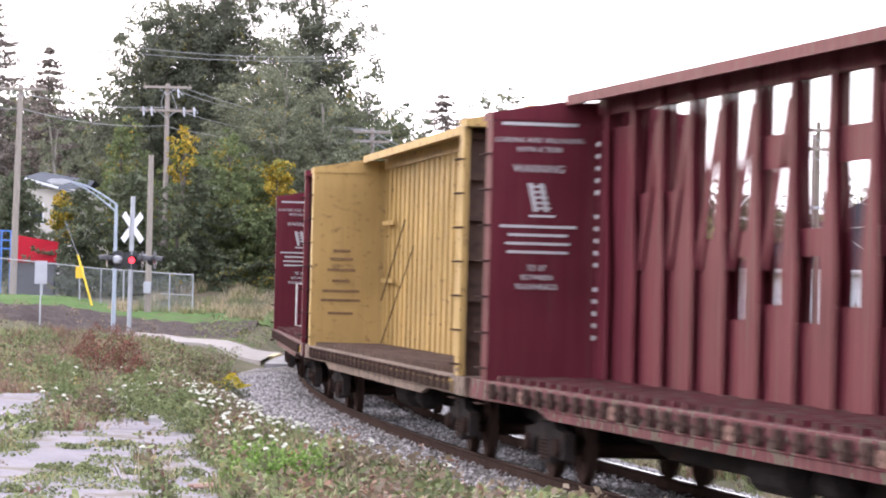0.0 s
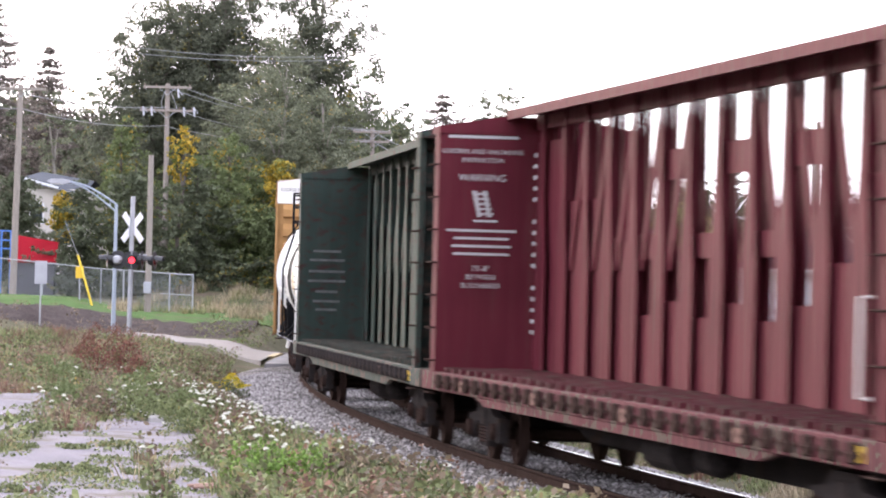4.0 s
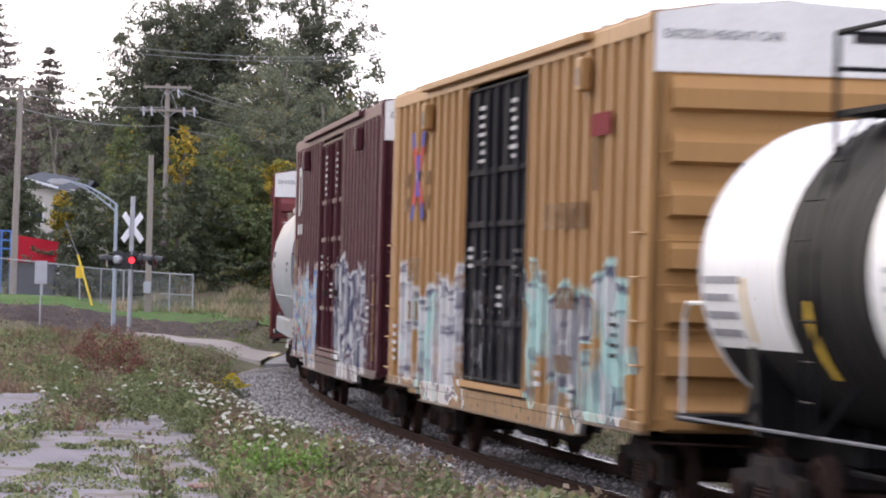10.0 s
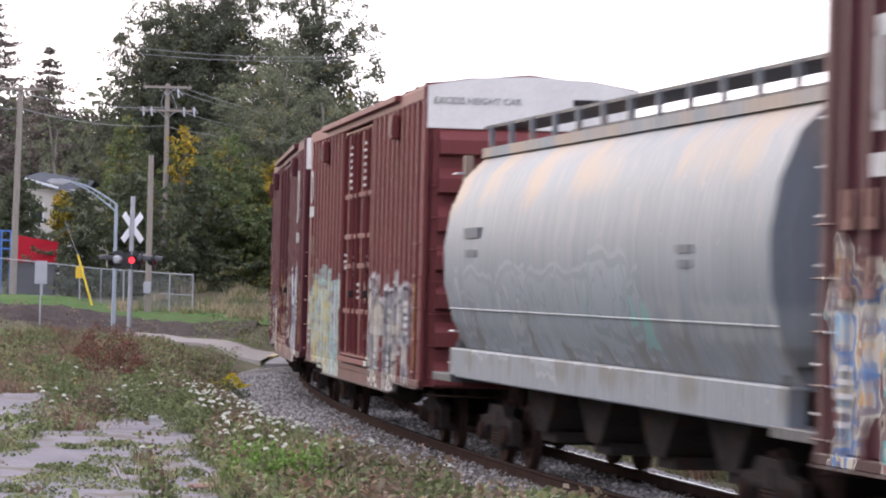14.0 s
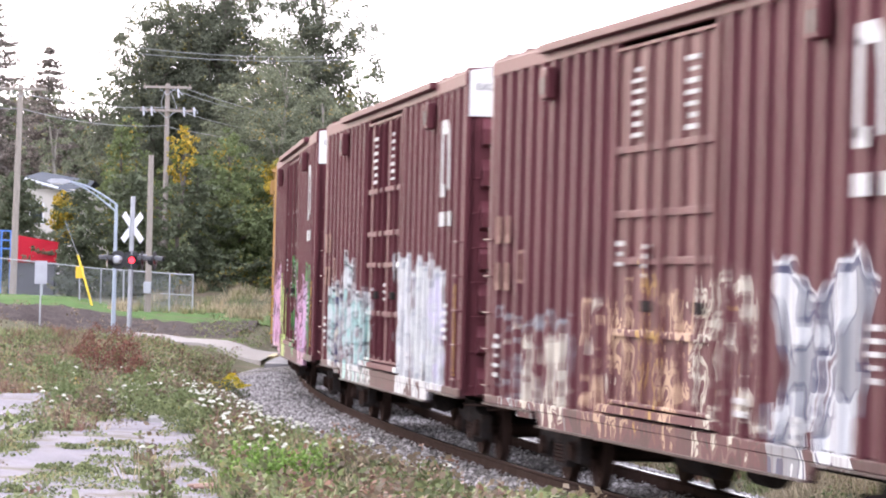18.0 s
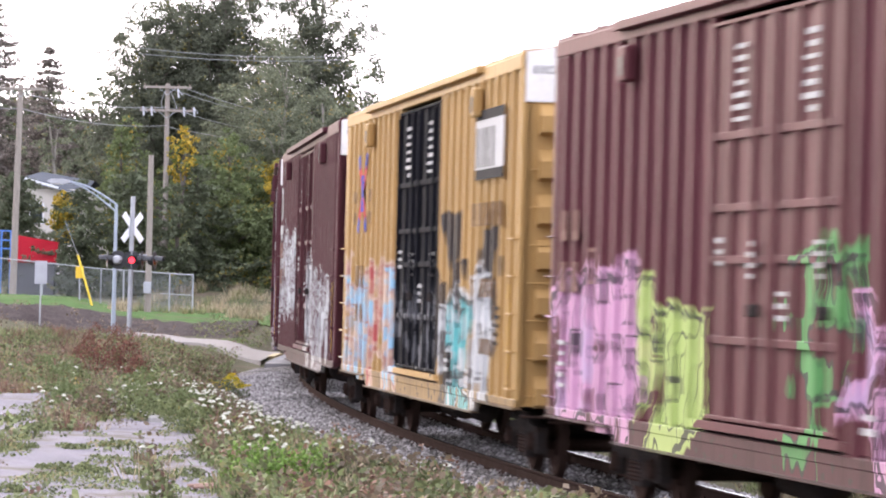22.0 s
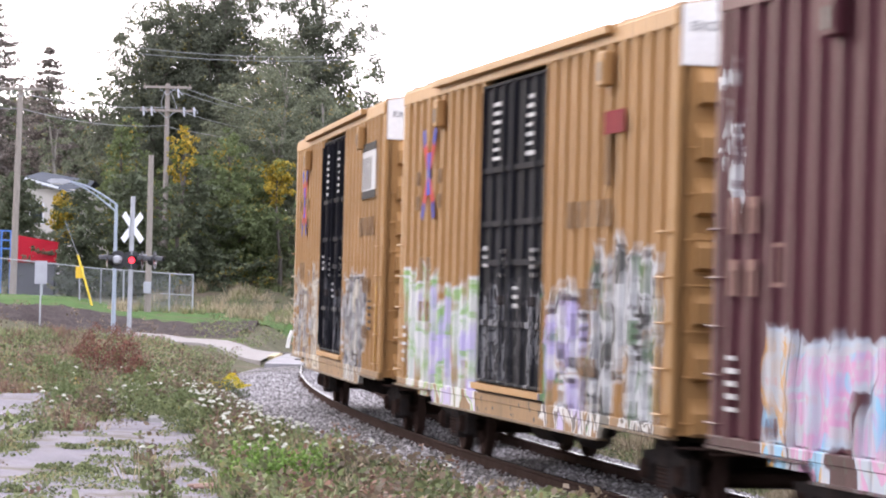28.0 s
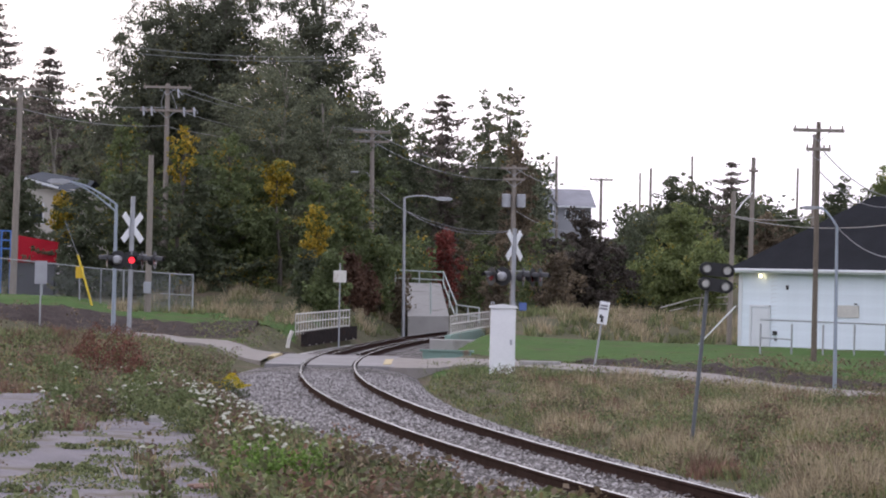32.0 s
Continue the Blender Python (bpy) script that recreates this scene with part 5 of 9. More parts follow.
# tank cars
def tank_car(place, tag, seed, big_box):
    car = new_car("tank_car", tag, "tank car", place)
    A, R, ZC = (5.85, 1.36, 2.50) if big_box else (5.5, 1.50, 2.58)
    band = (-2.65, 0.05) if not big_box else (-2.35, 0.45)
    pt = car_paint("tank_white", (0.70, 0.70, 0.68), car, [], faded=0.05, grime=(0.58, 0.52, 0.45), rough=0.4, rust=(0.60, 0.52, 0.45), rust_amount=0.2)
    bk = car_paint("tank_black", (0.009, 0.009, 0.010), car, [], faded=0.3, grime=(0.02, 0.018, 0.017), rough=0.7, spec=0.06)
    # shell: white above, black below and round the middle
    m = M()
    prof_ = [(-A + 0.1 - 0.62 * math.sin(a), R * math.cos(a)) for a in (math.pi / 2 * (1 - k / 10) for k in range(11))]
    xs = [p[0] for p in prof_] + [-A + 0.2, band[0], band[1], 1.5, A - 0.2] + [-p[0] for p in reversed(prof_)]
    rr = [p[1] for p in prof_] + [R, R, R, R, R] + [p[1] for p in reversed(prof_)]
    N = 48
    for x, r_ in zip(xs, rr):
        for j in range(N):
            t = 2 * math.pi * j / N
            m.v.append((x, r_ * math.sin(t), ZC + r_ * math.cos(t)))
    for i in range(len(xs) - 1):
        for j in range(N):
            tm = (j + 0.5) / N
            zc = math.cos(2 * math.pi * tm)
            dark = (band[0] - 0.01 < (xs[i] + xs[i + 1]) / 2 < band[1]) or zc * (rr[i] + rr[i + 1]) / 2 < -0.80
            m.f.append((i * N + j, i * N + (j + 1) % N, (i + 1) * N + (j + 1) % N, (i + 1) * N + j))
            m.k.append(1 if dark else 0)
    part("tank", m, [pt, bk], car, "white tank with a black belly and band", smooth=True)
    part("head_weld", M().lathe([(-0.02, R + 0.004), (0, R + 0.012), (0.02, R + 0.004)], 'x', (-A, 0, ZC), 48), pt, car, smooth=True)
    part("head_weld", M().lathe([(-0.02, R + 0.004), (0, R + 0.012), (0.02, R + 0.004)], 'x', (A, 0, ZC), 48), pt, car, smooth=True)
    for sx in (-1, 1):
        part("saddle", M().prism([(-1.25, 1.0), (1.25, 1.0), (1.32, 2.0), (0.9, 1.55), (0.0, 1.25), (-0.9, 1.55), (-1.32, 2.0)], 'x', sx * 4.2 - 0.12, sx * 4.2 + 0.12), bk, car)
        part("stub_sill", M().box(*sorted((sx * 3.8, sx * 6.6)), -0.3, 0.3, 0.72, 1.12, c=0.02), bk, car)
        part("end_platform", M().box(*sorted((sx * 5.7, sx * 6.55)), -1.45, 1.45, 1.06, 1.14), bk, car)
        part("end_brace", M().prism([(sx * 5.6, 1.1), (sx * 4.5, 1.1), (sx * 5.0, 2.1)], 'y', -1.0, -0.94).prism([(sx * 5.6, 1.1), (sx * 4.5, 1.1), (sx * 5.0, 2.1)], 'y', 0.94, 1.0), bk, car)
        for sy in (-1, 1):
            part("grab_hoop", M().tube([(sx * 6.4, sy * 1.42, 1.1), (sx * 6.4, sy * 1.42, 2.1), (sx * 6.25, sy * 1.42, 2.25), (sx * 5.5, sy * 1.42, 2.25), (sx * 5.35, sy * 1.42, 2.15)], 0.022, 6), DULL_WHITE, car)
    for sy in (-1, 1):
        part("side_rail", M().tube([(-6.4, sy * 1.45, 1.10), (6.4, sy * 1.45, 1.10)], 0.018, 6), GREY_RAIL, car)
        for x in (-4.2, -1.5, 1.5, 4.2):
            part("rail_strut", M().tube([(x, sy * 1.45, 1.10), (x, sy * 1.0, 1.62)], 0.025, 5), bk, car)
    part("air_tank", M().lathe([(-0.6, 0.02), (-0.55, 0.2), (0.55, 0.2), (0.6, 0.02)], 'x', (2.4, -0.75, 0.82), 12), bk, car)
    part("bottom_outlet", M().lathe([(0.62, 0.10), (0.70, 0.2), (0.95, 0.2), (1.15, 0.34)], 'z', (0, 0, 0), 12), bk, car)
    part("brake_rigging", M().tube([(-3.2, -0.6, 0.72), (3.2, -0.6, 0.66)], 0.03, 6).box(-0.9, -0.6, -0.75, -0.45, 0.55, 0.95), bk, car)
    # top platform, railing and fittings
    cx_ = -0.75 if big_box else -1.05
    zt_ = ZC + R
    rh = 0.86 if big_box else 0.66
    part("top_platform", M().box(cx_ - 1.3, cx_ + 1.3, -1.1, -0.5, zt_ - 0.10, zt_ - 0.05).box(cx_ - 1.3, cx_ + 1.3, 0.5, 1.1, zt_ - 0.10, zt_ - 0.05).box(cx_ - 1.3, cx_ - 0.9, -1.1, 1.1, zt_ - 0.11, zt_ - 0.06), bk, car)
    for px in (cx_ - 1.3, cx_ + 1.3):
        for py in (-1.1, 1.1):
            part("rail_post", M().tube([(px, py, zt_ - 0.45), (px, py, zt_ + rh)], 0.032, 6), bk, car)
    for z in (zt_ + rh * 0.5, zt_ + rh):
        part("top_rail", M().tube([(cx_ - 1.3, -1.1, z), (cx_ - 1.3, 1.1, z), (cx_ + 1.3, 1.1, z), (cx_ + 1.3, -1.1, z)] + ([(cx_ - 1.3, -1.1, z)] if z > zt_ + rh * 0.8 else []), 0.024, 6), bk, car)
    if big_box:
        part("valve_housing", M().lathe([(zt_ - 0.1, 0.62), (zt_ + 0.62, 0.62), (zt_ + 0.66, 0.58), (zt_ + 0.68, 0.0)], 'z', (cx_ + 0.1, 0, 0), 20), bk, car, smooth=True)
    else:
        part("manway", M().lathe([(zt_ - 0.1, 0.42), (zt_ + 0.14, 0.42), (zt_ + 0.15, 0.48), (zt_ + 0.22, 0.48), (zt_ + 0.36, 0.24), (zt_ + 0.40, 0.0)], 'z', (cx_ - 0.3, 0, 0), 16), bk, car, smooth=True)
        part("valve", M().tube([(cx_ + 0.45, 0.1, zt_), (cx_ + 0.45, 0.1, zt_ + 0.3)], 0.12, 8), bk, car)
    lad = M()
    for y in (-1.47,):
        for x in (cx_ - 0.9, cx_ - 0.5):
            lad.tube([(x, y, 1.1), (x, y - 0.02, 2.7), (x, -1.22, 3.6), (x, -0.95, zt_ - 0.1)], 0.02, 5)
    part("ladder", lad, bk, car)
    for j in range(7):
        z = 1.4 + 0.36 * j
        y = -math.sqrt(max(0.02, R * R - (z - ZC) ** 2)) - 0.10 if z > ZC else -1.48
        part("ladder_rung", M().tube([(cx_ - 0.9, y, z), (cx_ - 0.5, y, z)], 0.014, 5), bk, car)
    # placards and stencils laid on the curve
    def patch(x0, x1, z0, z1, material, name="placard", label=""):
        mm = M()
        k = 4
        for i in range(k + 1):
            z = z0 + (z1 - z0) * i / k
            y = -math.sqrt(max(0.0, (R + 0.008) ** 2 - (z - ZC) ** 2))
            mm.v += [(x0, y, z), (x1, y, z)]
        mm.f = [(2 * i, 2 * i + 1, 2 * i + 3, 2 * i + 2) for i in range(k)]
        mm.k = [0] * k
        part(name, mm, material, car, label)
    rr_ = random.Random(seed)
    for i in range(4):
        patch(-5.4, -5.4 + rr_.uniform(1.0, 1.5), 2.45 - i * 0.17, 2.52 - i * 0.17, LETTER_G, "lettering", "grey stencilled writing")
    for i in range(5):
        patch(0.5, 0.5 + rr_.uniform(0.5, 0.9), 2.55 - i * 0.16, 2.60 - i * 0.16, LETTER_G, "lettering", "grey stencilled writing")
    for i in range(6):
        patch(2.6, 2.6 + rr_.uniform(0.9, 1.2), 2.75 - i * 0.13, 2.79 - i * 0.13, LETTER_G, "lettering", "grey stencilled writing")
    if big_box:
        patch(1.65, 2.15, 2.1, 2.65, YELLOW, "placard", "yellow placard")
        for i in range(5):
            patch(-5.4 + i * 0.42, -5.12 + i * 0.42, 2.22, 2.55, LETTER_G, "lettering", "dark stencilled mark")
    else:
        patch(-2.0, -1.8, 1.6, 2.3, YELLOW, "placard", "yellow stripe")
        patch(-4.0, -3.9, 1.9, 2.5, YELLOW, "placard", "yellow stripe")
        patch(2.2, 2.35, 1.5, 2.6, YELLOW, "placard", "yellow stripe")
    bogies(car, 4.55)
    couplers(car, 6.75)
    return car


GREY_RAIL = mat("dull_grey_handrail", (0.15, 0.15, 0.16), 0.8, 0.0, 0.2, 3, 30, 0)
LETTER_G = mat("grey_stencil_paint", (0.22, 0.22, 0.24), 0.6, 0, 0.2, 5, 30, 0)
tank_car(170.85, "white tank car with black band and valve housing", 41, True)
tank_car(157.55, "white tank car with black band and railed manway", 42, False)


# grey covered hopper with rounded sides
HOPPER_MARK = mat("faded_stencil_paint", (0.085, 0.095, 0.11), 0.7, 0, 0.2, 5, 30, 0)


def hopper_car(place):
    car = new_car("hopper_car", "pale grey covered hopper car with rounded sides", "hopper car", place)
    pt = car_paint("hopper_grey", (0.165, 0.185, 0.21), car, [(-8.5, 2.0, 1.6, 2.5, ((.22, .24, .265), (.20, .225, .255), (.25, .27, .28), (.20, .225, .255), (.20, .23, .25), (.17, .19, .21)), 0.8, 31), (0.5, 3.4, 1.9, 2.6, ((.20, .225, .255), (.15, .27, .26), (.20, .24, .26), (.15, .18, .19)), 0.7, 5)], faded=0.09, grime=(0.215, 0.205, 0.20), rust=(0.205, 0.21, 0.225), rust_amount=0.25,
                   washes=((3.35, 3.75, 4.3, 4.6, (0.30, 0.215, 0.15), 0.75, (0.55, 0.55, 0.12)), (1.2, 1.45, 1.95, 2.1, (0.125, 0.12, 0.112), 0.85, (1.1, 1.1, 0.7)), (1.85, 1.95, 2.2, 2.35, (0.27, 0.29, 0.29), 0.6, (1.6, 1.6, 0.6))))
    dk = car_paint("hopper_frame_grey", (0.07, 0.07, 0.075), car, [], faded=0.3)
    L, ZB, ZT = 9.0, 1.48, 4.22
    prof_ = [(-1.18, ZB), (-1.40, 1.9), (-1.53, 2.4), (-1.55, 2.9), (-1.47, 3.4), (-1.28, 3.85), (-1.02, 4.12), (-0.9, ZT), (0.9, ZT), (1.02, 4.12), (1.28, 3.85), (1.47, 3.4), (1.55, 2.9), (1.53, 2.4), (1.40, 1.9), (1.18, ZB)]
    part("body", M().prism(prof_, 'x', -L, L), pt, car, smooth=True)
    for sx in (-1, 1):
        part("end_slope", M().prism([(sx * L, ZB + 0.1), (sx * L, ZT - 0.2), (sx * (L + 0.75), 2.9), (sx * (L + 0.9), ZT - 0.4), (sx * (L + 0.75), ZT - 0.4), (sx * (L + 0.4), 3.0)], 'y', -0.06, 0.06), dk, car)
        part("end_sheet", M().prism([(-1.3, 1.7), (-1.40, 2.9), (-1.2, 3.7), (-0.9, 4.1), (0.9, 4.1), (1.2, 3.7), (1.40, 2.9), (1.3, 1.7)], 'x', *sorted((sx * L, sx * (L + 0.05)))), pt, car)
        for sy in (-1.1, 1.1):
            part("end_post", M().box(*sorted((sx * (L + 0.75), sx * (L + 0.87))), sy - 0.06, sy + 0.06, 1.15, 4.2), pt, car)
            part("end_strut", M().tube([(sx * (L + 0.1), sy, 2.0), (sx * (L + 1.1), sy, 1.2)], 0.05, 6), dk, car)
        part("end_platform", M().box(*sorted((sx * (L - 0.2), sx * (L + 1.35))), -1.45, 1.45, 1.05, 1.16, c=0.01), dk, car)
        for j in range(7):
            part("rung", RUNG, None, car, at=pose(sx * (L + 0.82) - 0.21, -1.2, 1.3 + 0.44 * j))
        part("corner_plate", M().prism([(sx * (L - 0.6), 1.18), (sx * (L + 0.2), 1.18), (sx * (L - 0.1), 1.62)], 'y', -1.36, -1.30), dk, car)
    for sy in (-1, 1):
        part("side_sill", M().box(-L - 0.2, L + 0.2, *sorted((sy * 1.2, sy * 1.4)), 1.12, 1.52, c=0.02), pt, car)
        part("body_seam", M().tube([(-L, sy * 1.447, 2.06), (L, sy * 1.447, 2.06)], 0.014, 6), pt, car)
    part("roof_edge", M().box(-L, L, -1.05, -0.95, ZT - 0.08, ZT + 0.05), pt, car)
    part("roof_edge", M().box(-L, L, 0.95, 1.05, ZT - 0.08, ZT + 0.05), pt, car)
    wk = part("running_board", M().box(-L - 0.6, L + 0.6, -0.92, -0.32, ZT + 0.34, ZT + 0.38).box(-L - 0.6, L + 0.6, 0.32, 0.92, ZT + 0.34, ZT + 0.38), dk, car)
    for i in range(13):
        x = -L + i * 2 * L / 12
        for y0 in (-0.95, 0.88):
            part("walk_bracket", M().box(x - 0.04, x + 0.04, y0, y0 + 0.07, ZT, ZT + 0.38), pt, wk)
    for i in range(7):
        x = -6.9 + i * 2.3
        part("hatch", M().lathe([(ZT, 0.30), (ZT + 0.12, 0.30), (ZT + 0.16, 0.26), (ZT + 0.17, 0)], 'z', (x, 0, 0), 14), pt, car)
    for x in (-5.0, -1.7, 1.7, 5.0):
        part("discharge_chute", M().prism([(x - 1.5, 1.5), (x + 1.5, 1.5), (x + 0.35, 0.55), (x - 0.35, 0.55)], 'y', -0.9, 0.9), DARK_STEEL, car)
        part("discharge_gate", M().box(x - 0.45, x + 0.45, -0.8, 0.8, 0.42, 0.56), DARK_STEEL, car)
    part("center_sill", M().box(-10.1, 10.1, -0.22, 0.22, 0.66, 1.05), DARK_STEEL, car)
    for x, z, w, h in ((-6.8, 3.0, 1.1, .14), (-6.8, 2.75, .8, .10), (5.6, 2.75, .7, .08), (5.6, 2.6, .5, .08)):
        part("lettering", M().box(x - w / 2, x + w / 2, -1.56, -1.50, z, z + h), HOPPER_MARK, car, "faded stencilled writing")
    tagm = M()
    for (y0, z0, y1, z1) in ((-1.05, 2.7, -1.0, 3.05), (-1.05, 3.05, -.85, 2.95), (-.8, 2.75, -.7, 3.1), (-.7, 3.1, -.55, 2.8), (-.5, 2.75, -.45, 3.05), (-.45, 3.05, -.25, 2.85), (-1.1, 2.62, -.2, 2.66)):
        tagm.tube([(L + 0.056, y0, z0), (L + 0.056, y1, z1)], 0.018, 4)
    part("sprayed_tag", tagm, LETTER_DARK, car)
    bogies(car, 7.3)
    couplers(car, 10.1)
    return car


hopper_car(100.1)

# ---- roadside: poles, lamps, signals, signs ----
def foot(p):
    return Vector((p[0], p[1], ground_z(p[0], p[1]) - 0.15))


BROWN_POLE = mat("brown_pole_wood", (0.17, 0.14, 0.115), 0.85, 0, 0.25, 4, 60, 0.3, stretch=(6, 6, 0.6))
INSULATOR = M().lathe([(0, 0.02), (0.03, 0.035), (0.05, 0.02), (0.08, 0.035), (0.11, 0.02)], 'z', (0, 0, 0), 8).mesh("insulator", mat("brown_porcelain", (0.16, 0.10, 0.08), 0.3, 0, 0.1, 3, 20, 0), True)


def utility_pole(base, top, r0, r1, arms, label, turn=0.0, cans=0, material=None):
    """A round wooden pole; arms: drop below the top, half length."""
    b, t = foot(base), Vector(top)
    po = thing("utility_pole", label, "utility pole", Matrix.Translation(b))
    part("shaft", M().tube([(0, 0, 0), (t - b) * 0.5, t - b], r0, 10, r2=r1), material or WOOD_POLE, po, smooth=True)
    ca, sa = math.cos(radians(turn)), math.sin(radians(turn))
    for drop, half in arms:
        z = (t - b) * (1 - drop / (t - b).length)
        arm = part("crossarm", M().box(-half, half, -0.05, 0.05, -0.06, 0.06, c=0.01), WOOD_POLE, po, "grey timber crossarm", Matrix.Translation(z + Vector((0, -r1 - 0.05, 0))) @ pose(0, 0, 0, 0, 0, turn))
        for dx in (-half * 0.92, -half * 0.45, half * 0.45, half * 0.92):
            part("insulator", INSULATOR, None, arm, at=(dx, 0, 0.06))
        for sg in (-1, 1):
            part("arm_brace", M().box(-0.012, 0.012, -0.01, 0.01, 0, 0.5), STEEL, arm, at=Matrix.Translation((0, 0.0, -0.38)) @ pose(0, 0, 0, 0, sg * 50, 0))
    for i in range(cans):
        x = (-0.36, 0.36)[i]
        z = (t - b) * (1 - 1.75 / (t - b).length)
        can = part("transformer", M().lathe([(-0.3, 0.0), (-0.3, 0.22), (0.3, 0.22), (0.34, 0.18), (0.34, 0.0)], 'z', (x, -0.1, 0), 14), STEEL, po, "grey transformer can", Matrix.Translation(z), smooth=True)
        part("bushing", INSULATOR, None, can, at=(x, -0.1, 0.34))
    return po


utility_pole((-19.49, 172.00, 1.77), (-19.36, 172.00, 11.33), 0.17, 0.12, [(0.2, 1.15)], "pale wooden utility pole with a crossarm beside the fence")
pb = utility_pole((-13.73, 187.00, 2.43), (-13.80, 187.00, 12.40), 0.15, 0.11, [(0.2, 1.2), (1.35, 1.35)], "wooden utility pole with crossarms and cutouts among the trees")
for i, (dx, dz) in enumerate(((-1.2, 0), (-0.8, 0), (0.8, 0), (1.3, 0), (0.5, 0.9))):
    part("cutout", M().tube([(dx, -0.2, 0.0), (dx + 0.05, -0.25, -0.45)], 0.05, 6).tube([(dx, -0.2, -0.02), (dx + 0.22, -0.2, -0.30)], 0.025, 5), STEEL, pb, "grey fuse cutout", Matrix.Translation(Vector((-13.77, 187.00, 11.23)) - pb.matrix_basis.translation + Vector((0, 0, dz))))
part("jumper_wire", M().tube([(0.1, -0.1, 0), (0.35, -0.1, -0.5), (0.5, -0.1, -1.0), (0.9, -0.1, -1.2)], 0.02, 5).tube([(-0.1, -0.1, 0), (-0.3, -0.1, -0.6), (-0.2, -0.1, -1.1)], 0.02, 5), WIRE, pb, at=Matrix.Translation(Vector((-13.79, 187.00, 12.07)) - pb.matrix_basis.translation))
pc = utility_pole((-12.41, 160.00, 1.20), (-12.42, 160.00, 7.82), 0.14, 0.11, [], "bare weathered wooden pole with a meter box")
part("meter_box", M().box(-0.16, 0.16, -0.32, -0.12, 0, 0.5, c=0.02), STEEL, pc, "grey meter box", Matrix.Translation(Vector((-12.43, 160.00, 1.97)) - pc.matrix_basis.translation))
pd = utility_pole((-3.71, 199.00, 2.30), (-3.87, 199.00, 11.03), 0.15, 0.11, [(0.25, 1.0), (0.75, 0.9)], "wooden utility pole with two crossarms and a street light")
part("lamp_arm", M().tube([(0, 0, 0), (-0.25, 0, 0.35), (-0.8, 0, 0.38)], 0.03, 6).box(-1.15, -0.75, -0.09, 0.09, 0.32, 0.42, c=0.03), STEEL, pd, "small street light", Matrix.Translation(Vector((-3.83, 199.00, 8.30)) - pd.matrix_basis.translation))
utility_pole((3.44, 185.00, 1.75), (3.38, 185.00, 8.71), 0.14, 0.11, [(0.15, 0.65), (0.7, 0.55)], "wooden utility pole with two grey transformer cans", cans=2)
utility_pole((9.02, 300.00, 10.76), (8.81, 300.00, 13.84), 0.13, 0.10, [], "far thin wooden pole", cans=1)
utility_pole((11.63, 280.00, 7.11), (11.57, 280.00, 11.45), 0.13, 0.10, [(0.1, 0.85)], "far wooden utility pole with one crossarm")
utility_pole((15.54, 285.00, 7.29), (15.50, 285.00, 12.48), 0.12, 0.09, [], "far thin wooden pole above the bushes")
utility_pole((15.55, 300.00, 7.56), (15.47, 300.00, 12.67), 0.09, 0.07, [], "far thin wooden pole above the bushes")
utility_pole((19.10, 290.00, 7.47), (18.91, 290.00, 13.66), 0.11, 0.08, [], "far thin wooden pole above the bushes")
utility_pole((17.85, 220.00, 2.90), (17.92, 220.00, 10.82), 0.16, 0.12, [(0.8, 0.28)], "tall pale wooden pole behind the bushes")
pl_ = utility_pole((11.56, 152.00, 0.68), (11.62, 152.00, 6.67), 0.11, 0.09, [], "pale wooden pole beside the white building")
part("service_bow", M().tube([(0, 0, 0), (0.35, 0, 0.5), (0.75, 0, 0.95)], 0.03, 6), WHITE, pl_, "white curved service conduit", Matrix.Translation(Vector((11.62, 152.00, 5.68)) - pl_.matrix_basis.translation))
utility_pole((26.08, 280.00, 7.47), (26.09, 280.00, 12.57), 0.11, 0.08, [], "far thin wooden pole above the roofs")
utility_pole((12.81, 130.00, 0.18), (12.79, 130.00, 8.41), 0.105, 0.075, [(0.30, 0.88), (0.95, 0.42)], "tall brown wooden utility pole with two crossarms beside the lawn", material=BROWN_POLE)
utility_pole((16.12, 165.00, 1.71), (16.08, 165.00, 9.64), 0.11, 0.09, [], "wooden pole standing close behind another")


def street_lamp(base, top, tip, label, material, rise=0.0, truss=False, r=0.085, head_scale=1.0):
    b, t, e = foot(base), Vector(top), Vector(tip)
    la = thing("street_lamp", label, "street lamp", Matrix.Translation(b))
    part("column", M().tube([(0, 0, 0), t - b], r, 10, r2=r * 0.7), material, la, smooth=True)
    part("base_plate", M().box(-0.2, 0.2, -0.2, 0.2, 0.1, 0.2, c=0.02), material, la)
    pts = []
    for i in range(9):
        k = i / 8
        p = (t - b).lerp(e - b, k)
        p.z = (t - b).z + ((e - b).z - (t - b).z) * math.sin(k * math.pi / 2) + rise * math.sin(k * math.pi)
        pts.append(p)
    part("arm", M().tube(pts, 0.035, 7), material, la, smooth=True)
    if truss:
        low = [p - Vector((0, 0, 0.28 * (1 - i / 8))) for i, p in enumerate(pts)]
        part("lower_arm", M().tube(low, 0.03, 7), material, la, smooth=True)
        for i in range(1, 7, 2):
            part("arm_tie", M().tube([pts[i], low[i]], 0.018, 5), material, la)
    d = (pts[-1] - pts[-2]).normalized()
    head = Matrix.Translation(pts[-1]) @ pose(0, 0, 0, 0, 0, math.degrees(math.atan2(d.y, d.x))) @ Matrix.Scale(head_scale, 4)
    h = part("lamp_head", M().prism([(-0.1, -0.05), (0.1, -0.09), (0.62, -0.07), (0.72, 0.0), (0.55, 0.09), (0.1, 0.10), (-0.1, 0.05)], 'y', -0.13, 0.13), STEEL, la, "grey cobra-head lamp", head)
    part("lens", M().box(0.15, 0.58, -0.10, 0.10, -0.11, -0.08, c=0.01), DULL_WHITE, h)
    return la


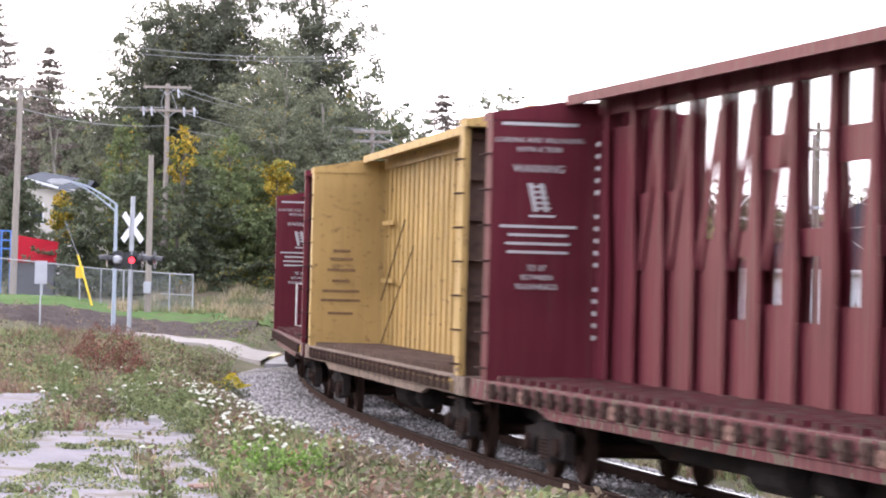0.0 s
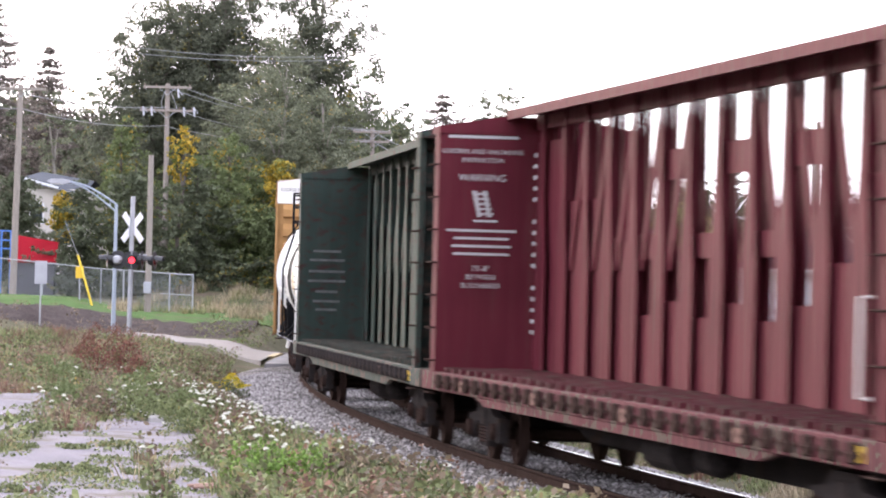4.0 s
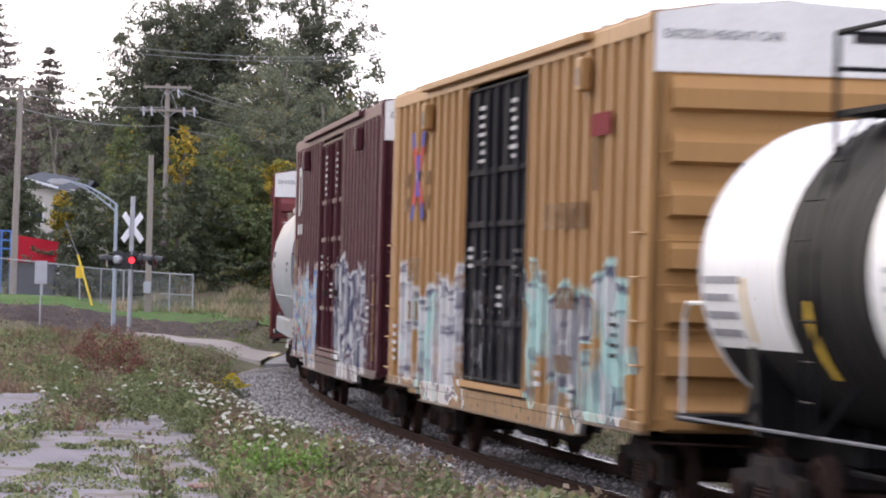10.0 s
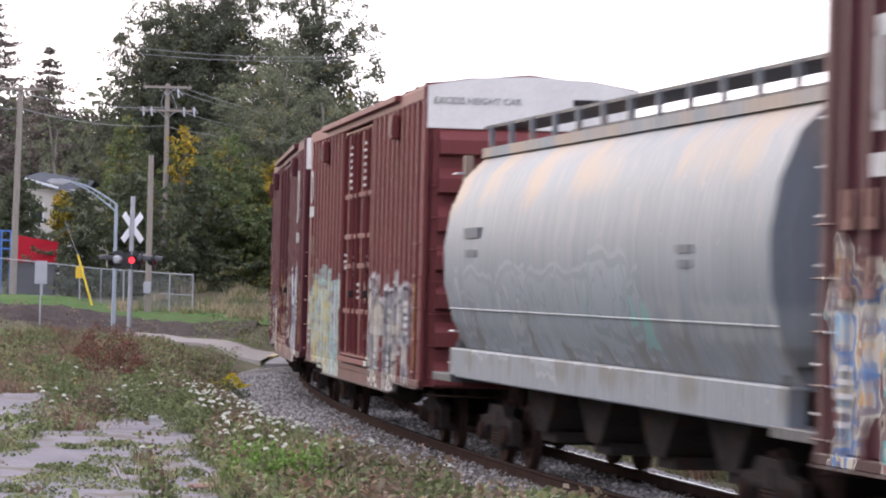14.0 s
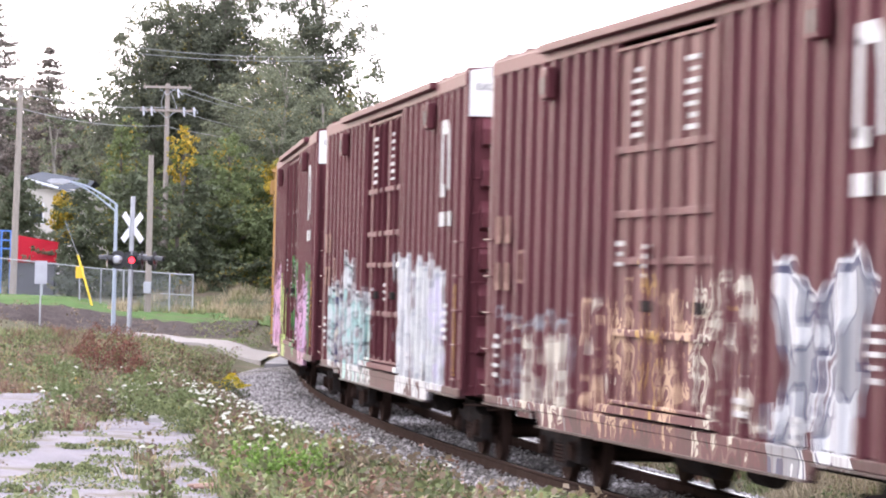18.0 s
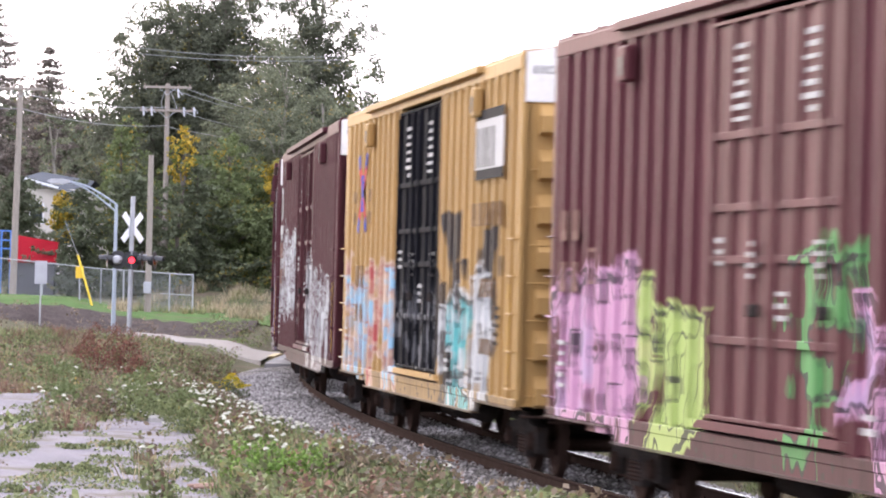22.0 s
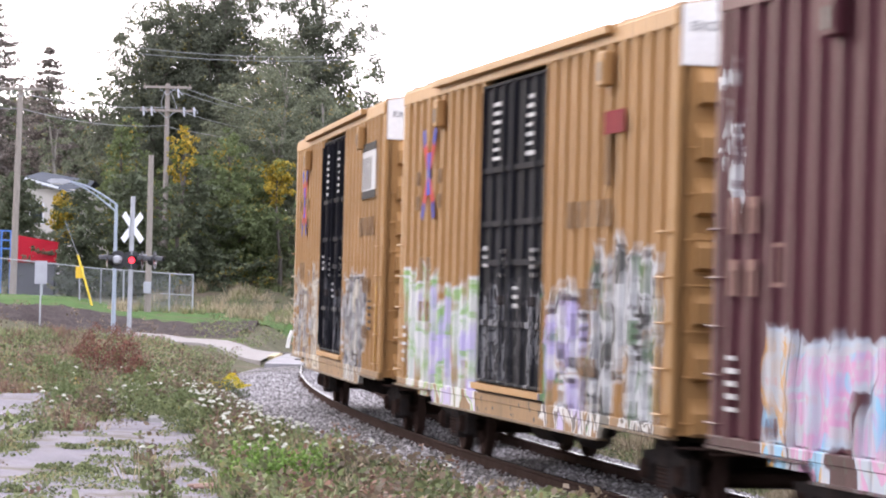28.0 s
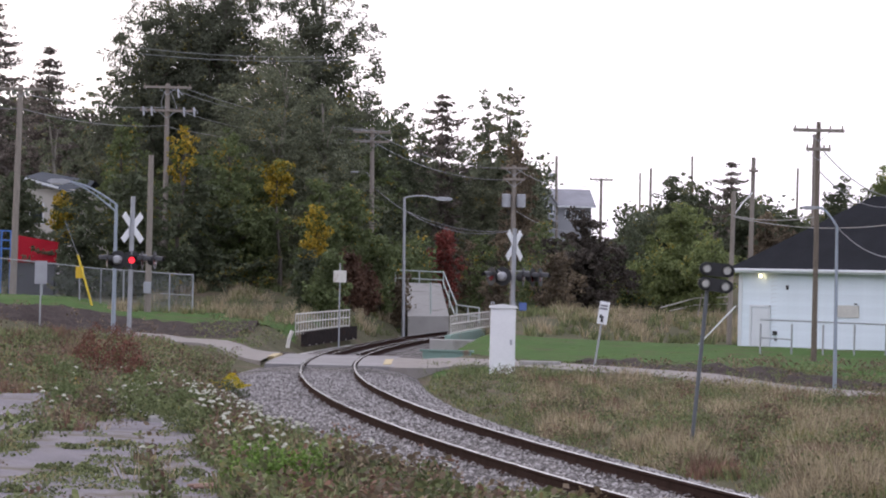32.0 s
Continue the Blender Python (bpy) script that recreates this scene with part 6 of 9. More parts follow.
BLUE_STEEL = mat("pale_blue_grey_steel", (0.30, 0.345, 0.39), 0.7, 0.1, 0.12, 3, 30, 0.05)
street_lamp((-11.94, 138.00, 0.53), (-11.94, 138.00, 5.17), (-13.77, 138.00, 5.95), "pale blue-grey street lamp with a curved truss arm", BLUE_STEEL, 0.0, True)
street_lamp((-1.80, 182.00, 1.48), (-1.91, 182.00, 6.91), (-0.30, 182.00, 6.90), "grey street lamp with a short bent arm", STEEL, 0.12)
street_lamp((11.05, 106.00, -0.23), (11.01, 106.00, 4.26), (10.39, 106.00, 4.78), "slender blue-grey street lamp beside the path", BLUE_STEEL, 0.05, r=0.06, head_scale=0.55)


# railway crossing signals
RED_GLASS = mat("dark_red_lens", (0.16, 0.01, 0.012), 0.15, 0, 0.1, 3, 20, 0)
RED_LIT = lamp_glow("lit_red_lens", (1.0, 0.03, 0.05), 2.0)
DISC = M().lathe([(-0.02, 0.0), (-0.02, 0.30), (0.0, 0.30), (0.0, 0.0)], 'y', (0, 0, 0), 20).mesh("lamp_backing", BLACK)
HOUSING = M().lathe([(0.0, 0.15), (0.14, 0.15), (0.2, 0.10), (0.21, 0.0)], 'y', (0, 0, 0), 14).mesh("lamp_housing", BLACK, True)
HOUSING_SILVER = M().lathe([(0.0, 0.15), (0.14, 0.15), (0.2, 0.10), (0.21, 0.0)], 'y', (0, 0, 0), 14).mesh("lamp_housing", STEEL, True)
hood = M()
for i in range(9):
    a = math.pi * (0.05 + 0.9 * i / 8)
    hood.v += [(0.17 * math.cos(a), -0.02, 0.17 * math.sin(a)), (0.17 * math.cos(a), -0.30, 0.17 * math.sin(a) - 0.03)]
hood.f = [(2 * i, 2 * i + 1, 2 * i + 3, 2 * i + 2) for i in range(8)]
hood.k = [0] * 8
HOOD = hood.mesh("lamp_hood", BLACK)
LENS = M().lathe([(-0.03, 0.0), (-0.03, 0.14), (-0.02, 0.15), (-0.01, 0.0)], 'y', (0, 0, 0), 16)
LENS_DARK = LENS.mesh("lens", RED_GLASS)
LENS_LIT = M().lathe([(-0.035, 0.0), (-0.035, 0.085), (-0.02, 0.10), (-0.01, 0.0)], 'y', (0, 0, 0), 16).mesh("lens", RED_LIT)


def crossing_signal(base, top, buck_z, lamp_z, turn, heads, label, bell=True):
    b, t = foot(base), Vector(top)
    cs = thing("crossing_signal", label, "crossing signal", Matrix.Translation(b))
    ax = t - b
    def up(z):
        return ax * ((z - b.z) / ax.z)
    part("mast", M().tube([(0, 0, 0), ax], 0.075, 12), STEEL, cs, smooth=True)
    part("mast_base", M().lathe([(0, 0.28), (0.25, 0.24), (0.3, 0.12), (0.5, 0.09)], 'z', (0, 0, 0), 12), STEEL, cs)
    if bell:
        part("bell", M().lathe([(-0.05, 0.12), (0.0, 0.13), (0.30, 0.11), (0.38, 0.05), (0.40, 0.0)], 'z', (0, 0, 0), 12), STEEL, cs, at=Matrix.Translation(up(t.z - 0.3)))
    bk = Matrix.Translation(up(buck_z) + Vector((0, 0.1, 0))) @ pose(0, 0, 0, 0, 0, turn)
    for a in (45, -45):
        part("crossbuck_blade", M().box(-0.61, 0.61, -0.012, 0.012, -0.115, 0.115, c=0.01), WHITE, cs, "white crossbuck blade", bk @ pose(0, -0.02 if a > 0 else 0.012, 0, 0, a, 0))
    part("crossarm", M().tube([(-0.85, 0, 0.0), (0.85, 0, 0.0)], 0.03, 8).tube([(-0.5, 0, 0.18), (0.5, 0, 0.18)], 0.02, 6), STEEL, cs, at=Matrix.Translation(up(lamp_z)))
    for dx, ry, lit in heads:
        m = Matrix.Translation(up(lamp_z) + Vector((dx, -0.05, 0))) @ pose(0, 0, 0, 0, 0, ry)
        d = part("lamp", DISC, None, cs, "black round crossing lamp", m)
        part("lamp_housing", HOUSING_SILVER if lit == 2 else HOUSING, None, d)
        part("lamp_hood", HOOD, None, d)
        part("lens", LENS_LIT if lit == 1 else LENS_DARK, None, d, "lit red lens" if lit == 1 else "dark red lens")
    return cs


crossing_signal((-10.05, 122.00, 0.82), (-10.02, 122.00, 5.05), (-10.12, 122.00, 4.04)[2], (-10.11, 122.00, 2.99)[2], 50,
                [(-0.75, -80, 0), (-0.42, 170, 2), (0.02, 8, 1), (0.35, 85, 0), (0.75, 80, 0)],
                "railway crossing signal with white crossbuck and lit red lamp", bell=False)
crossing_signal((2.26, 121.00, -0.13), (2.28, 121.00, 4.30), (2.36, 121.00, 3.76)[2], (2.26, 121.00, 2.76)[2], 58,
                [(-0.7, -60, 0), (-0.35, 160, 2), (0.3, 80, 0), (0.6, 70, 0), (0.85, 75, 0)],
                "railway crossing signal with crossbuck turned away", bell=False)
fx_ = crossing_signal((13.01, 230.00, 0.93), (12.96, 230.00, 3.09), (12.97, 230.00, 2.57)[2], (12.99, 230.00, 1.85)[2], 0, [], "small far crossbuck post in tall grass", bell=False)

# signal with four round lamps on a leaning post
sb, st_ = foot((4.26, 64.00, -0.55)), Vector((4.49, 64.00, 2.30))
sg = thing("track_signal", "leaning post with two dark heads of paired pale lamps", "track signal", Matrix.Translation(sb))
GREYPOST = mat("dull_grey_post_paint", (0.14, 0.15, 0.16), 0.6, 0.2, 0.25, 3, 30, 0.1)
part("post", M().tube([(0, 0, 0), st_ - sb], 0.036, 10), GREYPOST, sg, smooth=True)
part("stay", M().tube([Vector((4.40, 64.00, 2.10)) - sb, Vector((4.33, 64.00, 1.72)) - sb], 0.012, 6), WOOD_POLE, sg)
PALE_LENS = mat("pale_lens_glass", (0.45, 0.45, 0.42), 0.2, 0, 0.08, 3, 20, 0)
for (cxp, tilt) in (((4.63, 64.00, 2.51), 5), ((4.61, 64.00, 2.25), 8)):
    hm = Matrix.Translation(Vector(cxp) - sb + Vector((0, -0.12, 0))) @ pose(0, 0, 0, 0, tilt, 0)
    o = M()
    pts = []
    for i in range(24):
        a = 2 * math.pi * i / 24
        pts.append((math.copysign(0.17, math.cos(a)) + 0.13 * math.cos(a), 0.115 * math.sin(a)))
    o.prism(pts, 'y', -0.02, 0.03)
    hd = part("signal_head", o, BLACK, sg, "black oval signal head", hm)
    for dx in (-0.17, 0.17):
        part("lamp_lens", M().lathe([(-0.04, 0.0), (-0.04, 0.06), (-0.02, 0.078), (0.0, 0.08)], 'y', (dx, -0.005, 0), 18), PALE_LENS, hd, "pale round lens")
        part("lamp_rim", M().lathe([(-0.06, 0.082), (-0.06, 0.092), (0.0, 0.095), (0.0, 0.08)], 'y', (dx, -0.01, 0), 18, cap=False), BLACK, hd)
        part("lamp_can", M().lathe([(0.02, 0.09), (0.16, 0.085), (0.2, 0.05), (0.2, 0)], 'y', (dx, 0, 0), 14), BLACK, hd)


def sign(base, top, w, h, face, label, post_r=0.03, back=None, drop=0.0):
    b, t = foot(base), Vector(top)
    si = thing("sign", label, "sign", Matrix.Translation(b))
    part("post", M().tube([(0, 0, 0), t - b], post_r, 8), STEEL, si)
    d = (t - b).normalized()
    lean = math.degrees(math.atan2(d.x, d.z))
    part("plate", M().box(-w / 2, w / 2, -0.012, 0.0, -h, 0, c=0.004), face, si, "", Matrix.Translation(t - b + Vector((0, -post_r - 0.005, 0)) - d * drop) @ pose(0, 0, 0, 0, lean, 0))
    return si


sign((-14.83, 140.00, 0.70), (-14.83, 140.00, 3.06), 0.46, 0.85, STEEL, "bare grey back of a road sign on a post")
sign((-4.08, 152.00, 1.13), (-4.11, 152.00, 3.38), 0.52, 0.48, DULL_WHITE, "small plain white sign on a post", drop=0.3)
s3 = sign((4.56, 113.00, -0.06), (4.88, 113.00, 2.02), 0.30, 0.68, WHITE, "leaning white road sign with a black arrow")
s3m = Matrix.Translation(Vector((4.86, 113.00, 1.97)) - s3.matrix_basis.translation + Vector((0, -0.06, 0))) @ pose(0, 0, 0, 0, 9, 0)
part("arrow", M().prism([(-0.06, -0.34), (0.07, -0.42), (0.02, -0.44), (0.06, -0.58), (-0.03, -0.56), (-0.03, -0.46), (-0.10, -0.44)], 'y', -0.006, 0.0), BLACK, s3, "black arrow", s3m)
part("lettering", M().box(-0.11, 0.11, -0.005, 0, -0.10, -0.05).box(-0.11, 0.11, -0.005, 0, -0.19, -0.14), LETTER_G, s3, "small printed writing", s3m)

# yellow guard of a guy wire, and its small sign
gb = foot((-14.76, 160.00, 1.72))
gy = thing("guy_wire", "guy wire with a yellow plastic guard", "guy wire", Matrix.Translation(gb))
part("guard", M().tube([(0, 0, 0.15), Vector((-15.41, 160.00, 3.52)) - gb], 0.045, 8), mat("bright_yellow_plastic", (0.72, 0.52, 0.04), 0.5, 0, 0.1), gy, "yellow guard tube")
part("cable", M().tube([Vector((-15.41, 160.00, 3.52)) - gb, Vector((-16.00, 160.00, 4.98)) - gb], 0.015, 5), WIRE, gy)
sign((-15.58, 163.00, 1.77), (-15.61, 163.00, 3.06), 0.34, 0.5, YELLOW, "small amber sign on the fence")

# white signal cabinet
cb_ = foot((1.73, 106.00, -0.12))
cabn = thing("signal_cabinet", "tall white metal signal cabinet on the grass", "signal cabinet", Matrix.Translation(cb_))
CABW = mat("white_cabinet_enamel", (0.82, 0.82, 0.83), 0.45, 0, 0.06, 2, 25, 0.03, stain=(0.55, 0.52, 0.48), amount=0.12)
part("body", M().box(-0.35, 0.35, -0.33, 0.33, 0.10, 2.02, c=0.02), CABW, cabn)
part("roof", M().prism([(-0.40, 2.02), (0.40, 2.02), (0.38, 2.09), (0.0, 2.14), (-0.38, 2.09)], 'y', -0.38, 0.38), CABW, cabn)
part("door", M().box(-0.31, 0.31, -0.345, -0.33, 0.2, 1.95, c=0.005), CABW, cabn, "white cabinet door")
part("door_handle", M().box(0.2, 0.26, -0.37, -0.345, 1.0, 1.15), STEEL, cabn)
part("plinth", M().box(-0.38, 0.38, -0.36, 0.36, -0.2, 0.12, c=0.02), CONCRETE, cabn)
for x in (-0.3, 0.3):
    part("lifting_lug", M().tube([(x - 0.04, 0, 2.08), (x - 0.04, 0, 2.18), (x + 0.04, 0, 2.18), (x + 0.04, 0, 2.08)], 0.018, 6), STEEL, cabn)
jb = solid("junction_box", M().box(-0.12, 0.12, -0.1, 0.1, -0.13, 0.13, c=0.02), mat("blue_box_paint", (0.08, 0.13, 0.32), 0.5), "small blue box on the crossing mast", "junction box", Vector((2.59, 120.80, 1.81)))

kerb_b = solid("concrete_block", M().box(-0.62, 0.62, -0.3, 0.3, -0.15, 0.24, c=0.03), CONCRETE, "low pale concrete block on the lawn", "concrete block", pose(*(3.01, 114.00, 0.04)[:2], ground_z(*(3.01, 114.00, 0.04)[:2]), 0, 0, -4))

# tactile plates beside the rails
TACTILE = mat("worn_yellow_plate", (0.40, 0.32, 0.17), 0.7, 0, 0.25, 4, 40, 0.1)
for o, s0, s1 in ((2.15, -7.6, -2.4), (-1.72, -2.0, 6.0)):
    p = on_track((s0 + s1) / 2, o)
    solid("tactile_plate", M().box(-0.12, 0.12, (s0 - s1) / 2, (s1 - s0) / 2, -0.2, 0.004), TACTILE, "yellow tactile plate set in the crossing", "tactile plate", pose(p.x, p.y, p.z, 0.26, 0, math.degrees((s0 + s1) / 2 / RAD)))

# ---- bridge behind the crossing ----
bridge = thing("bridge", "short steel railway bridge with pale railings", "bridge", kind="structure")
PALE_RAIL = mat("pale_railing_paint", (0.50, 0.48, 0.44), 0.6, 0.1, 0.15, 3, 30, 0.1)
GREEN_STEEL = mat("faded_green_steel", (0.20, 0.30, 0.26), 0.6, 0.1, 0.2, 2, 20, 0.1, stain=(0.25, 0.2, 0.15), amount=0.25)
for o, r0, g0 in ((2.75, -23.3, -27.0), (-2.75, -30.0, -28.5)):
    for lev in (0.5, 0.84, 1.17):
        pts = [on_track(r0 - 1.1 * i, o) + Vector((0, 0, lev)) for i in range(20)]
        part("handrail", M().tube(pts, 0.03, 6), PALE_RAIL, bridge)
    for i in range(20):
        p = on_track(r0 - 1.1 * i, o)
        part("rail_post", M().box(-0.022, 0.022, -0.022, 0.022, 0.38, 1.17), PALE_RAIL, bridge, at=(p.x, p.y, p.z))
    g = M()
    for i in range(13):
        for dz in (-0.12, 0.44):
            for oo in (o - 0.12, o + 0.12):
                p = on_track(g0 - 1.6 * i, oo)
                g.v.append((p.x, p.y, p.z + dz))
    for i in range(12):
        a = i * 4
        g.f += [(a, a + 4, a + 6, a + 2), (a + 1, a + 3, a + 7, a + 5), (a + 2, a + 6, a + 7, a + 3), (a, a + 1, a + 5, a + 4)]
    g.f += [(0, 2, 3, 1), (48, 49, 51, 50)]
    g.k = [0] * len(g.f)
    part("girder", g, DARK_STEEL if o > 0 else GREEN_STEEL, bridge, "dark steel girder" if o > 0 else "faded green girder")
for i in range(7):
    p = on_track(-28.0 - 2.8 * i, 2.95)
    part("girder_bracket", M().prism([(0.3, -0.1), (0.36, -0.1), (0.04, 0.42), (-0.02, 0.42)], 'y', -0.03, 0.03), PALE_RAIL, bridge, at=(p.x, p.y, p.z))
for sx, o in ((-27.6, -3.0), (-24.6, 3.0)):
    p = on_track(sx, o)
    part("abutment", M().box(-0.9, 0.9, -0.5, 0.5, -2.2, 0.3 if o < 0 else -0.4, c=0.03), CONCRETE, bridge, "concrete abutment", (p.x, p.y, p.z))
p = on_track(-12.5, -3.0)
part("wing_panel", M().box(-0.75, 0.95, -0.06, 0.06, -0.75, 0.12, c=0.01).box(-0.85, 1.05, -0.1, 0.1, 0.10, 0.17), GREEN_STEEL, bridge, "faded green panel", (p.x + 0.3, p.y, p.z))
dk_ = M()
for i in range(13):
    for oo in (-2.7, 2.7):
        q_ = on_track(-20.5 - 2.0 * i, oo)
        dk_.v.append((q_.x, q_.y, q_.z - 0.34))
dk_.f = [(2 * i, 2 * i + 1, 2 * i + 3, 2 * i + 2) for i in range(12)]
dk_.k = [0] * 12
part("deck", dk_, CONCRETE, bridge)
wb = Vector((-5.57, 138.00, 0.10))
solid("marker_stump", M().tube([(0, 0, 0), (0.05, 0, 0.35), (0.16, 0, 0.62)], 0.07, 8), DULL_WHITE, "short white marker stump by the bridge", "marker", Matrix.Translation(wb))

# ---- ramp with handrails ----
ramp = thing("ramp", "pale concrete ramp with pale green handrails", "ramp", kind="structure")
r0, r1, r2, r3 = Vector((-1.62, 184.00, 1.21)), Vector((0.38, 184.00, 1.26)), Vector((-0.07, 196.00, 2.91)), Vector((-1.94, 196.00, 2.92))
rm = M().add([r0, r1, r2, r3] + [p - Vector((0, 0, 1.5)) for p in (r0, r1, r2, r3)], [(0, 1, 2, 3), (0, 4, 5, 1), (1, 5, 6, 2), (2, 6, 7, 3), (3, 7, 4, 0)])
part("slab", rm, CONCRETE, ramp)
RAILG = mat("pale_green_rail_paint", (0.42, 0.47, 0.44), 0.55, 0.2, 0.1, 3, 30, 0.05)
for a, b_ in (((-2.43, 196.00, 3.55), (0.06, 196.00, 3.50)), ((0.06, 196.00, 3.50), (0.73, 184.00, 1.82)), ((0.73, 184.00, 1.82), (1.75, 176.00, 1.71)), ((-2.42, 196.00, 3.14), (0.01, 196.00, 3.09)), ((0.01, 196.00, 3.09), (0.63, 184.00, 1.38)), ((0.63, 184.00, 1.38), (1.68, 176.00, 1.32))):
    part("handrail", M().tube([a, b_], 0.035, 6), RAILG, ramp)
for tp, bt in (((-2.43, 196.00, 3.55), (-2.41, 196.00, 2.76)), ((-1.20, 196.00, 3.52), (-1.18, 196.00, 2.76)), ((0.06, 196.00, 3.50), (0.08, 196.00, 2.62)), ((0.36, 190.00, 2.60), (0.39, 190.00, 1.67)), ((0.73, 184.00, 1.82), (0.75, 184.00, 1.05)), ((1.25, 180.00, 1.75), (1.27, 180.00, 1.03)), ((1.75, 176.00, 1.71), (1.77, 176.00, 1.00)), ((-0.56, 184.00, 2.88), (-0.52, 184.00, 1.35))):
    part("rail_post", M().tube([tp, bt], 0.04 if tp[1] != 184 else 0.045, 6), RAILG, ramp)
rp2 = thing("handrail", "far pale handrail along a grassy path", "handrail", kind="structure")
for a, b_ in (((11.82, 205.00, 1.94), (13.70, 205.00, 2.51)), ((13.70, 205.00, 2.51), (15.53, 205.00, 2.62)), ((12.19, 205.00, 1.74), (13.71, 205.00, 2.14)), ((13.71, 205.00, 2.14), (15.54, 205.00, 2.25))):
    part("rail_bar", M().tube([a, b_], 0.035, 6), PALE_RAIL, rp2)

# ---- buildings ----
SIDING = mat("white_clapboard_paint", (0.80, 0.87, 0.92), 0.55, 0, 0.07, 1.0, 25, 0.05, stain=(0.52, 0.52, 0.5), amount=0.15, each=0.03)
SHINGLE = mat("dark_asphalt_shingle", (0.020, 0.021, 0.025), 0.9, 0, 0.3, 1.0, 25, 0.3)
TRIM = mat("white_trim_board", (0.72, 0.74, 0.76), 0.55, 0, 0.06, 2, 20, 0.03)
wl0, wl1 = Vector((11.64, 148.00, 0.48)), Vector((19.49, 142.00, 0.42))
bz = min(ground_z(wl0.x, wl0.y), 0.45)
eave_z = (11.59, 148.00, 3.55)[2]
ang = math.degrees(math.atan2(wl1.y - wl0.y, wl1.x - wl0.x))
Lb = (wl1 - wl0).length
bd = thing("building", "white clapboard building with a dark hipped roof", "building", pose(wl0.x, wl0.y, 0, 0, 0, ang))
part("wall", M().box(0, Lb, 0, 0.2, bz - 0.4, eave_z), SIDING, bd)
part("wall", M().box(0, 0.2, 0.2, 7.0, bz - 0.4, eave_z), SIDING, bd)
part("wall", M().box(Lb - 0.2, Lb, 0.2, 7.0, bz - 0.4, eave_z), SIDING, bd)
part("wall", M().box(0.2, Lb - 0.2, 6.8, 7.0, bz - 0.4, eave_z), SIDING, bd)
nb = int((eave_z - bz - 0.12) / 0.16)
board = M().prism([(0, 0), (-0.012, 0), (-0.004, 0.158), (0, 0.158)], 'x', 0.12, Lb).mesh("clapboard", SIDING)
for i in range(nb):
    part("clapboard", board, None, bd, at=(0, 0, bz + 0.05 + i * 0.16))
part("corner_board", M().box(-0.03, 0.13, -0.05, 0.0, bz - 0.1, eave_z), TRIM, bd)
rz = (15.65, 148.00, 6.48)[2]
rx0 = (15.65, 148.00, 6.48)[0] - wl0.x
roof = M()
roof.add([(-0.35, -0.4, eave_z - 0.05), (Lb + 0.3, -0.4, eave_z - 0.05), (Lb + 0.3, 7.4, eave_z - 0.05), (-0.35, 7.4, eave_z - 0.05), (rx0, 3.2, rz), (Lb - 2, 3.2, rz), (Lb - 2, 3.9, rz), (rx0, 3.9, rz)],
         [(0, 1, 5, 4), (1, 2, 6, 5), (2, 3, 7, 6), (3, 0, 4, 7), (4, 5, 6, 7), (3, 2, 1, 0)])
part("roof", roof, SHINGLE, bd, "dark shingled hip roof")
part("fascia", M().box(-0.35, Lb + 0.3, -0.43, -0.39, eave_z - 0.20, eave_z - 0.03), TRIM, bd, "white fascia board")
part("gutter", M().box(-0.35, Lb + 0.3, -0.51, -0.44, eave_z - 0.14, eave_z - 0.04, c=0.015), TRIM, bd)
part("roof_vent", M().lathe([(0, 0.14), (0.35, 0.14), (0.36, 0.22), (0.5, 0.2), (0.55, 0.0)], 'z', (rx0 + 0.75, 3.4, rz - 0.05), 12), STEEL, bd, "grey roof vent")
dz0 = bz
part("door", M().box(0.62, 1.36, -0.06, -0.03, dz0 + 0.05, dz0 + 1.55, c=0.006), TRIM, bd, "white plank door")
part("door_frame", M().box(0.52, 0.60, -0.075, -0.03, dz0, dz0 + 1.65).box(1.38, 1.46, -0.075, -0.03, dz0, dz0 + 1.65).box(0.52, 1.46, -0.075, -0.03, dz0 + 1.57, dz0 + 1.66), TRIM, bd)
wlm = part("wall_lamp", M().lathe([(-0.05, 0.03), (0.0, 0.06), (0.05, 0.06), (0.07, 0.02)], 'z', (1.05, -0.18, eave_z - 0.32), 12), lamp_glow("warm_lit_lamp", (1.0, 0.82, 0.5), 9.0), bd, "lit warm wall lamp")
part("wall_sign", M().box(4.35, 5.45, -0.05, -0.03, bz + 1.25, bz + 1.72, c=0.005), DULL_WHITE, bd, "faded plain board")
for x, z, w, h in ((2.2, bz + 2.28, 0.1, 0.16), (1.68, bz + 0.5, 0.2, 0.16), (1.72, bz + 0.28, 0.1, 0.06), (5.3, bz + 1.75, 0.12, 0.05)):
    part("wall_vent", M().box(x - w / 2, x + w / 2, -0.06, -0.03, z, z + h), BLACK, bd, "small dark opening")
# conduit that leans against the corner
part("conduit", M().tube([Vector((12.13, 147.00, 2.06)) - wl0 + Vector((0, 0, wl0.z)), Vector((10.85, 146.00, 0.29)) - wl0 + Vector((0, 0, wl0.z))], 0.03, 6), WHITE, bd, "pale leaning pipe")
fl = thing("railing", "low pipe railing before the white building", "railing")
for i in range(5):
    p = Vector(((11.64, 138.00, 0.45)[0] + i * 1.12, 138.0 - 0.2 * i, 0))
    p.z = ground_z(p.x, p.y)
    part("post", M().tube([(p.x, p.y, p.z - 0.1), (p.x, p.y, p.z + 1.12)], 0.035, 6), STEEL, fl)
p0, p1 = (11.61, 138.00, 1.56), (16.25, 137.20, 1.49)
part("rail_bar", M().tube([p0, p1], 0.03, 6), STEEL, fl)
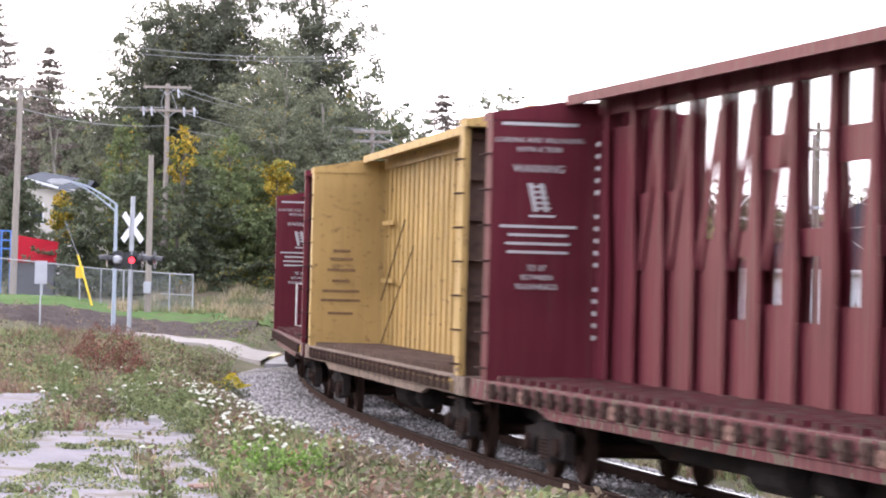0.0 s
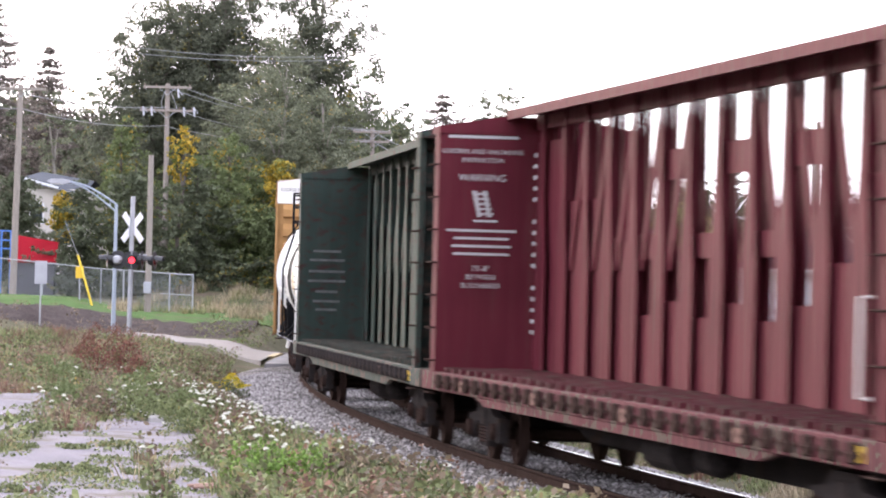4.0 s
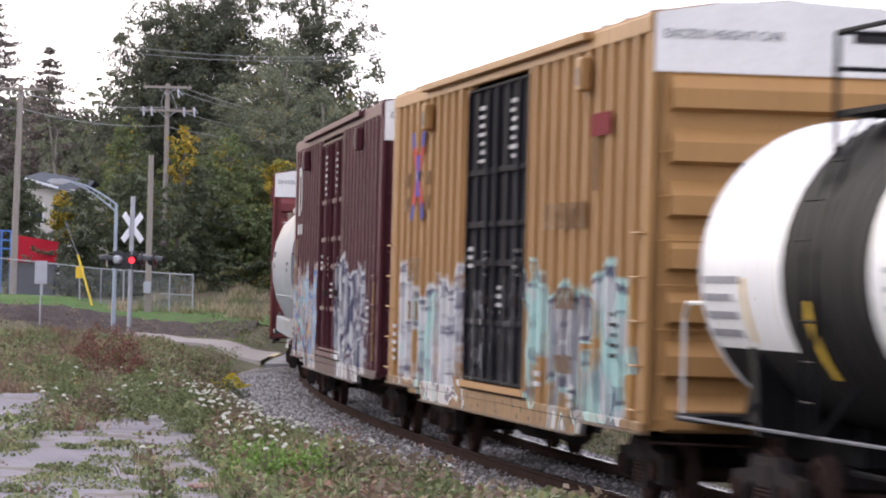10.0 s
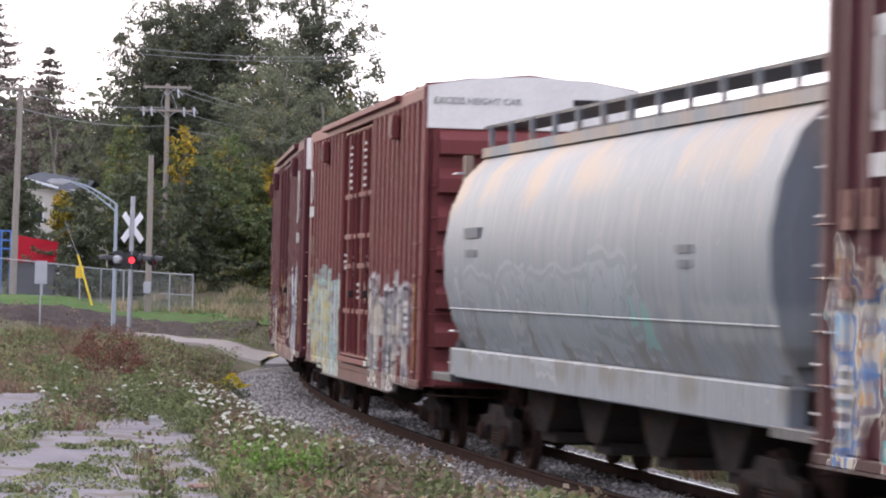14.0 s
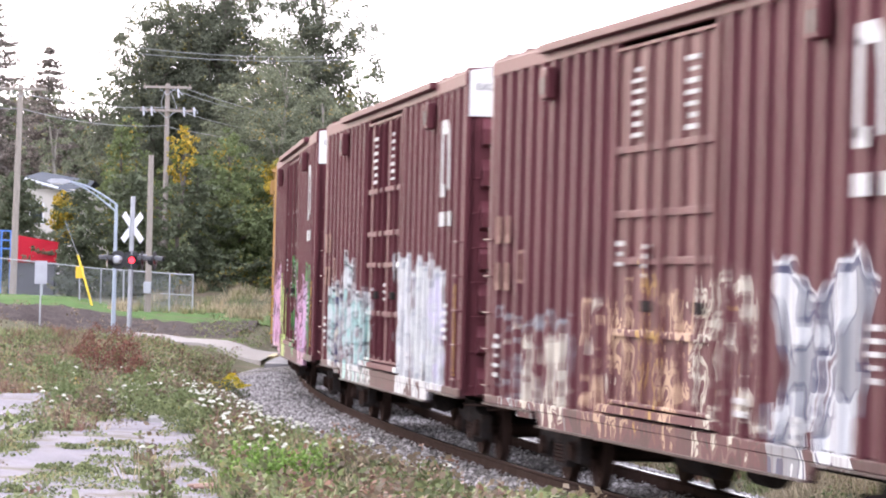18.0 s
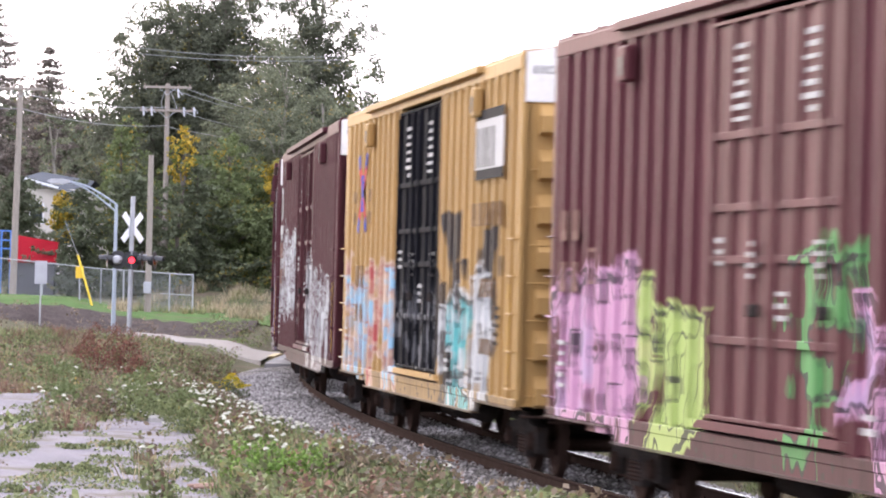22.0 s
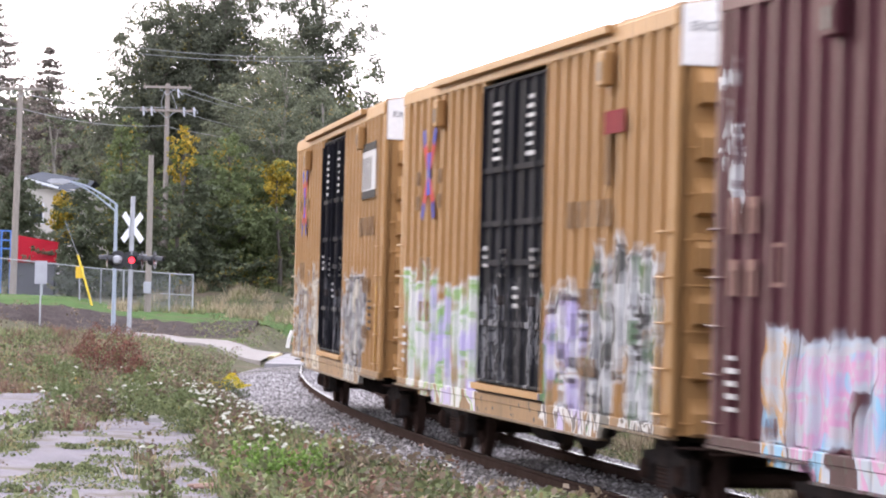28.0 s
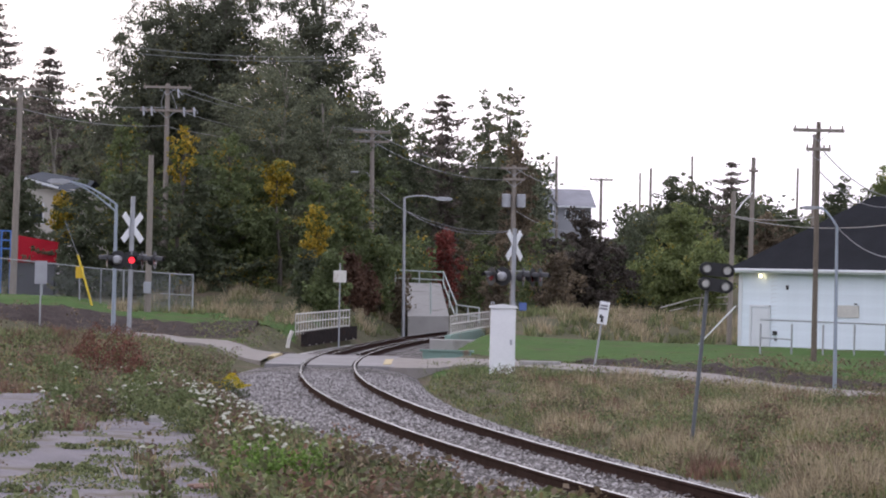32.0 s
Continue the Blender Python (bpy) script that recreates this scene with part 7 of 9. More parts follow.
part("rail_bar", M().tube([(11.62, 138.00, 0.90), (12.76, 138.00, 0.86)], 0.025, 6), STEEL, fl)

# far grey house on the hill
hb = Vector((6.75, 300.00, 8.95))
hs = thing("house", "far grey house with a pitched roof on the hill", "house", pose(hb.x, hb.y, hb.z, 0, 0, 8))
GREYS = mat("grey_house_siding", (0.30, 0.31, 0.33), 0.9, 0, 0.1, 1, 15, 0.1)
GREYR = mat("grey_shingle_roof", (0.27, 0.27, 0.29), 0.9, 0, 0.2, 1, 15, 0.2)
part("wall", M().box(0.3, 5.0, 0.0, 5.0, -4, 0.95), GREYS, hs)
part("roof", M().prism([(-0.45, 0.85), (2.5, 2.25), (5.45, 0.85), (5.45, 0.95), (2.5, 2.37), (-0.45, 0.97)], 'x', 0.1, 5.3), GREYR, hs)
part("gable", M().prism([(0.15, -4), (2.0, -4), (2.0, 1.1), (1.08, 2.2), (0.15, 1.1)], 'y', -0.7, 2.2), GREYS, hs, "grey gable front")
part("gable_roof", M().prism([(0.0, 0.95), (1.08, 2.28), (2.16, 0.95), (2.16, 1.07), (1.08, 2.42), (0.0, 1.07)], 'y', -0.95, 2.4), GREYR, hs)
part("trim", M().box(2.2, 5.3, -0.50, -0.45, 0.82, 0.94), TRIM, hs)
for x, y, z in ((0.55, -0.7, 0.25), (1.08, -0.7, 0.25), (1.6, -0.7, 0.25), (3.1, 0.0, -0.1), (4.1, 0.0, -0.1)):
    w = part("window", M().box(x - 0.22, x + 0.22, y - 0.05, y + 0.02, z, z + 0.75), TRIM, hs, "white-framed window")
    part("pane", M().box(x - 0.16, x + 0.16, y - 0.065, y - 0.05, z + 0.07, z + 0.68), GLASS_DARK, w)
part("balcony", M().box(-0.3, 2.3, -1.5, -0.72, -0.35, -0.25).box(-0.3, 2.3, -1.52, -1.48, 0.1, 0.17), GREYS, hs)

# left: house behind the trees, red awning, blue crate
lb_ = Vector((-20.62, 198.00, 3.35))
lh = thing("house", "pale house with a blue-grey roof behind the trees", "house", pose(lb_.x, lb_.y, 0, 0, 0, -10))
zr0, zr1 = (-22.36, 198.00, 7.80)[2], (-20.61, 198.00, 8.44)[2]
PALEW = mat("cream_house_wall", (0.50, 0.47, 0.42), 0.7, 0, 0.1, 1, 20, 0.05)
part("wall", M().box(-1.4, 1.5, 0, 6, 1.0, zr0 - 0.45), PALEW, lh)
part("roof", M().add([(-1.8, -0.5, zr0 + 0.0), (1.9, -0.5, zr0 - 0.75), (1.6, 3, zr0 + 0.1), (-1.3, 3, zr1 - 0.1), (-1.8, 6.5, zr0), (1.9, 6.5, zr0 - 0.7)], [(0, 1, 2, 3), (3, 2, 5, 4)]), mat("blue_grey_shingles", (0.07, 0.078, 0.092), 0.8, 0, 0.15, 1, 15, 0.2), lh)
part("gable_board", M().box(-1.8, 0.6, -0.56, -0.5, 0, 0.10), TRIM, lh, "", Matrix.Translation((0, 0, zr0 - 0.3)) @ pose(0, 0, 0, 0, 14, 0))
for x in (-0.7, 0.7):
    w = part("window", M().box(x - 0.4, x + 0.4, -0.05, 0.03, zr0 - 2.3, zr0 - 1.2), TRIM, lh, "white-framed window")
    part("pane", M().box(x - 0.33, x + 0.33, -0.07, -0.05, zr0 - 2.23, zr0 - 1.27), GLASS_DARK, w)
REDM = mat("red_sheet_roof", (0.23, 0.008, 0.016), 0.9, 0, 0.12, 1, 15, 0.05)
rsb = foot((-19.59, 182.00, 1.58))
rs_ = thing("shed", "low shed with a bright red roof behind the fence", "shed", Matrix.Translation(rsb))
zt0 = (-19.67, 182.00, 4.68)[2] - rsb.z
part("roof", M().add([(-1.25, -0.2, zt0 - 1.25), (1.05, -0.2, zt0 - 1.25), (0.95, 1.6, zt0 - 0.3), (-1.15, 1.6, zt0), (-1.25, -0.2, zt0 - 1.35), (1.05, -0.2, zt0 - 1.35)], [(0, 1, 2, 3), (4, 5, 1, 0)]), REDM, rs_, "bright red roof")
part("wall", M().box(-1.1, 0.9, 0.1, 1.5, 0, zt0 - 1.25), mat("dark_shed_wall", (0.09, 0.09, 0.10), 0.8), rs_)
bcb = foot((-21.12, 182.00, 1.81))
zb0 = (-21.20, 182.00, 4.85)[2] - bcb.z
bc = thing("crate_frame", "blue metal frame behind the fence", "metal frame", Matrix.Translation(bcb))
BLUEF = mat("bright_blue_paint", (0.06, 0.16, 0.42), 0.5, 0, 0.1)
for x in (-0.5, -0.1, 0.35):
    part("upright", M().box(x - 0.04, x + 0.04, -0.04, 0.04, 0, zb0), BLUEF, bc)
for z in (zb0 - 0.9, zb0 - 0.5, zb0 - 0.05):
    part("bar", M().box(-0.54, 0.39, -0.03, 0.03, z, z + 0.07), BLUEF, bc)

# parked things half hidden behind the trees
def parked_car(base, col, label, turn):
    b = Vector(base)
    b.z = ground_z(b.x, b.y)
    pc_ = thing("car", label, "car", Matrix.Translation(b) @ pose(0, 0, 0, 0, 0, turn))
    pm_ = mat("car_paint", col, 0.3, 0.2, 0.05, 2, 20, 0)
    part("body", M().prism([(-2.1, 0.35), (-2.15, 0.75), (-1.2, 0.95), (-0.6, 1.42), (0.7, 1.42), (1.35, 0.98), (2.1, 0.8), (2.1, 0.35)], 'y', -0.85, 0.85), pm_, pc_)
    part("side_window", M().prism([(-1.0, 0.98), (-0.55, 1.35), (0.65, 1.35), (1.15, 0.98)], 'y', -0.86, 0.86), GLASS_DARK, pc_)
    for x in (-1.35, 1.35):
        for y in (-0.8, 0.8):
            w = part("wheel", M().lathe([(-0.1, 0.2), (-0.1, 0.32), (0.1, 0.32), (0.1, 0.2)], 'y', (x, y, 0.32), 14), BLACK, pc_)
            part("rim", M().lathe([(-0.105, 0.0), (-0.105, 0.19), (0.105, 0.19), (0.105, 0)], 'y', (x, y, 0.32), 12), STEEL, w)
    return pc_


parked_car((-12.46, 205.00, 2.56), (0.06, 0.13, 0.30), "blue car parked behind the trees", 8)
parked_car((-10.62, 208.00, 2.56), (0.5, 0.5, 0.5), "pale car parked behind the trees", 8)
parked_car((-6.12, 225.00, 2.82), (0.05, 0.12, 0.32), "blue car parked behind the shrubs", 0)

# ---- chain-link fence ----
fence = thing("fence", "grey chain-link fence with a gate section", "fence")
fpts = [(-20.10, 166.00, 1.84), (-14.95, 166.00, 1.67), (-10.72, 163.00, 1.14)]
tops = [(-20.15, 166.00, 3.43)[2], (-14.98, 166.00, 3.01)[2], (-10.81, 163.00, 2.82)[2]]
LINK = mat("dull_zinc_mesh", (0.30, 0.31, 0.32), 0.6, 0.3, 0.1, 3, 20, 0)
for seg in range(2):
    a, b_ = Vector(fpts[seg]), Vector(fpts[seg + 1])
    za, zb = tops[seg], tops[seg + 1]
    n = max(2, round((b_ - a).length / (2.1 if seg == 0 else 1.35)))
    ga, gb_ = za - 1.75, zb - 1.72
    for i in range(n + 1):
        k = i / n
        p = a.lerp(b_, k)
        zt2, zg = za + (zb - za) * k, min(ga + (gb_ - ga) * k, ground_z(p.x, p.y))
        part("post", M().tube([(p.x, p.y, zg - 0.1), (p.x, p.y, zt2 + 0.03)], 0.035, 7), STEEL, fence)
    part("top_rail", M().tube([(a.x, a.y, za), (b_.x, b_.y, zb)], 0.024, 6), STEEL, fence)
    if seg == 1:
        part("middle_rail", M().tube([(a.x + 3.0 * 0.9, a.y - 1, za + (zb - za) * .7 - 0.88), (b_.x, b_.y, zb - 0.88)], 0.02, 6), STEEL, fence)
    lk = M()
    W_ = (b_ - a).length
    H_ = 1.68
    d = (b_ - a) / W_
    x = -H_
    while x < W_:
        for sgn in (1, -1):
            x0_, x1_ = (x, x + H_) if sgn > 0 else (x + H_, x)
            t0, t1 = 0.0, 1.0
            def cl(xx):
                return min(max(xx, 0), W_)
            # clip the slanting wire to the panel
            lo, hi = sorted((x0_, x1_))
            if hi <= 0 or lo >= W_:
                continue
            za_ = (cl(lo) - lo) / H_
            zb_ = (cl(hi) - lo) / H_
            if sgn < 0:
                za_, zb_ = 1 - za_, 1 - zb_
            def at_(xx, f_):
                p = a + d * xx
                return Vector((p.x, p.y, (za + (zb - za) * xx / W_) - H_ + H_ * f_))
            p_, q2 = at_(cl(lo), za_), at_(cl(hi), zb_)
            w_ = Vector((0.006, 0, 0))
            lk.add([p_ - w_, p_ + w_, q2 + w_, q2 - w_], [(0, 1, 2, 3)])
        x += 0.14
    part("wire_mesh", lk, LINK, fence, "woven wire mesh")

# ---- cables ----
def cable(a, b_, sag, r=0.02, label="dark overhead cable between poles"):
    a, b_ = Vector(a), Vector(b_)
    pts = []
    for i in range(13):
        k = i / 12
        p = a.lerp(b_, k)
        p.z -= sag * 4 * k * (1 - k)
        pts.append(p)
    solid("cable", M().tube(pts, r, 4, cap=False), WIRE, label, "cable", group="overhead cables")


for a, b_, sg_ in (((-21.34, 172.00, 11.28), (-18.77, 172.00, 11.17), 0.05), ((-19.35, 172.00, 10.95), (-13.77, 187.00, 11.23), 0.25), ((-19.33, 172.00, 10.25), (-13.74, 187.00, 10.33), 0.3), ((-21.33, 172.00, 11.03), (-19.35, 172.00, 10.95), 0.05), ((-21.31, 172.00, 10.31), (-19.33, 172.00, 10.25), 0.05), ((-13.79, 187.00, 12.18), (-3.87, 199.00, 10.85), 0.4),
                   ((-13.01, 187.00, 12.20), (-2.95, 199.00, 10.85), 0.4), ((-13.77, 187.00, 11.23), (-3.86, 199.00, 10.38), 0.5), ((-13.74, 187.00, 10.25), (-3.85, 199.00, 10.32), 0.4), ((-15.38, 188.00, 14.19), (-5.12, 188.00, 14.03), 0.2), ((-15.37, 188.00, 13.91), (-5.12, 188.00, 13.86), 0.2),
                   ((-3.87, 199.00, 10.85), (3.38, 185.00, 8.60), 0.6), ((-3.85, 199.00, 10.32), (3.39, 185.00, 8.02), 0.6), ((-3.79, 199.00, 7.94), (3.45, 185.00, 5.53), 1.0), ((-1.89, 182.00, 6.32), (3.45, 185.00, 5.53), 0.4), ((3.38, 185.00, 8.60), (11.57, 280.00, 11.37), 0.8), ((3.43, 185.00, 6.53), (11.61, 280.00, 8.15), 0.8),
                   ((11.60, 280.00, 8.23), (19.03, 290.00, 10.41), 0.7), ((11.62, 152.00, 5.68), (12.83, 130.00, 5.15), 0.15), ((11.62, 152.00, 5.63), (15.80, 130.00, 5.01), 0.3), ((12.79, 130.00, 6.78), (18.22, 150.00, 6.29), 0.6), ((12.77, 130.00, 7.65), (18.66, 150.00, 6.63), 0.7), ((11.01, 106.00, 4.26), (13.22, 106.00, 3.56), 0.4)):
    cable(a, b_, sg_)

# ---- kerb along the yard ----
kp0, kp1 = Vector((-8.44, 84.00, 0.21)), Vector((-3.88, 52.00, -0.04))
for i in range(14):
    a, b_ = kp0.lerp(kp1, i / 14), kp0.lerp(kp1, (i + 0.94) / 14)
    if i in (4, 5, 9):
        continue
    mid = (a + b_) / 2
    solid("kerb_stone", M().box(-(b_ - a).length / 2, (b_ - a).length / 2, -0.09, 0.09, -0.25, 0.10, c=0.02), CONCRETE, "worn pale concrete kerb stone in the weeds", "kerb", pose(mid.x, mid.y, ground_z(mid.x, mid.y), rs.uniform(-3, 3), rs.uniform(-2, 2), math.degrees(math.atan2(b_.y - a.y, b_.x - a.x)) + rs.uniform(-2, 2)), group="kerb stones")
OLDWOOD = mat("weathered_board", (0.22, 0.14, 0.11), 0.85, 0, 0.3, 3, 40, 0.3, stretch=(1, 8, 8))
for x_, y_, l_, a_ in ((345, 860, 0.26, 8), (375, 866, 0.24, -14), (355, 868, 0.2, -5)):
    p = Vector((-2.15 + (x_ - 355) * 0.005, 35.0 + (868 - y_) * 0.05, 0))
    solid("plank", M().box(-l_ / 2, l_ / 2, -0.06, 0.06, 0, 0.022, c=0.004), OLDWOOD, "short weathered board lying on the yard", "board", pose(p.x, p.y, ground_z(p.x, p.y) + 0.05, 3, -4, a_), group="loose boards")

# ---- plants ----
def quads_mesh(name, q, material):
    """A mesh of loose four-cornered leaves or blades from an array n x 4 x 3."""
    n = len(q)
    me = bpy.data.meshes.new(name)
    me.vertices.add(n * 4)
    me.vertices.foreach_set("co", np.ascontiguousarray(q, dtype=np.float32).reshape(-1))
    me.loops.add(n * 4)
    me.loops.foreach_set("vertex_index", np.arange(n * 4, dtype=np.int32))
    me.polygons.add(n)
    me.polygons.foreach_set("loop_start", np.arange(0, n * 4, 4, dtype=np.int32))
    me.materials.append(material)
    me.update(calc_edges=True)
    return me


def leaf_quads(rng, centres, size, flat=0.0):
    """Leaves of about that size, turned at random, at the centres."""
    n = len(centres)
    a = rng.normal(size=(n, 3))
    a[:, 2] *= 1 - flat
    a /= np.linalg.norm(a, axis=1)[:, None] + 1e-9
    b = rng.normal(size=(n, 3))
    b -= a * (a * b).sum(1)[:, None]
    b /= np.linalg.norm(b, axis=1)[:, None] + 1e-9
    s = size * rng.uniform(0.6, 1.3, n)[:, None]
    a, b = a * s * 0.5, b * s * 0.36
    tip = a * 1.25
    return np.stack([centres - a, centres + b - a * 0.1, centres + tip, centres - b - a * 0.1], 1)


LEAF_CROWN = foliage("deep_green_leaves", (0.108, 0.118, 0.080), 0.3, (0.22, 0.17, 0.03), 0.02)
LEAF_ASPEN = foliage("grey_green_leaves", (0.165, 0.178, 0.115), 0.3, (0.30, 0.21, 0.05), 0.04)
LEAF_DARK = foliage("dark_green_leaves", (0.094, 0.110, 0.066), 0.3, (0.22, 0.17, 0.03), 0.03)
LEAF_MID = foliage("mid_green_leaves", (0.14, 0.172, 0.075), 0.3, (0.38, 0.26, 0.04), 0.08)
LEAF_LIGHT = foliage("light_green_leaves", (0.18, 0.215, 0.085), 0.35, (0.36, 0.28, 0.06), 0.05)
LEAF_YELLOW = foliage("yellow_autumn_leaves", (0.50, 0.35, 0.05), 0.35, (0.12, 0.14, 0.04), 0.22)
LEAF_DULLRED = foliage("dull_russet_leaves", (0.138, 0.081, 0.057), 0.35)
LEAF_RED = foliage("dull_red_leaves", (0.230, 0.069, 0.057), 0.35)
LEAF_BROWN = foliage("olive_brown_leaves", (0.175, 0.138, 0.095), 0.35)
# distance haze is mixed into the needle colour, paler and browner
NEEDLE = foliage("hazed_spruce_needles", (0.17, 0.145, 0.125), 0.35)
BARK = mat("grey_bark", (0.12, 0.105, 0.09), 0.9, 0, 0.3, 4, 25, 0.4)
BARK_PALE = mat("pale_grey_bark", (0.27, 0.25, 0.22), 0.85, 0, 0.25, 4, 25, 0.3)


def broadleaf(base, top_z, width, leafmat, label, seed, lobes=9, clumps=520, leaf=0.15, low=0.25, bark=None, name="tree", per=36, lean=0.0, thin=0.0):
    """A tree: a tapered trunk with limbs, and a crown of many leaves in uneven clumps with gaps."""
    rng = np.random.default_rng(seed)
    r = random.Random(seed)
    b = Vector((base[0], base[1], ground_z(base[0], base[1]) - 0.1))
    h = top_z - b.z
    t = thing(name, label, "tree" if name == "tree" else "shrub", Matrix.Translation(b))
    tr = M()
    pts = [Vector((lean * h * k * k + 0.12 * h * 0.2 * math.sin(5 * k + seed), 0.05 * h * math.sin(4 * k + seed) * k, h * 0.92 * k)) for k in (0, .12, .25, .4, .55, .7, .85, 1.0)]
    rt = max(0.05, h * 0.020)
    tr.tube(pts, rt, 8, r2=rt * 0.12)
    centres = []
    for i in range(lobes):
        k = low + (0.95 - low) * (i + 0.5) / lobes
        a = seed + i * 2.4
        reach = width * 0.5 * r.uniform(0.55, 1.0) * math.sin(math.pi * min(0.97, 0.22 + 0.76 * (k - low) / (1.0 - low))) ** 0.7
        start = pts[min(6, int(k * 7))]
        c = Vector((lean * h * k * k + reach * 0.62 * math.cos(a), reach * 0.62 * math.sin(a), h * k))
        tr.tube([start, start.lerp(c, 0.5) + Vector((0, 0, 0.03 * h)), c], rt * 0.35, 5, r2=0.012)
        centres.append((c, max(0.45, reach * 0.8), max(0.45, h * 0.115)))
        if i % 2:
            centres.append((start.lerp(c, 0.25) + Vector((0, 0, 0.03 * h)), max(0.45, reach * 0.6), max(0.45, h * 0.10)))
    centres.append((Vector((lean * h * 0.9, 0, h * 0.9)), width * 0.16, h * 0.09))
    part("trunk", tr, bark or BARK, t, smooth=True)
    cs = []
    wts = np.array([c[1] ** 2 for c in centres])
    wts /= wts.sum()
    pick = rng.choice(len(centres), clumps, p=wts)
    u = rng.normal(size=(clumps, 3))
    u /= np.linalg.norm(u, axis=1)[:, None]
    rad = rng.uniform(0.45, 1.0, clumps) ** 0.5
    for j in range(clumps):
        c, rx_, rz_ = centres[pick[j]]
        bump = 1 + 0.35 * math.sin(3.1 * u[j, 0] + seed) * math.cos(2.7 * u[j, 1] + 2 * u[j, 2])
        cs.append((c.x + u[j, 0] * rx_ * rad[j] * bump, c.y + u[j, 1] * rx_ * rad[j] * bump, c.z + u[j, 2] * rz_ * 1.35 * rad[j] * bump))
    cs = np.array(cs)
    cs = cs[cs[:, 2] > 0.12 * h * low * 2]
    if thin:
        cs = cs[rng.uniform(size=len(cs)) > thin]
    # leaves fill small rounded sprays with clear edges
    v = rng.normal(size=(len(cs) * per, 3))
    v *= (rng.uniform(0.2, 1, len(v)) ** 0.4 / np.linalg.norm(v, axis=1))[:, None]
    big = np.repeat(rng.uniform(0.55, 1.25, len(cs)), per)[:, None] * max(0.30, width * 0.072)
    pos = np.repeat(cs, per, 0) + v * big * np.array([1.0, 1.0, 0.62])
    part("crown", quads_mesh("crown", leaf_quads(rng, pos, leaf), leafmat), None, t)
    return t


def spruce(base, top_z, width, label, seed, leafmat=None, droop=0.35, name="tree"):
    rng = np.random.default_rng(seed)
    b = Vector((base[0], base[1], ground_z(base[0], base[1]) - 0.1))
    h = top_z - b.z
    t = thing(name, label, "tree", Matrix.Translation(b))
    part("trunk", M().tube([(0, 0, 0), (0.02, 0, h * 0.5), (0, 0, h)], max(0.06, h * 0.013), 7, r2=0.02), BARK, t)
    pos = []
    levels = int(h * 2.9)
    for i in range(levels):
        k = min(0.995, 0.06 + 0.935 * (i + rng.uniform(-0.4, 0.4)) / (levels - 1))
        L = width * 1.25 * (1 - k) ** 0.65 * (0.5 + 0.6 * rng.random()) + 0.12
        nb_ = 6 if k < 0.8 else 5
        for j in range(nb_):
            if rng.random() < 0.12:
                continue
            a = j * 2 * math.pi / nb_ + i * 1.1 + rng.uniform(-.2, .2)
            l = L * rng.uniform(0.65, 1.12)
            m = max(4, int(l * 10))
            f = np.linspace(0.08, 1, m)
            x, y = math.cos(a) * l * f, math.sin(a) * l * f
            z = h * k - droop * l * np.sin(f * 1.9) * 0.8 + 0.16 * l * f ** 3
            q = np.stack([x, y, z], 1)
            q = np.repeat(q, 6, 0) + rng.normal(size=(m * 6, 3)) * np.array([0.12, 0.12, 0.045]) * (0.6 + 0.05 * h)
            pos.append(q)
    pos = np.concatenate(pos)
    part("crown", quads_mesh("crown", leaf_quads(rng, pos, 0.17, 0.5), leafmat or NEEDLE), None, t)
    return t


# tall trees behind the fence
broadleaf((-15.5, 203.00, 2.25), 17.6, 6.8, LEAF_CROWN, "tall deep green poplar with a rounded crown", 1, lobes=22, clumps=900, leaf=0.12, low=0.42, per=72)
broadleaf((-12.0, 204.00, 2.34), 20.8, 8.2, LEAF_CROWN, "very tall deep green poplar with a broad crown", 2, lobes=24, clumps=1150, leaf=0.12, low=0.34, per=72)
broadleaf((-7.2, 203.00, 2.29), 19.9, 6.6, LEAF_CROWN, "tall deep green poplar with a ragged crown", 3, lobes=22, clumps=820, leaf=0.12, low=0.34, per=72, bark=BARK_PALE)
broadleaf((-13.7, 206.00, 2.25), 18.6, 6.4, LEAF_CROWN, "deep green poplar between two taller ones", 69, lobes=22, clumps=640, leaf=0.12, low=0.42, per=72)
broadleaf((-8.7, 192.00, 2.35), 14.9, 7.4, LEAF_ASPEN, "grey-green poplar with pale limbs showing", 4, lobes=14, clumps=760, leaf=0.11, per=66, low=0.12, bark=BARK_PALE, lean=0.03)
broadleaf((-10.9, 191.00, 2.30), 11.9, 5.2, LEAF_ASPEN, "smaller grey-green poplar before the tall ones", 67, lobes=11, clumps=420, leaf=0.11, per=60, low=0.12)
broadleaf((-6.4, 190.00, 2.35), 12.6, 4.6, LEAF_ASPEN, "leafy poplar with a leaning pale trunk", 68, lobes=10, clumps=380, leaf=0.11, per=60, low=0.12, bark=BARK_PALE, lean=0.03)
broadleaf((-5.44, 212.00, 2.30), (-4.80, 212.00, 14.50)[2], 4.6, LEAF_MID, "mid-height green tree at the edge of the wood", 5, lobes=9, clumps=420, low=0.2)
broadleaf((-4.05, 214.00, 2.34), (-4.48, 214.00, 12.87)[2], 4.0, LEAF_DARK, "dark green tree at the edge of the wood", 6, lobes=9, clumps=420, low=0.1)
broadleaf((-2.61, 228.00, 2.24), (-3.07, 228.00, 13.47)[2], 4.0, LEAF_DARK, "dark green tree beside the spruces", 7, lobes=9, clumps=430, low=0.1)
broadleaf((-1.45, 232.00, 2.11), (-1.90, 232.00, 13.36)[2], 3.6, LEAF_ASPEN, "thin grey-green tree beside the spruces", 8, lobes=8, clumps=300, low=0.2)
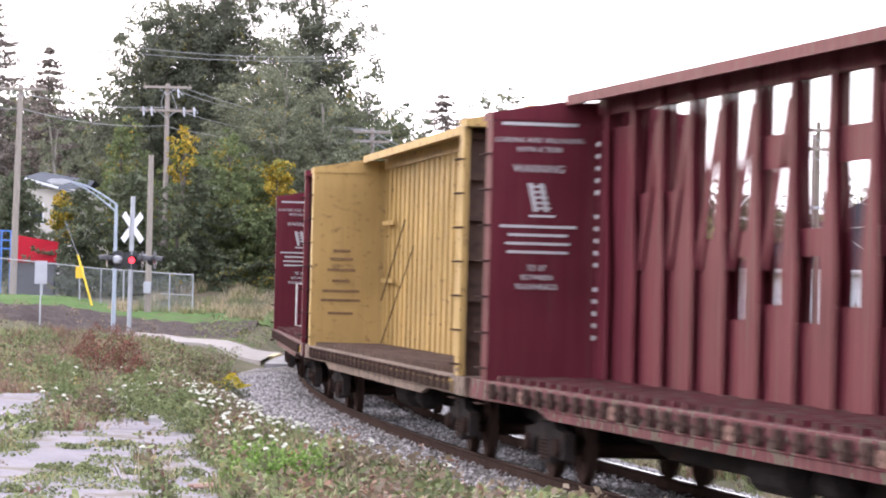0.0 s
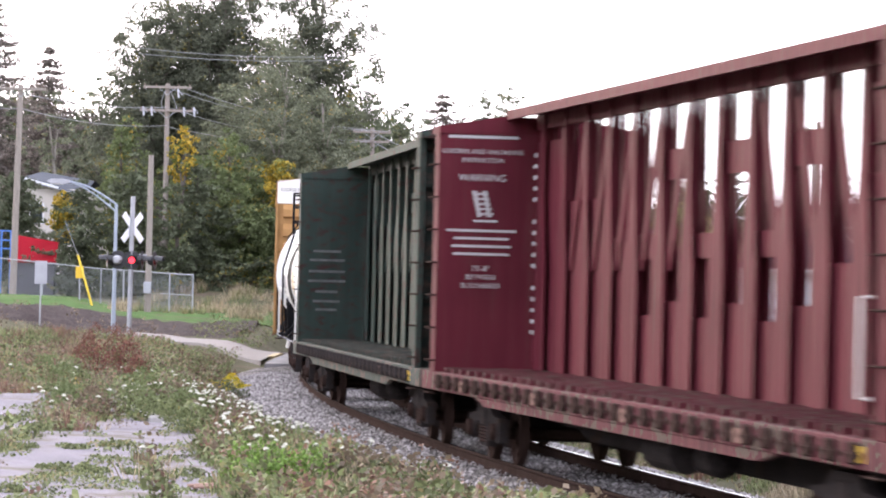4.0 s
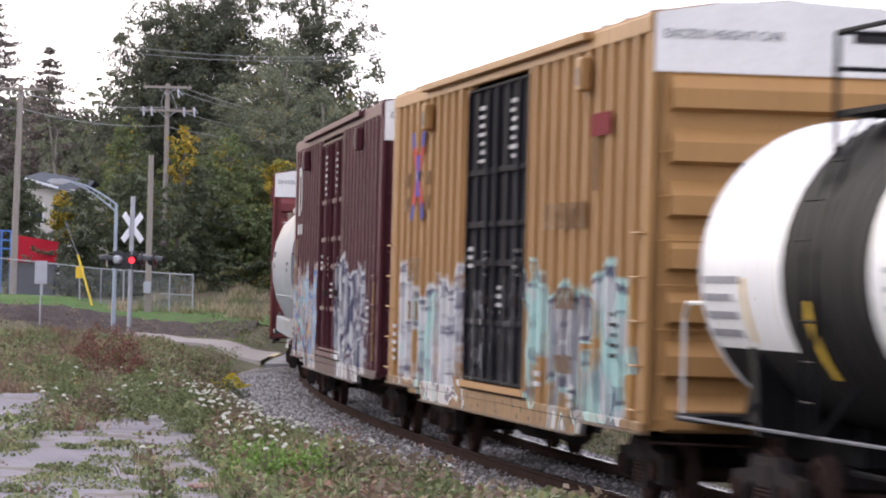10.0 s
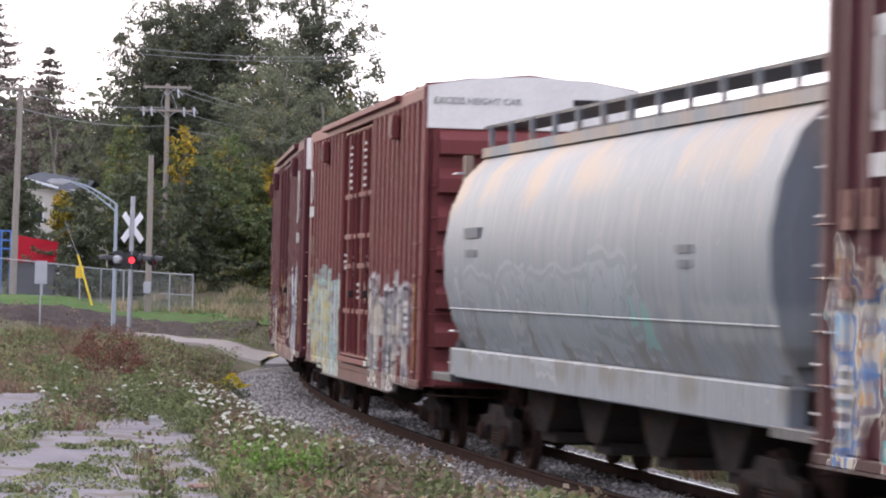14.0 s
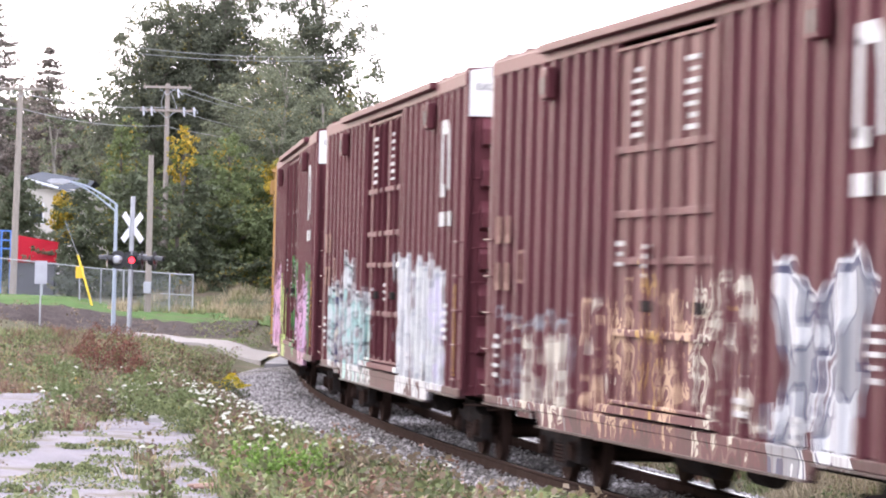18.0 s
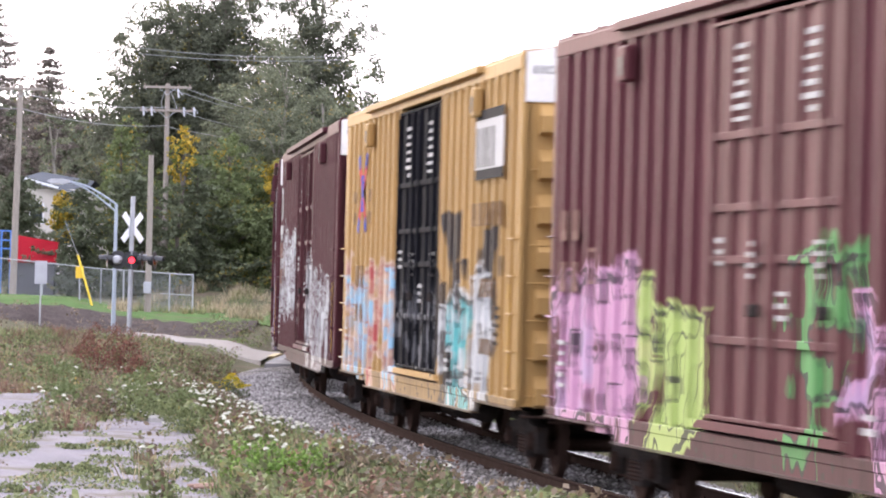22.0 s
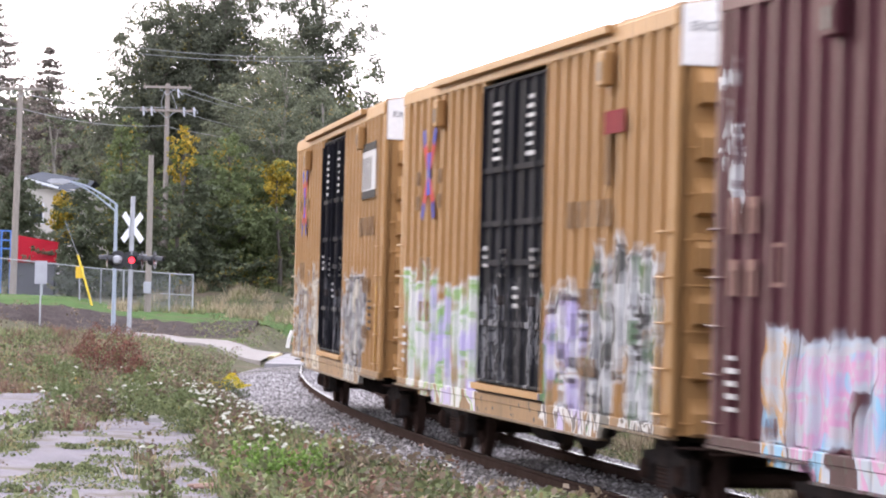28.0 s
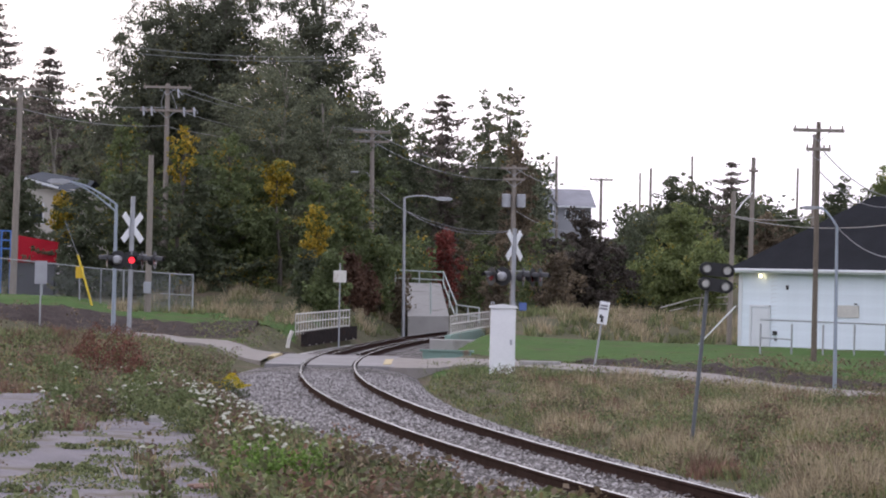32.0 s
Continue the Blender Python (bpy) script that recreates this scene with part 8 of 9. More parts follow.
spruce((-0.24, 236.00, 2.15), (-0.56, 236.00, 14.97)[2], 4.6, "tall dark spruce on the slope", 9)
broadleaf((2.37, 232.00, 1.86), (1.88, 232.00, 14.49)[2], 4.2, LEAF_ASPEN, "leafy tree on the slope above the ramp", 10, lobes=9, clumps=430, low=0.12)
broadleaf((3.72, 230.00, 1.89), (3.40, 230.00, 14.94)[2], 4.4, LEAF_ASPEN, "leafy tree with thin top above the ramp", 11, lobes=10, clumps=470, low=0.12)
broadleaf((4.50, 226.00, 1.74), (4.43, 226.00, 11.53)[2], 3.2, LEAF_BROWN, "olive brown tree beside the pole", 12, lobes=8, clumps=340, low=0.1)
spruce((-24.40, 232.00, 2.42), 17.0, 3.4, "tall dark spruce behind the house", 13)
spruce((-26.55, 222.00, 2.30), 18.9, 3.4, "very tall dark spruce at the edge of the wood", 14)
spruce((-25.86, 240.00, 2.41), (-26.37, 240.00, 15.12)[2], 4.2, "dark spruce in the wood", 15)
spruce((-22.66, 240.00, 2.47), 13.6, 3.2, "dark spruce in the wood", 16)
broadleaf((-20.72, 225.00, 2.46), (-21.20, 225.00, 14.37)[2], 4.2, LEAF_ASPEN, "thin grey-green tree in the wood", 17, lobes=12, clumps=300, low=0.3)
broadleaf((-22.37, 215.00, 2.52), (-22.65, 215.00, 13.11)[2], 3.4, LEAF_ASPEN, "half-bare tree with thin pale stems", 18, lobes=8, clumps=150, low=0.3, bark=BARK_PALE, thin=0.4)
broadleaf((-16.07, 190.00, 2.25), (-16.44, 190.00, 10.61)[2], 4.2, LEAF_MID, "green tree behind the crossing signal", 19, lobes=10, clumps=480, low=0.1)
spruce((-17.53, 183.00, 2.18), (-17.38, 183.00, 7.4)[2], 4.8, "drooping dark green conifer by the house", 20, leafmat=LEAF_DARK, droop=0.6)
spruce((-14.85, 182.00, 2.19), (-14.89, 182.00, 8.76)[2], 4.2, "drooping dark green conifer behind the pole", 21, leafmat=LEAF_DARK, droop=0.6)
broadleaf((-12.74, 184.00, 2.25), (-13.02, 184.00, 9.77)[2], 1.3, LEAF_YELLOW, "slender yellow autumn tree", 22, lobes=5, clumps=34, low=0.80)
spruce((-12.00, 184.00, 2.21), (-12.16, 184.00, 8.36)[2], 4.8, "drooping dark green conifer", 23, leafmat=LEAF_DARK, droop=0.6)
broadleaf((-10.60, 186.00, 2.23), (-10.66, 186.00, 9.86)[2], 4.6, LEAF_MID, "green tree under the poplars", 24, lobes=10, clumps=480, low=0.08)
broadleaf((-9.45, 188.00, 2.26), (-9.48, 188.00, 8.58)[2], 3.2, LEAF_MID, "green tree turning yellow", 25, lobes=9, clumps=300, low=0.1)
broadleaf((-8.10, 186.00, 2.21), (-8.26, 186.00, 8.40)[2], 1.4, LEAF_YELLOW, "small yellow autumn tree", 26, lobes=5, clumps=60, low=0.84)
broadleaf((-6.03, 182.00, 2.19), (-6.16, 182.00, 7.49)[2], 3.0, LEAF_MID, "green tree with yellow leaves", 27, lobes=9, clumps=320, low=0.08)
broadleaf((-6.02, 178.00, 2.13), (-6.00, 178.00, 6.17)[2], 2.0, LEAF_YELLOW, "yellow autumn shrub at the edge of the wood", 28, lobes=7, clumps=80, low=0.3, name="shrub")
broadleaf((-4.60, 185.00, 2.10), (-4.88, 185.00, 7.48)[2], 3.2, LEAF_MID, "leafy green tree by the pole", 29, lobes=9, clumps=330, low=0.08)
broadleaf((-19.16, 191.00, 2.46), (-19.28, 191.00, 6.96)[2], 1.6, LEAF_YELLOW, "yellow autumn tree before the house", 30, lobes=6, clumps=110, low=0.62)
broadleaf((-21.2, 188.00, 2.27), 7.6, 4.4, LEAF_DARK, "dark bushy tree before the house", 31, lobes=10, clumps=420, low=0.1)


def shrub(base, top, w, leafmat, label, seed, clumps=170, leaf=0.14):
    return broadleaf(base, top, w, leafmat, label, seed, lobes=8, clumps=clumps, leaf=leaf, low=0.06, name="shrub", per=24)


shrub((-4.98, 166.00, 1.18), (-5.04, 166.00, 3.78)[2], 1.8, LEAF_MID, "olive shrub before the trees", 41, 220)
shrub((-5.91, 168.00, 1.15), (-5.90, 168.00, 3.78)[2], 1.8, LEAF_DARK, "dark shrub before the trees", 42)
shrub((-4.38, 180.00, 1.29), (-4.53, 180.00, 3.97)[2], 1.8, LEAF_DULLRED, "reddish shrub beside the white sign", 43)
shrub((-3.10, 184.00, 1.31), (-3.19, 184.00, 4.88)[2], 2.0, LEAF_MID, "green shrub by the ramp", 44, 200)
shrub((-3.68, 181.00, 1.38), (-3.73, 181.00, 3.33)[2], 2.0, LEAF_DULLRED, "reddish undergrowth by the bridge", 45)
shrub((-2.30, 186.00, 1.24), (-2.35, 186.00, 3.13)[2], 2.0, LEAF_BROWN, "olive undergrowth by the ramp", 46)
shrub((0.08, 205.00, 3.03), (0.04, 205.00, 5.72)[2], 2.1, LEAF_RED, "red autumn shrub above the ramp", 47, 160)
shrub((2.06, 205.00, 3.08), (2.07, 205.00, 5.37)[2], 2.4, LEAF_MID, "green shrub above the ramp", 48)
shrub((1.47, 210.00, 3.72), (1.59, 210.00, 5.29)[2], 2.2, LEAF_BROWN, "olive shrub above the ramp", 49)
shrub((-1.47, 208.00, 2.85), (-1.55, 208.00, 6.11)[2], 2.4, LEAF_DARK, "dark shrub behind the lamp", 50)
shrub((2.63, 178.00, 1.33), (2.52, 178.00, 3.46)[2], 2.0, LEAF_BROWN, "brown undergrowth by the signal", 51)
shrub((5.06, 195.00, 1.35), (4.79, 195.00, 6.23)[2], 3.0, LEAF_MID, "green shrub beside the signal", 52, 260)
broadleaf((7.20, 190.00, 1.41), (7.07, 190.00, 6.57)[2], 4.2, foliage("dark_brown_green_leaves", (0.078, 0.066, 0.055), 0.35), "large dark rounded shrub", 53, lobes=12, clumps=560, leaf=0.15, low=0.04, name="shrub")
shrub((5.66, 186.00, 1.11), (5.58, 186.00, 4.44)[2], 2.6, LEAF_BROWN, "olive brown shrub beside the dark one", 54, 220)
shrub((10.52, 215.00, 2.71), (10.26, 215.00, 6.61)[2], 3.6, LEAF_DARK, "dark green shrub on the slope", 55, 300)
broadleaf((13.25, 210.00, 2.76), (13.13, 210.00, 7.58)[2], 5.4, LEAF_LIGHT, "broad light green shrub on the slope", 56, lobes=12, clumps=560, leaf=0.16, low=0.05, name="shrub")
shrub((14.61, 205.00, 2.78), (14.60, 205.00, 5.84)[2], 3.0, LEAF_LIGHT, "light green shrub beside the building", 57, 260)
spruce((19.53, 258.00, 3.83), (19.33, 258.00, 12.07)[2], 3.2, "dark pointed spruce above the bushes", 58)
broadleaf((17.86, 262.00, 4.59), (17.52, 262.00, 10.65)[2], 3.6, LEAF_DARK, "dark tree above the bushes", 59, lobes=8, clumps=300, low=0.1)
broadleaf((15.71, 262.00, 4.54), (15.55, 262.00, 11.11)[2], 3.2, LEAF_DARK, "dark tree above the bushes", 60, lobes=8, clumps=260, low=0.1)
broadleaf((17.27, 268.00, 4.63), (17.11, 268.00, 11.11)[2], 3.0, LEAF_ASPEN, "thin tree above the bushes", 61, lobes=8, clumps=200, low=0.2)
broadleaf((18.88, 240.00, 3.71), (18.93, 240.00, 9.26)[2], 3.2, LEAF_DARK, "dark tree behind the poles", 62, lobes=8, clumps=300, low=0.05)
broadleaf((20.15, 236.00, 3.71), (19.94, 236.00, 7.94)[2], 3.2, LEAF_BROWN, "olive tree behind the white building", 63, lobes=8, clumps=260, low=0.05)
broadleaf((21.91, 240.00, 4.50), (21.82, 240.00, 8.26)[2], 2.8, LEAF_DARK, "dark tree behind the white building", 64, lobes=8, clumps=220, low=0.05)
broadleaf((23.89, 230.00, 5.49), (23.85, 230.00, 9.88)[2], 3.0, LEAF_DARK, "dark tree behind the dark roof", 65, lobes=8, clumps=240, low=0.2)
broadleaf((26.63, 230.00, 5.56), (26.51, 230.00, 10.71)[2], 2.6, LEAF_LIGHT, "light green tree behind the dark roof", 66, lobes=8, clumps=220, low=0.2)

# woods and hedges that close the view
rngw = np.random.default_rng(77)


def woods(name, x0, x1, y0, y1, n, zlo, zhi, leafmat, label, leaf=0.3):
    """A thick far belt of leaves over the ground."""
    cs = np.stack([rngw.uniform(x0, x1, n), rngw.uniform(y0, y1, n), np.zeros(n)], 1)
    top = np.array([zlo + (zhi - zlo) * (0.5 + 0.5 * noise.noise((x * 0.32, y * 0.05, 2.0))) for x, y, _ in cs])
    cs[:, 2] = ground_z((x0 + x1) / 2, (y0 + y1) / 2) + top * rngw.uniform(0.02, 1.0, n) ** 0.7
    pos = np.repeat(cs, 22, 0) + rngw.normal(size=(n * 22, 3)) * 0.42
    me = quads_mesh(name, leaf_quads(rngw, pos, leaf), leafmat)
    ob = new(name, me)
    return tagged(ob, label, "woods", kind="stuff")


woods("far_woods", -42, -3, 238, 262, 4200, 7.0, 12.5, LEAF_DARK, "dark far woods behind the houses")
woods("far_woods", -7, 6.5, 240, 262, 1500, 6.0, 9.5, LEAF_DARK, "dark far woods on the slope")
woods("far_woods", 13, 34, 262, 285, 1600, 3.0, 6.5, LEAF_DARK, "dark far bushes on the slope")
woods("far_woods", 4, 13, 262, 280, 700, 1.2, 3.2, LEAF_DARK, "low far bushes below the hill house")
woods("far_woods", -24, -4, 214, 226, 1500, 2.5, 6.0, LEAF_DARK, "dark undergrowth in the wood", 0.34)
# unseen leaf belts added on the open sides to cut low sky light
for x0, x1, y0, y1 in ((48, 58, -40, 90), (48, 58, 90, 220), (-75, -60, -40, 90), (-75, -60, 90, 220), (-60, 58, -62, -50)):
    woods("light_block_belt", x0, x1, y0, y1, 900, 8.0, 13.0, LEAF_DARK, "added unseen belt of leaves that blocks low sky light", 0.95)
woods("undergrowth", -14, -1, 196, 206, 900, 1.0, 3.2, LEAF_MID, "shady undergrowth below the poplars", 0.22)
woods("undergrowth", 4, 15, 212, 225, 900, 1.0, 3.0, LEAF_MID, "leafy undergrowth on the slope", 0.2)


# grasses
bank_f = lambda x, y: 1 - abs(y - 143 + 0.45 * (x + 7)) / (7.0 - 0.15 * (x + 7) + 2 * noise.noise((x * .3, 1, 1)))


def blades(name, n, x0, x1, y0, y1, h0, h1, width, lean, material, label, keep=None, seed=1, patch=0.0, power=1.0):
    rng = np.random.default_rng(seed)
    base, hh = [], []
    tries = 0
    TUFT = 22
    while len(base) < n // TUFT and tries < n:
        tries += 1
        y = y0 + (y1 - y0) * rng.random() ** power
        half = 0.125 * y + 0.6
        x = rng.uniform(max(x0, -half), min(x1, half))
        s, o = track_sd(x, y)
        if -2.7 < o < 3.1 - 0.5 * rng.random() or abs(y - road_y(x)) < 4.1:
            continue
        if keep is not None and not keep(x, y, rng):
            continue
        k = noise.noise((x * 0.9, y * 0.25, seed * 1.7))
        if patch and k < patch - 0.5 + 0.3 * rng.random():
            continue
        base.append((x, y, ground_z(x, y) - 0.02))
        hh.append((h0 + (h1 - h0) * rng.random()) * (0.75 + 0.5 * max(-0.5, k)))
    # blades stand in tufts, leaning outwards
    off = rng.normal(size=(len(base) * TUFT, 2)) * np.array([0.10, 0.16])
    fan = off * 1.6
    hh = np.repeat(np.array(hh), TUFT) * rng.uniform(0.55, 1.15, len(off)) * np.exp(-(off ** 2).sum(1) * 6)
    base = np.repeat(np.array(base), TUFT, 0)
    base[:, :2] += off
    m = len(base)
    a = rng.uniform(0, 2 * math.pi, m)
    w = np.stack([np.cos(a), np.sin(a), np.zeros(m)], 1) * (width * rng.uniform(0.6, 1.3, m))[:, None] * 0.5
    d = rng.normal(size=(m, 3)) * lean
    d[:, :2] += fan
    d[:, 2] = 1
    tip = base + d * hh[:, None]
    midp = base + d * hh[:, None] * 0.5 + np.array([0, 0, 0.06]) * hh[:, None]
    q1 = np.stack([base - w, base + w, midp + w * 0.8, midp - w * 0.8], 1)
    q2 = np.stack([midp - w * 0.8, midp + w * 0.8, tip + w * 0.1, tip - w * 0.1], 1)
    ob = new(name, quads_mesh(name, np.concatenate([q1, q2]), material))
    return tagged(ob, label, "grass", kind="stuff")


GRASS = foliage("green_grass_blades", (0.155, 0.18, 0.082), 0.6, (0.26, 0.22, 0.11), 0.08)
GRASS_BRIGHT = foliage("fresh_green_grass", (0.135, 0.20, 0.065), 0.45)
GRASS_DRY = foliage("dry_straw_grass", (0.36, 0.30, 0.20), 0.5, (0.14, 0.15, 0.05), 0.10)
LIME_LEAF = foliage("bright_lime_leaves", (0.17, 0.27, 0.065), 0.5)
GRASS_RUSSET = foliage("russet_seed_heads", (0.19, 0.115, 0.085), 0.45)
off_yard = lambda x, y, g: not on_yard(x, y)
CLEAR = [(-5.27, 95.0, 0.8, 5.0), (-4.88, 86.75, 0.6, 3.0), (-0.58, 41.5, 0.15, 1.5)]      # round the goldenrod and its neighbour
outer = lambda x, y, g: track_sd(x, y)[1] > 2.4 and off_yard(x, y, g) and not any(abs(x - a) < w and -h < y - b < 1.0 for a, b, w, h in CLEAR)
inner = lambda x, y, g: track_sd(x, y)[1] < -2.6
blades("weeds", 36000, -14, 6, 27, 110, 0.07, 0.32, 0.020, 0.45, GRASS, "green weeds and grass beside the track", outer, 1, 0.0, 1.5)
blades("dry_grass", 16000, -14, 6, 27, 112, 0.15, 0.42, 0.014, 0.25, GRASS_DRY, "dry pale grass beside the track", outer, 2, 0.42, 1.4)
blades("russet_weeds", 9000, -14, 2, 36, 112, 0.2, 0.55, 0.016, 0.25, GRASS_RUSSET, "russet seed heads among the weeds", lambda x, y, g: outer(x, y, g) and (y > 70 or noise.noise((x * .7, y * .2, 4)) > -0.05), 3, 0.45, 0.9)
blades("fresh_grass", 7000, -14, 6, 27, 62, 0.06, 0.22, 0.016, 0.5, GRASS_BRIGHT, "fresh green tufts", outer, 4, 0.5, 1.4)
blades("weeds", 34000, -1.5, 16, 36, 119, 0.10, 0.38, 0.024, 0.35, GRASS, "green grass on the bank", inner, 5, 0.0, 1.2)
blades("dry_grass", 26000, 2.0, 16, 44, 101, 0.2, 0.6, 0.018, 0.3, GRASS_DRY, "tall dry straw grass on the bank", inner, 6, 0.58, 1.0)
blades("russet_weeds", 9000, 2, 16, 44, 100, 0.15, 0.4, 0.018, 0.3, GRASS_RUSSET, "russet weeds on the bank", inner, 7, 0.75, 1.0)
blades("fresh_grass", 12000, 1, 18, 90, 150, 0.03, 0.10, 0.03, 0.35, GRASS_BRIGHT, "short green lawn", lambda x, y, g: inner(x, y, g), 8, 0.12, 0.8)
blades("dry_grass", 14000, 2, 22, 152, 205, 0.4, 0.9, 0.03, 0.25, GRASS_DRY, "tall dry meadow grass below the shrubs", None, 9, 0.35, 1.0)
blades("weeds", 14000, 2, 22, 150, 205, 0.3, 0.7, 0.04, 0.3, GRASS, "green meadow grass below the shrubs", None, 10, 0.1, 1.0)
blades("fresh_grass", 12000, -22, -4.5, 126, 172, 0.04, 0.12, 0.03, 0.35, GRASS_BRIGHT, "short green grass below the fence", lambda x, y, g: track_sd(x, y)[1] > 3.5 and bank_f(x, y) < 0.1, 11, 0.15, 1.0)
blades("dry_grass", 9000, -14, 1, 158, 196, 0.35, 0.8, 0.03, 0.25, GRASS_DRY, "tall dry grass before the trees", lambda x, y, g: abs(track_sd(x, y)[1]) > 2.9, 12, 0.52, 1.0)
blades("weeds", 8000, -14, 1, 158, 200, 0.25, 0.6, 0.04, 0.3, GRASS, "green grass before the trees", lambda x, y, g: abs(track_sd(x, y)[1]) > 2.9, 13, 0.1, 1.0)

blades("tall_weeds", 16000, -16, -9.3, 100, 122, 0.25, 0.6, 0.03, 0.2, GRASS, "tall weeds before the road", lambda x, y, g: y < road_y(x) - 3, 14, 0.0, 1.0)
blades("tall_weeds", 14000, -16, -9.0, 100, 123, 0.25, 0.6, 0.025, 0.2, GRASS_RUSSET, "tall russet weeds before the road", lambda x, y, g: y < road_y(x) - 3, 15, 0.35, 1.0)

# dark turned soil and mown lawn
SOIL = mat("dark_turned_soil", (0.052, 0.041, 0.038), 0.95, 0, 0.5, 1.2, 9, 0.9, depth=0.1)
LAWN = mat("mown_lawn", (0.056, 0.108, 0.028), 0.95, 0, 0.5, 0.7, 16, 0.6, stain=(0.07, 0.075, 0.035), amount=0.38, depth=0.05)


def rough_lift(x, y, f):
    return -0.06 + min(1.0, f * 3) * (0.10 + 0.30 * abs(noise.noise((x * 1.1, y * 0.8, 3))) + 0.14 * noise.noise((x * 3, y * 2, 3)))


field("soil_bank", lambda x, y: bank_f(x, y) > 0 and track_sd(x, y)[1] > 4.5 and abs(y - road_y(x)) > 4.6, (0.3, 0.5), lambda x, y: rough_lift(x, y, max(0, bank_f(x, y))), SOIL, "bank of dark turned soil", -26, -5, 126, 164)
side_f = lambda x, y: 1 - abs(y - road_y(x) - 9.5) / (5.0 + 4 * noise.noise((x * .5, y * .1, 1)))
field("soil_bank", lambda x, y: side_f(x, y) > 0 and x > 4.5, (0.3, 0.5), lambda x, y: rough_lift(x, y, max(0, side_f(x, y))), SOIL, "bank of dark turned soil beside the path", 4.5, 18, 96, 132)
field("lawn", lambda x, y: -2.9 > track_sd(x, y)[1] and (4.4 < y - road_y(x) or -11 + 4 * noise.noise((x * .4, y * .1, 5)) < y - road_y(x) < -4.4) and y < 150 and not side_f(x, y) > 0.1, (0.4, 0.8), lambda x, y: 0.02, LAWN, "short mown lawn beside the path", -1, 20, 84, 150)
field("lawn", lambda x, y: track_sd(x, y)[1] > 4 and bank_f(x, y) < 0.08 and 134 < y < 167 and abs(y - road_y(x)) > 4.4, (0.4, 0.8), lambda x, y: 0.03, LAWN, "strip of short green grass below the fence", -24, -4, 140, 170)


def leafy(name, n, x0, x1, y0, y1, h, size, material, label, keep, seed, patch, power=1.2):
    """Low tangled leaves of weeds in patches."""
    rng = np.random.default_rng(seed)
    pos = []
    tries = 0
    while len(pos) < n and tries < 5 * n:
        tries += 1
        y = y0 + (y1 - y0) * rng.random() ** power
        half = 0.125 * y + 0.6
        x = rng.uniform(max(x0, -half), min(x1, half))
        o = track_sd(x, y)[1]
        if -2.6 < o < 2.9 or abs(y - road_y(x)) < 4.2 or not keep(x, y, rng):
            continue
        k = noise.noise((x * 1.3, y * 0.35, seed * 2.1)) + 0.5 * noise.noise((x * 3.5, y * 1.0, seed * 1.1))
        if k < patch:
            continue
        pos.append((x, y, ground_z(x, y) + h * (0.25 + min(1.0, (k - patch) * 2)) * rng.random() ** 0.8))
    ob = new(name, quads_mesh(name, leaf_quads(rng, np.array(pos), size, 0.2), material))
    return tagged(ob, label, "weeds", kind="stuff")


leafy("leafy_weeds", 36000, -14, 5, 27, 112, 0.30, 0.075, GRASS, "tangled green weeds beside the track", outer, 21, -0.15)
leafy("leafy_weeds", 22000, -14, 5, 27, 112, 0.40, 0.065, LEAF_BROWN, "tangled olive weeds beside the track", outer, 22, 0.0)
leafy("leafy_weeds", 14000, -14, 5, 27, 112, 0.42, 0.05, GRASS_RUSSET, "brownish seed heads beside the track", outer, 23, 0.12)
leafy("leafy_weeds", 12000, -14, 5, 27, 80, 0.3, 0.05, LEAF_MID, "fresh leafy weeds beside the track", outer, 24, 0.2)
leafy("leafy_weeds", 30000, -1.5, 16, 36, 117, 0.3, 0.05, GRASS, "tangled green weeds on the bank", inner, 25, -0.15)
leafy("leafy_weeds", 20000, 0, 16, 36, 104, 0.35, 0.045, LEAF_BROWN, "tangled olive weeds on the bank", inner, 26, 0.0)
leafy("leafy_weeds", 9000, 2, 16, 44, 100, 0.35, 0.04, GRASS_RUSSET, "brownish seed heads on the bank", inner, 27, 0.25)
leafy("leafy_weeds", 1500, -24, -5, 128, 150, 0.35, 0.09, LEAF_BROWN, "olive weeds on the soil bank", lambda x, y, g: track_sd(x, y)[1] > 4, 28, 0.1)
leafy("leafy_weeds", 4000, 5, 17, 100, 130, 0.25, 0.08, LEAF_BROWN, "olive weeds on the soil beside the path", inner, 29, 0.15)

leafy("yard_weeds", 14000, -9, 0.5, 27, 72, 0.11, 0.04, GRASS, "low green weeds in the cracks of the yard", lambda x, y, g: on_yard(x, y), 31, 0.12)
leafy("yard_weeds", 5000, -9, 0.5, 27, 72, 0.07, 0.03, LEAF_BROWN, "low olive weeds in the cracks of the yard", lambda x, y, g: on_yard(x, y), 32, 0.25)
leafy("leafy_weeds", 1500, -9, -3.4, 118, 152, 0.4, 0.07, GRASS, "green weeds between the road and the bridge", lambda x, y, g: track_sd(x, y)[1] > 3.4 and y > road_y(x) + 5, 33, -0.2)

leafy("leafy_weeds", 5000, -9.5, -4.8, 97, 119, 0.3, 0.065, GRASS, "green weeds before the crossing", lambda x, y, g: track_sd(x, y)[1] > 2.9, 34, -0.35, 1.0)
leafy("leafy_weeds", 2500, -9.5, -4.8, 97, 119, 0.35, 0.06, LEAF_BROWN, "olive weeds before the crossing", lambda x, y, g: track_sd(x, y)[1] > 2.9, 35, -0.1, 1.0)

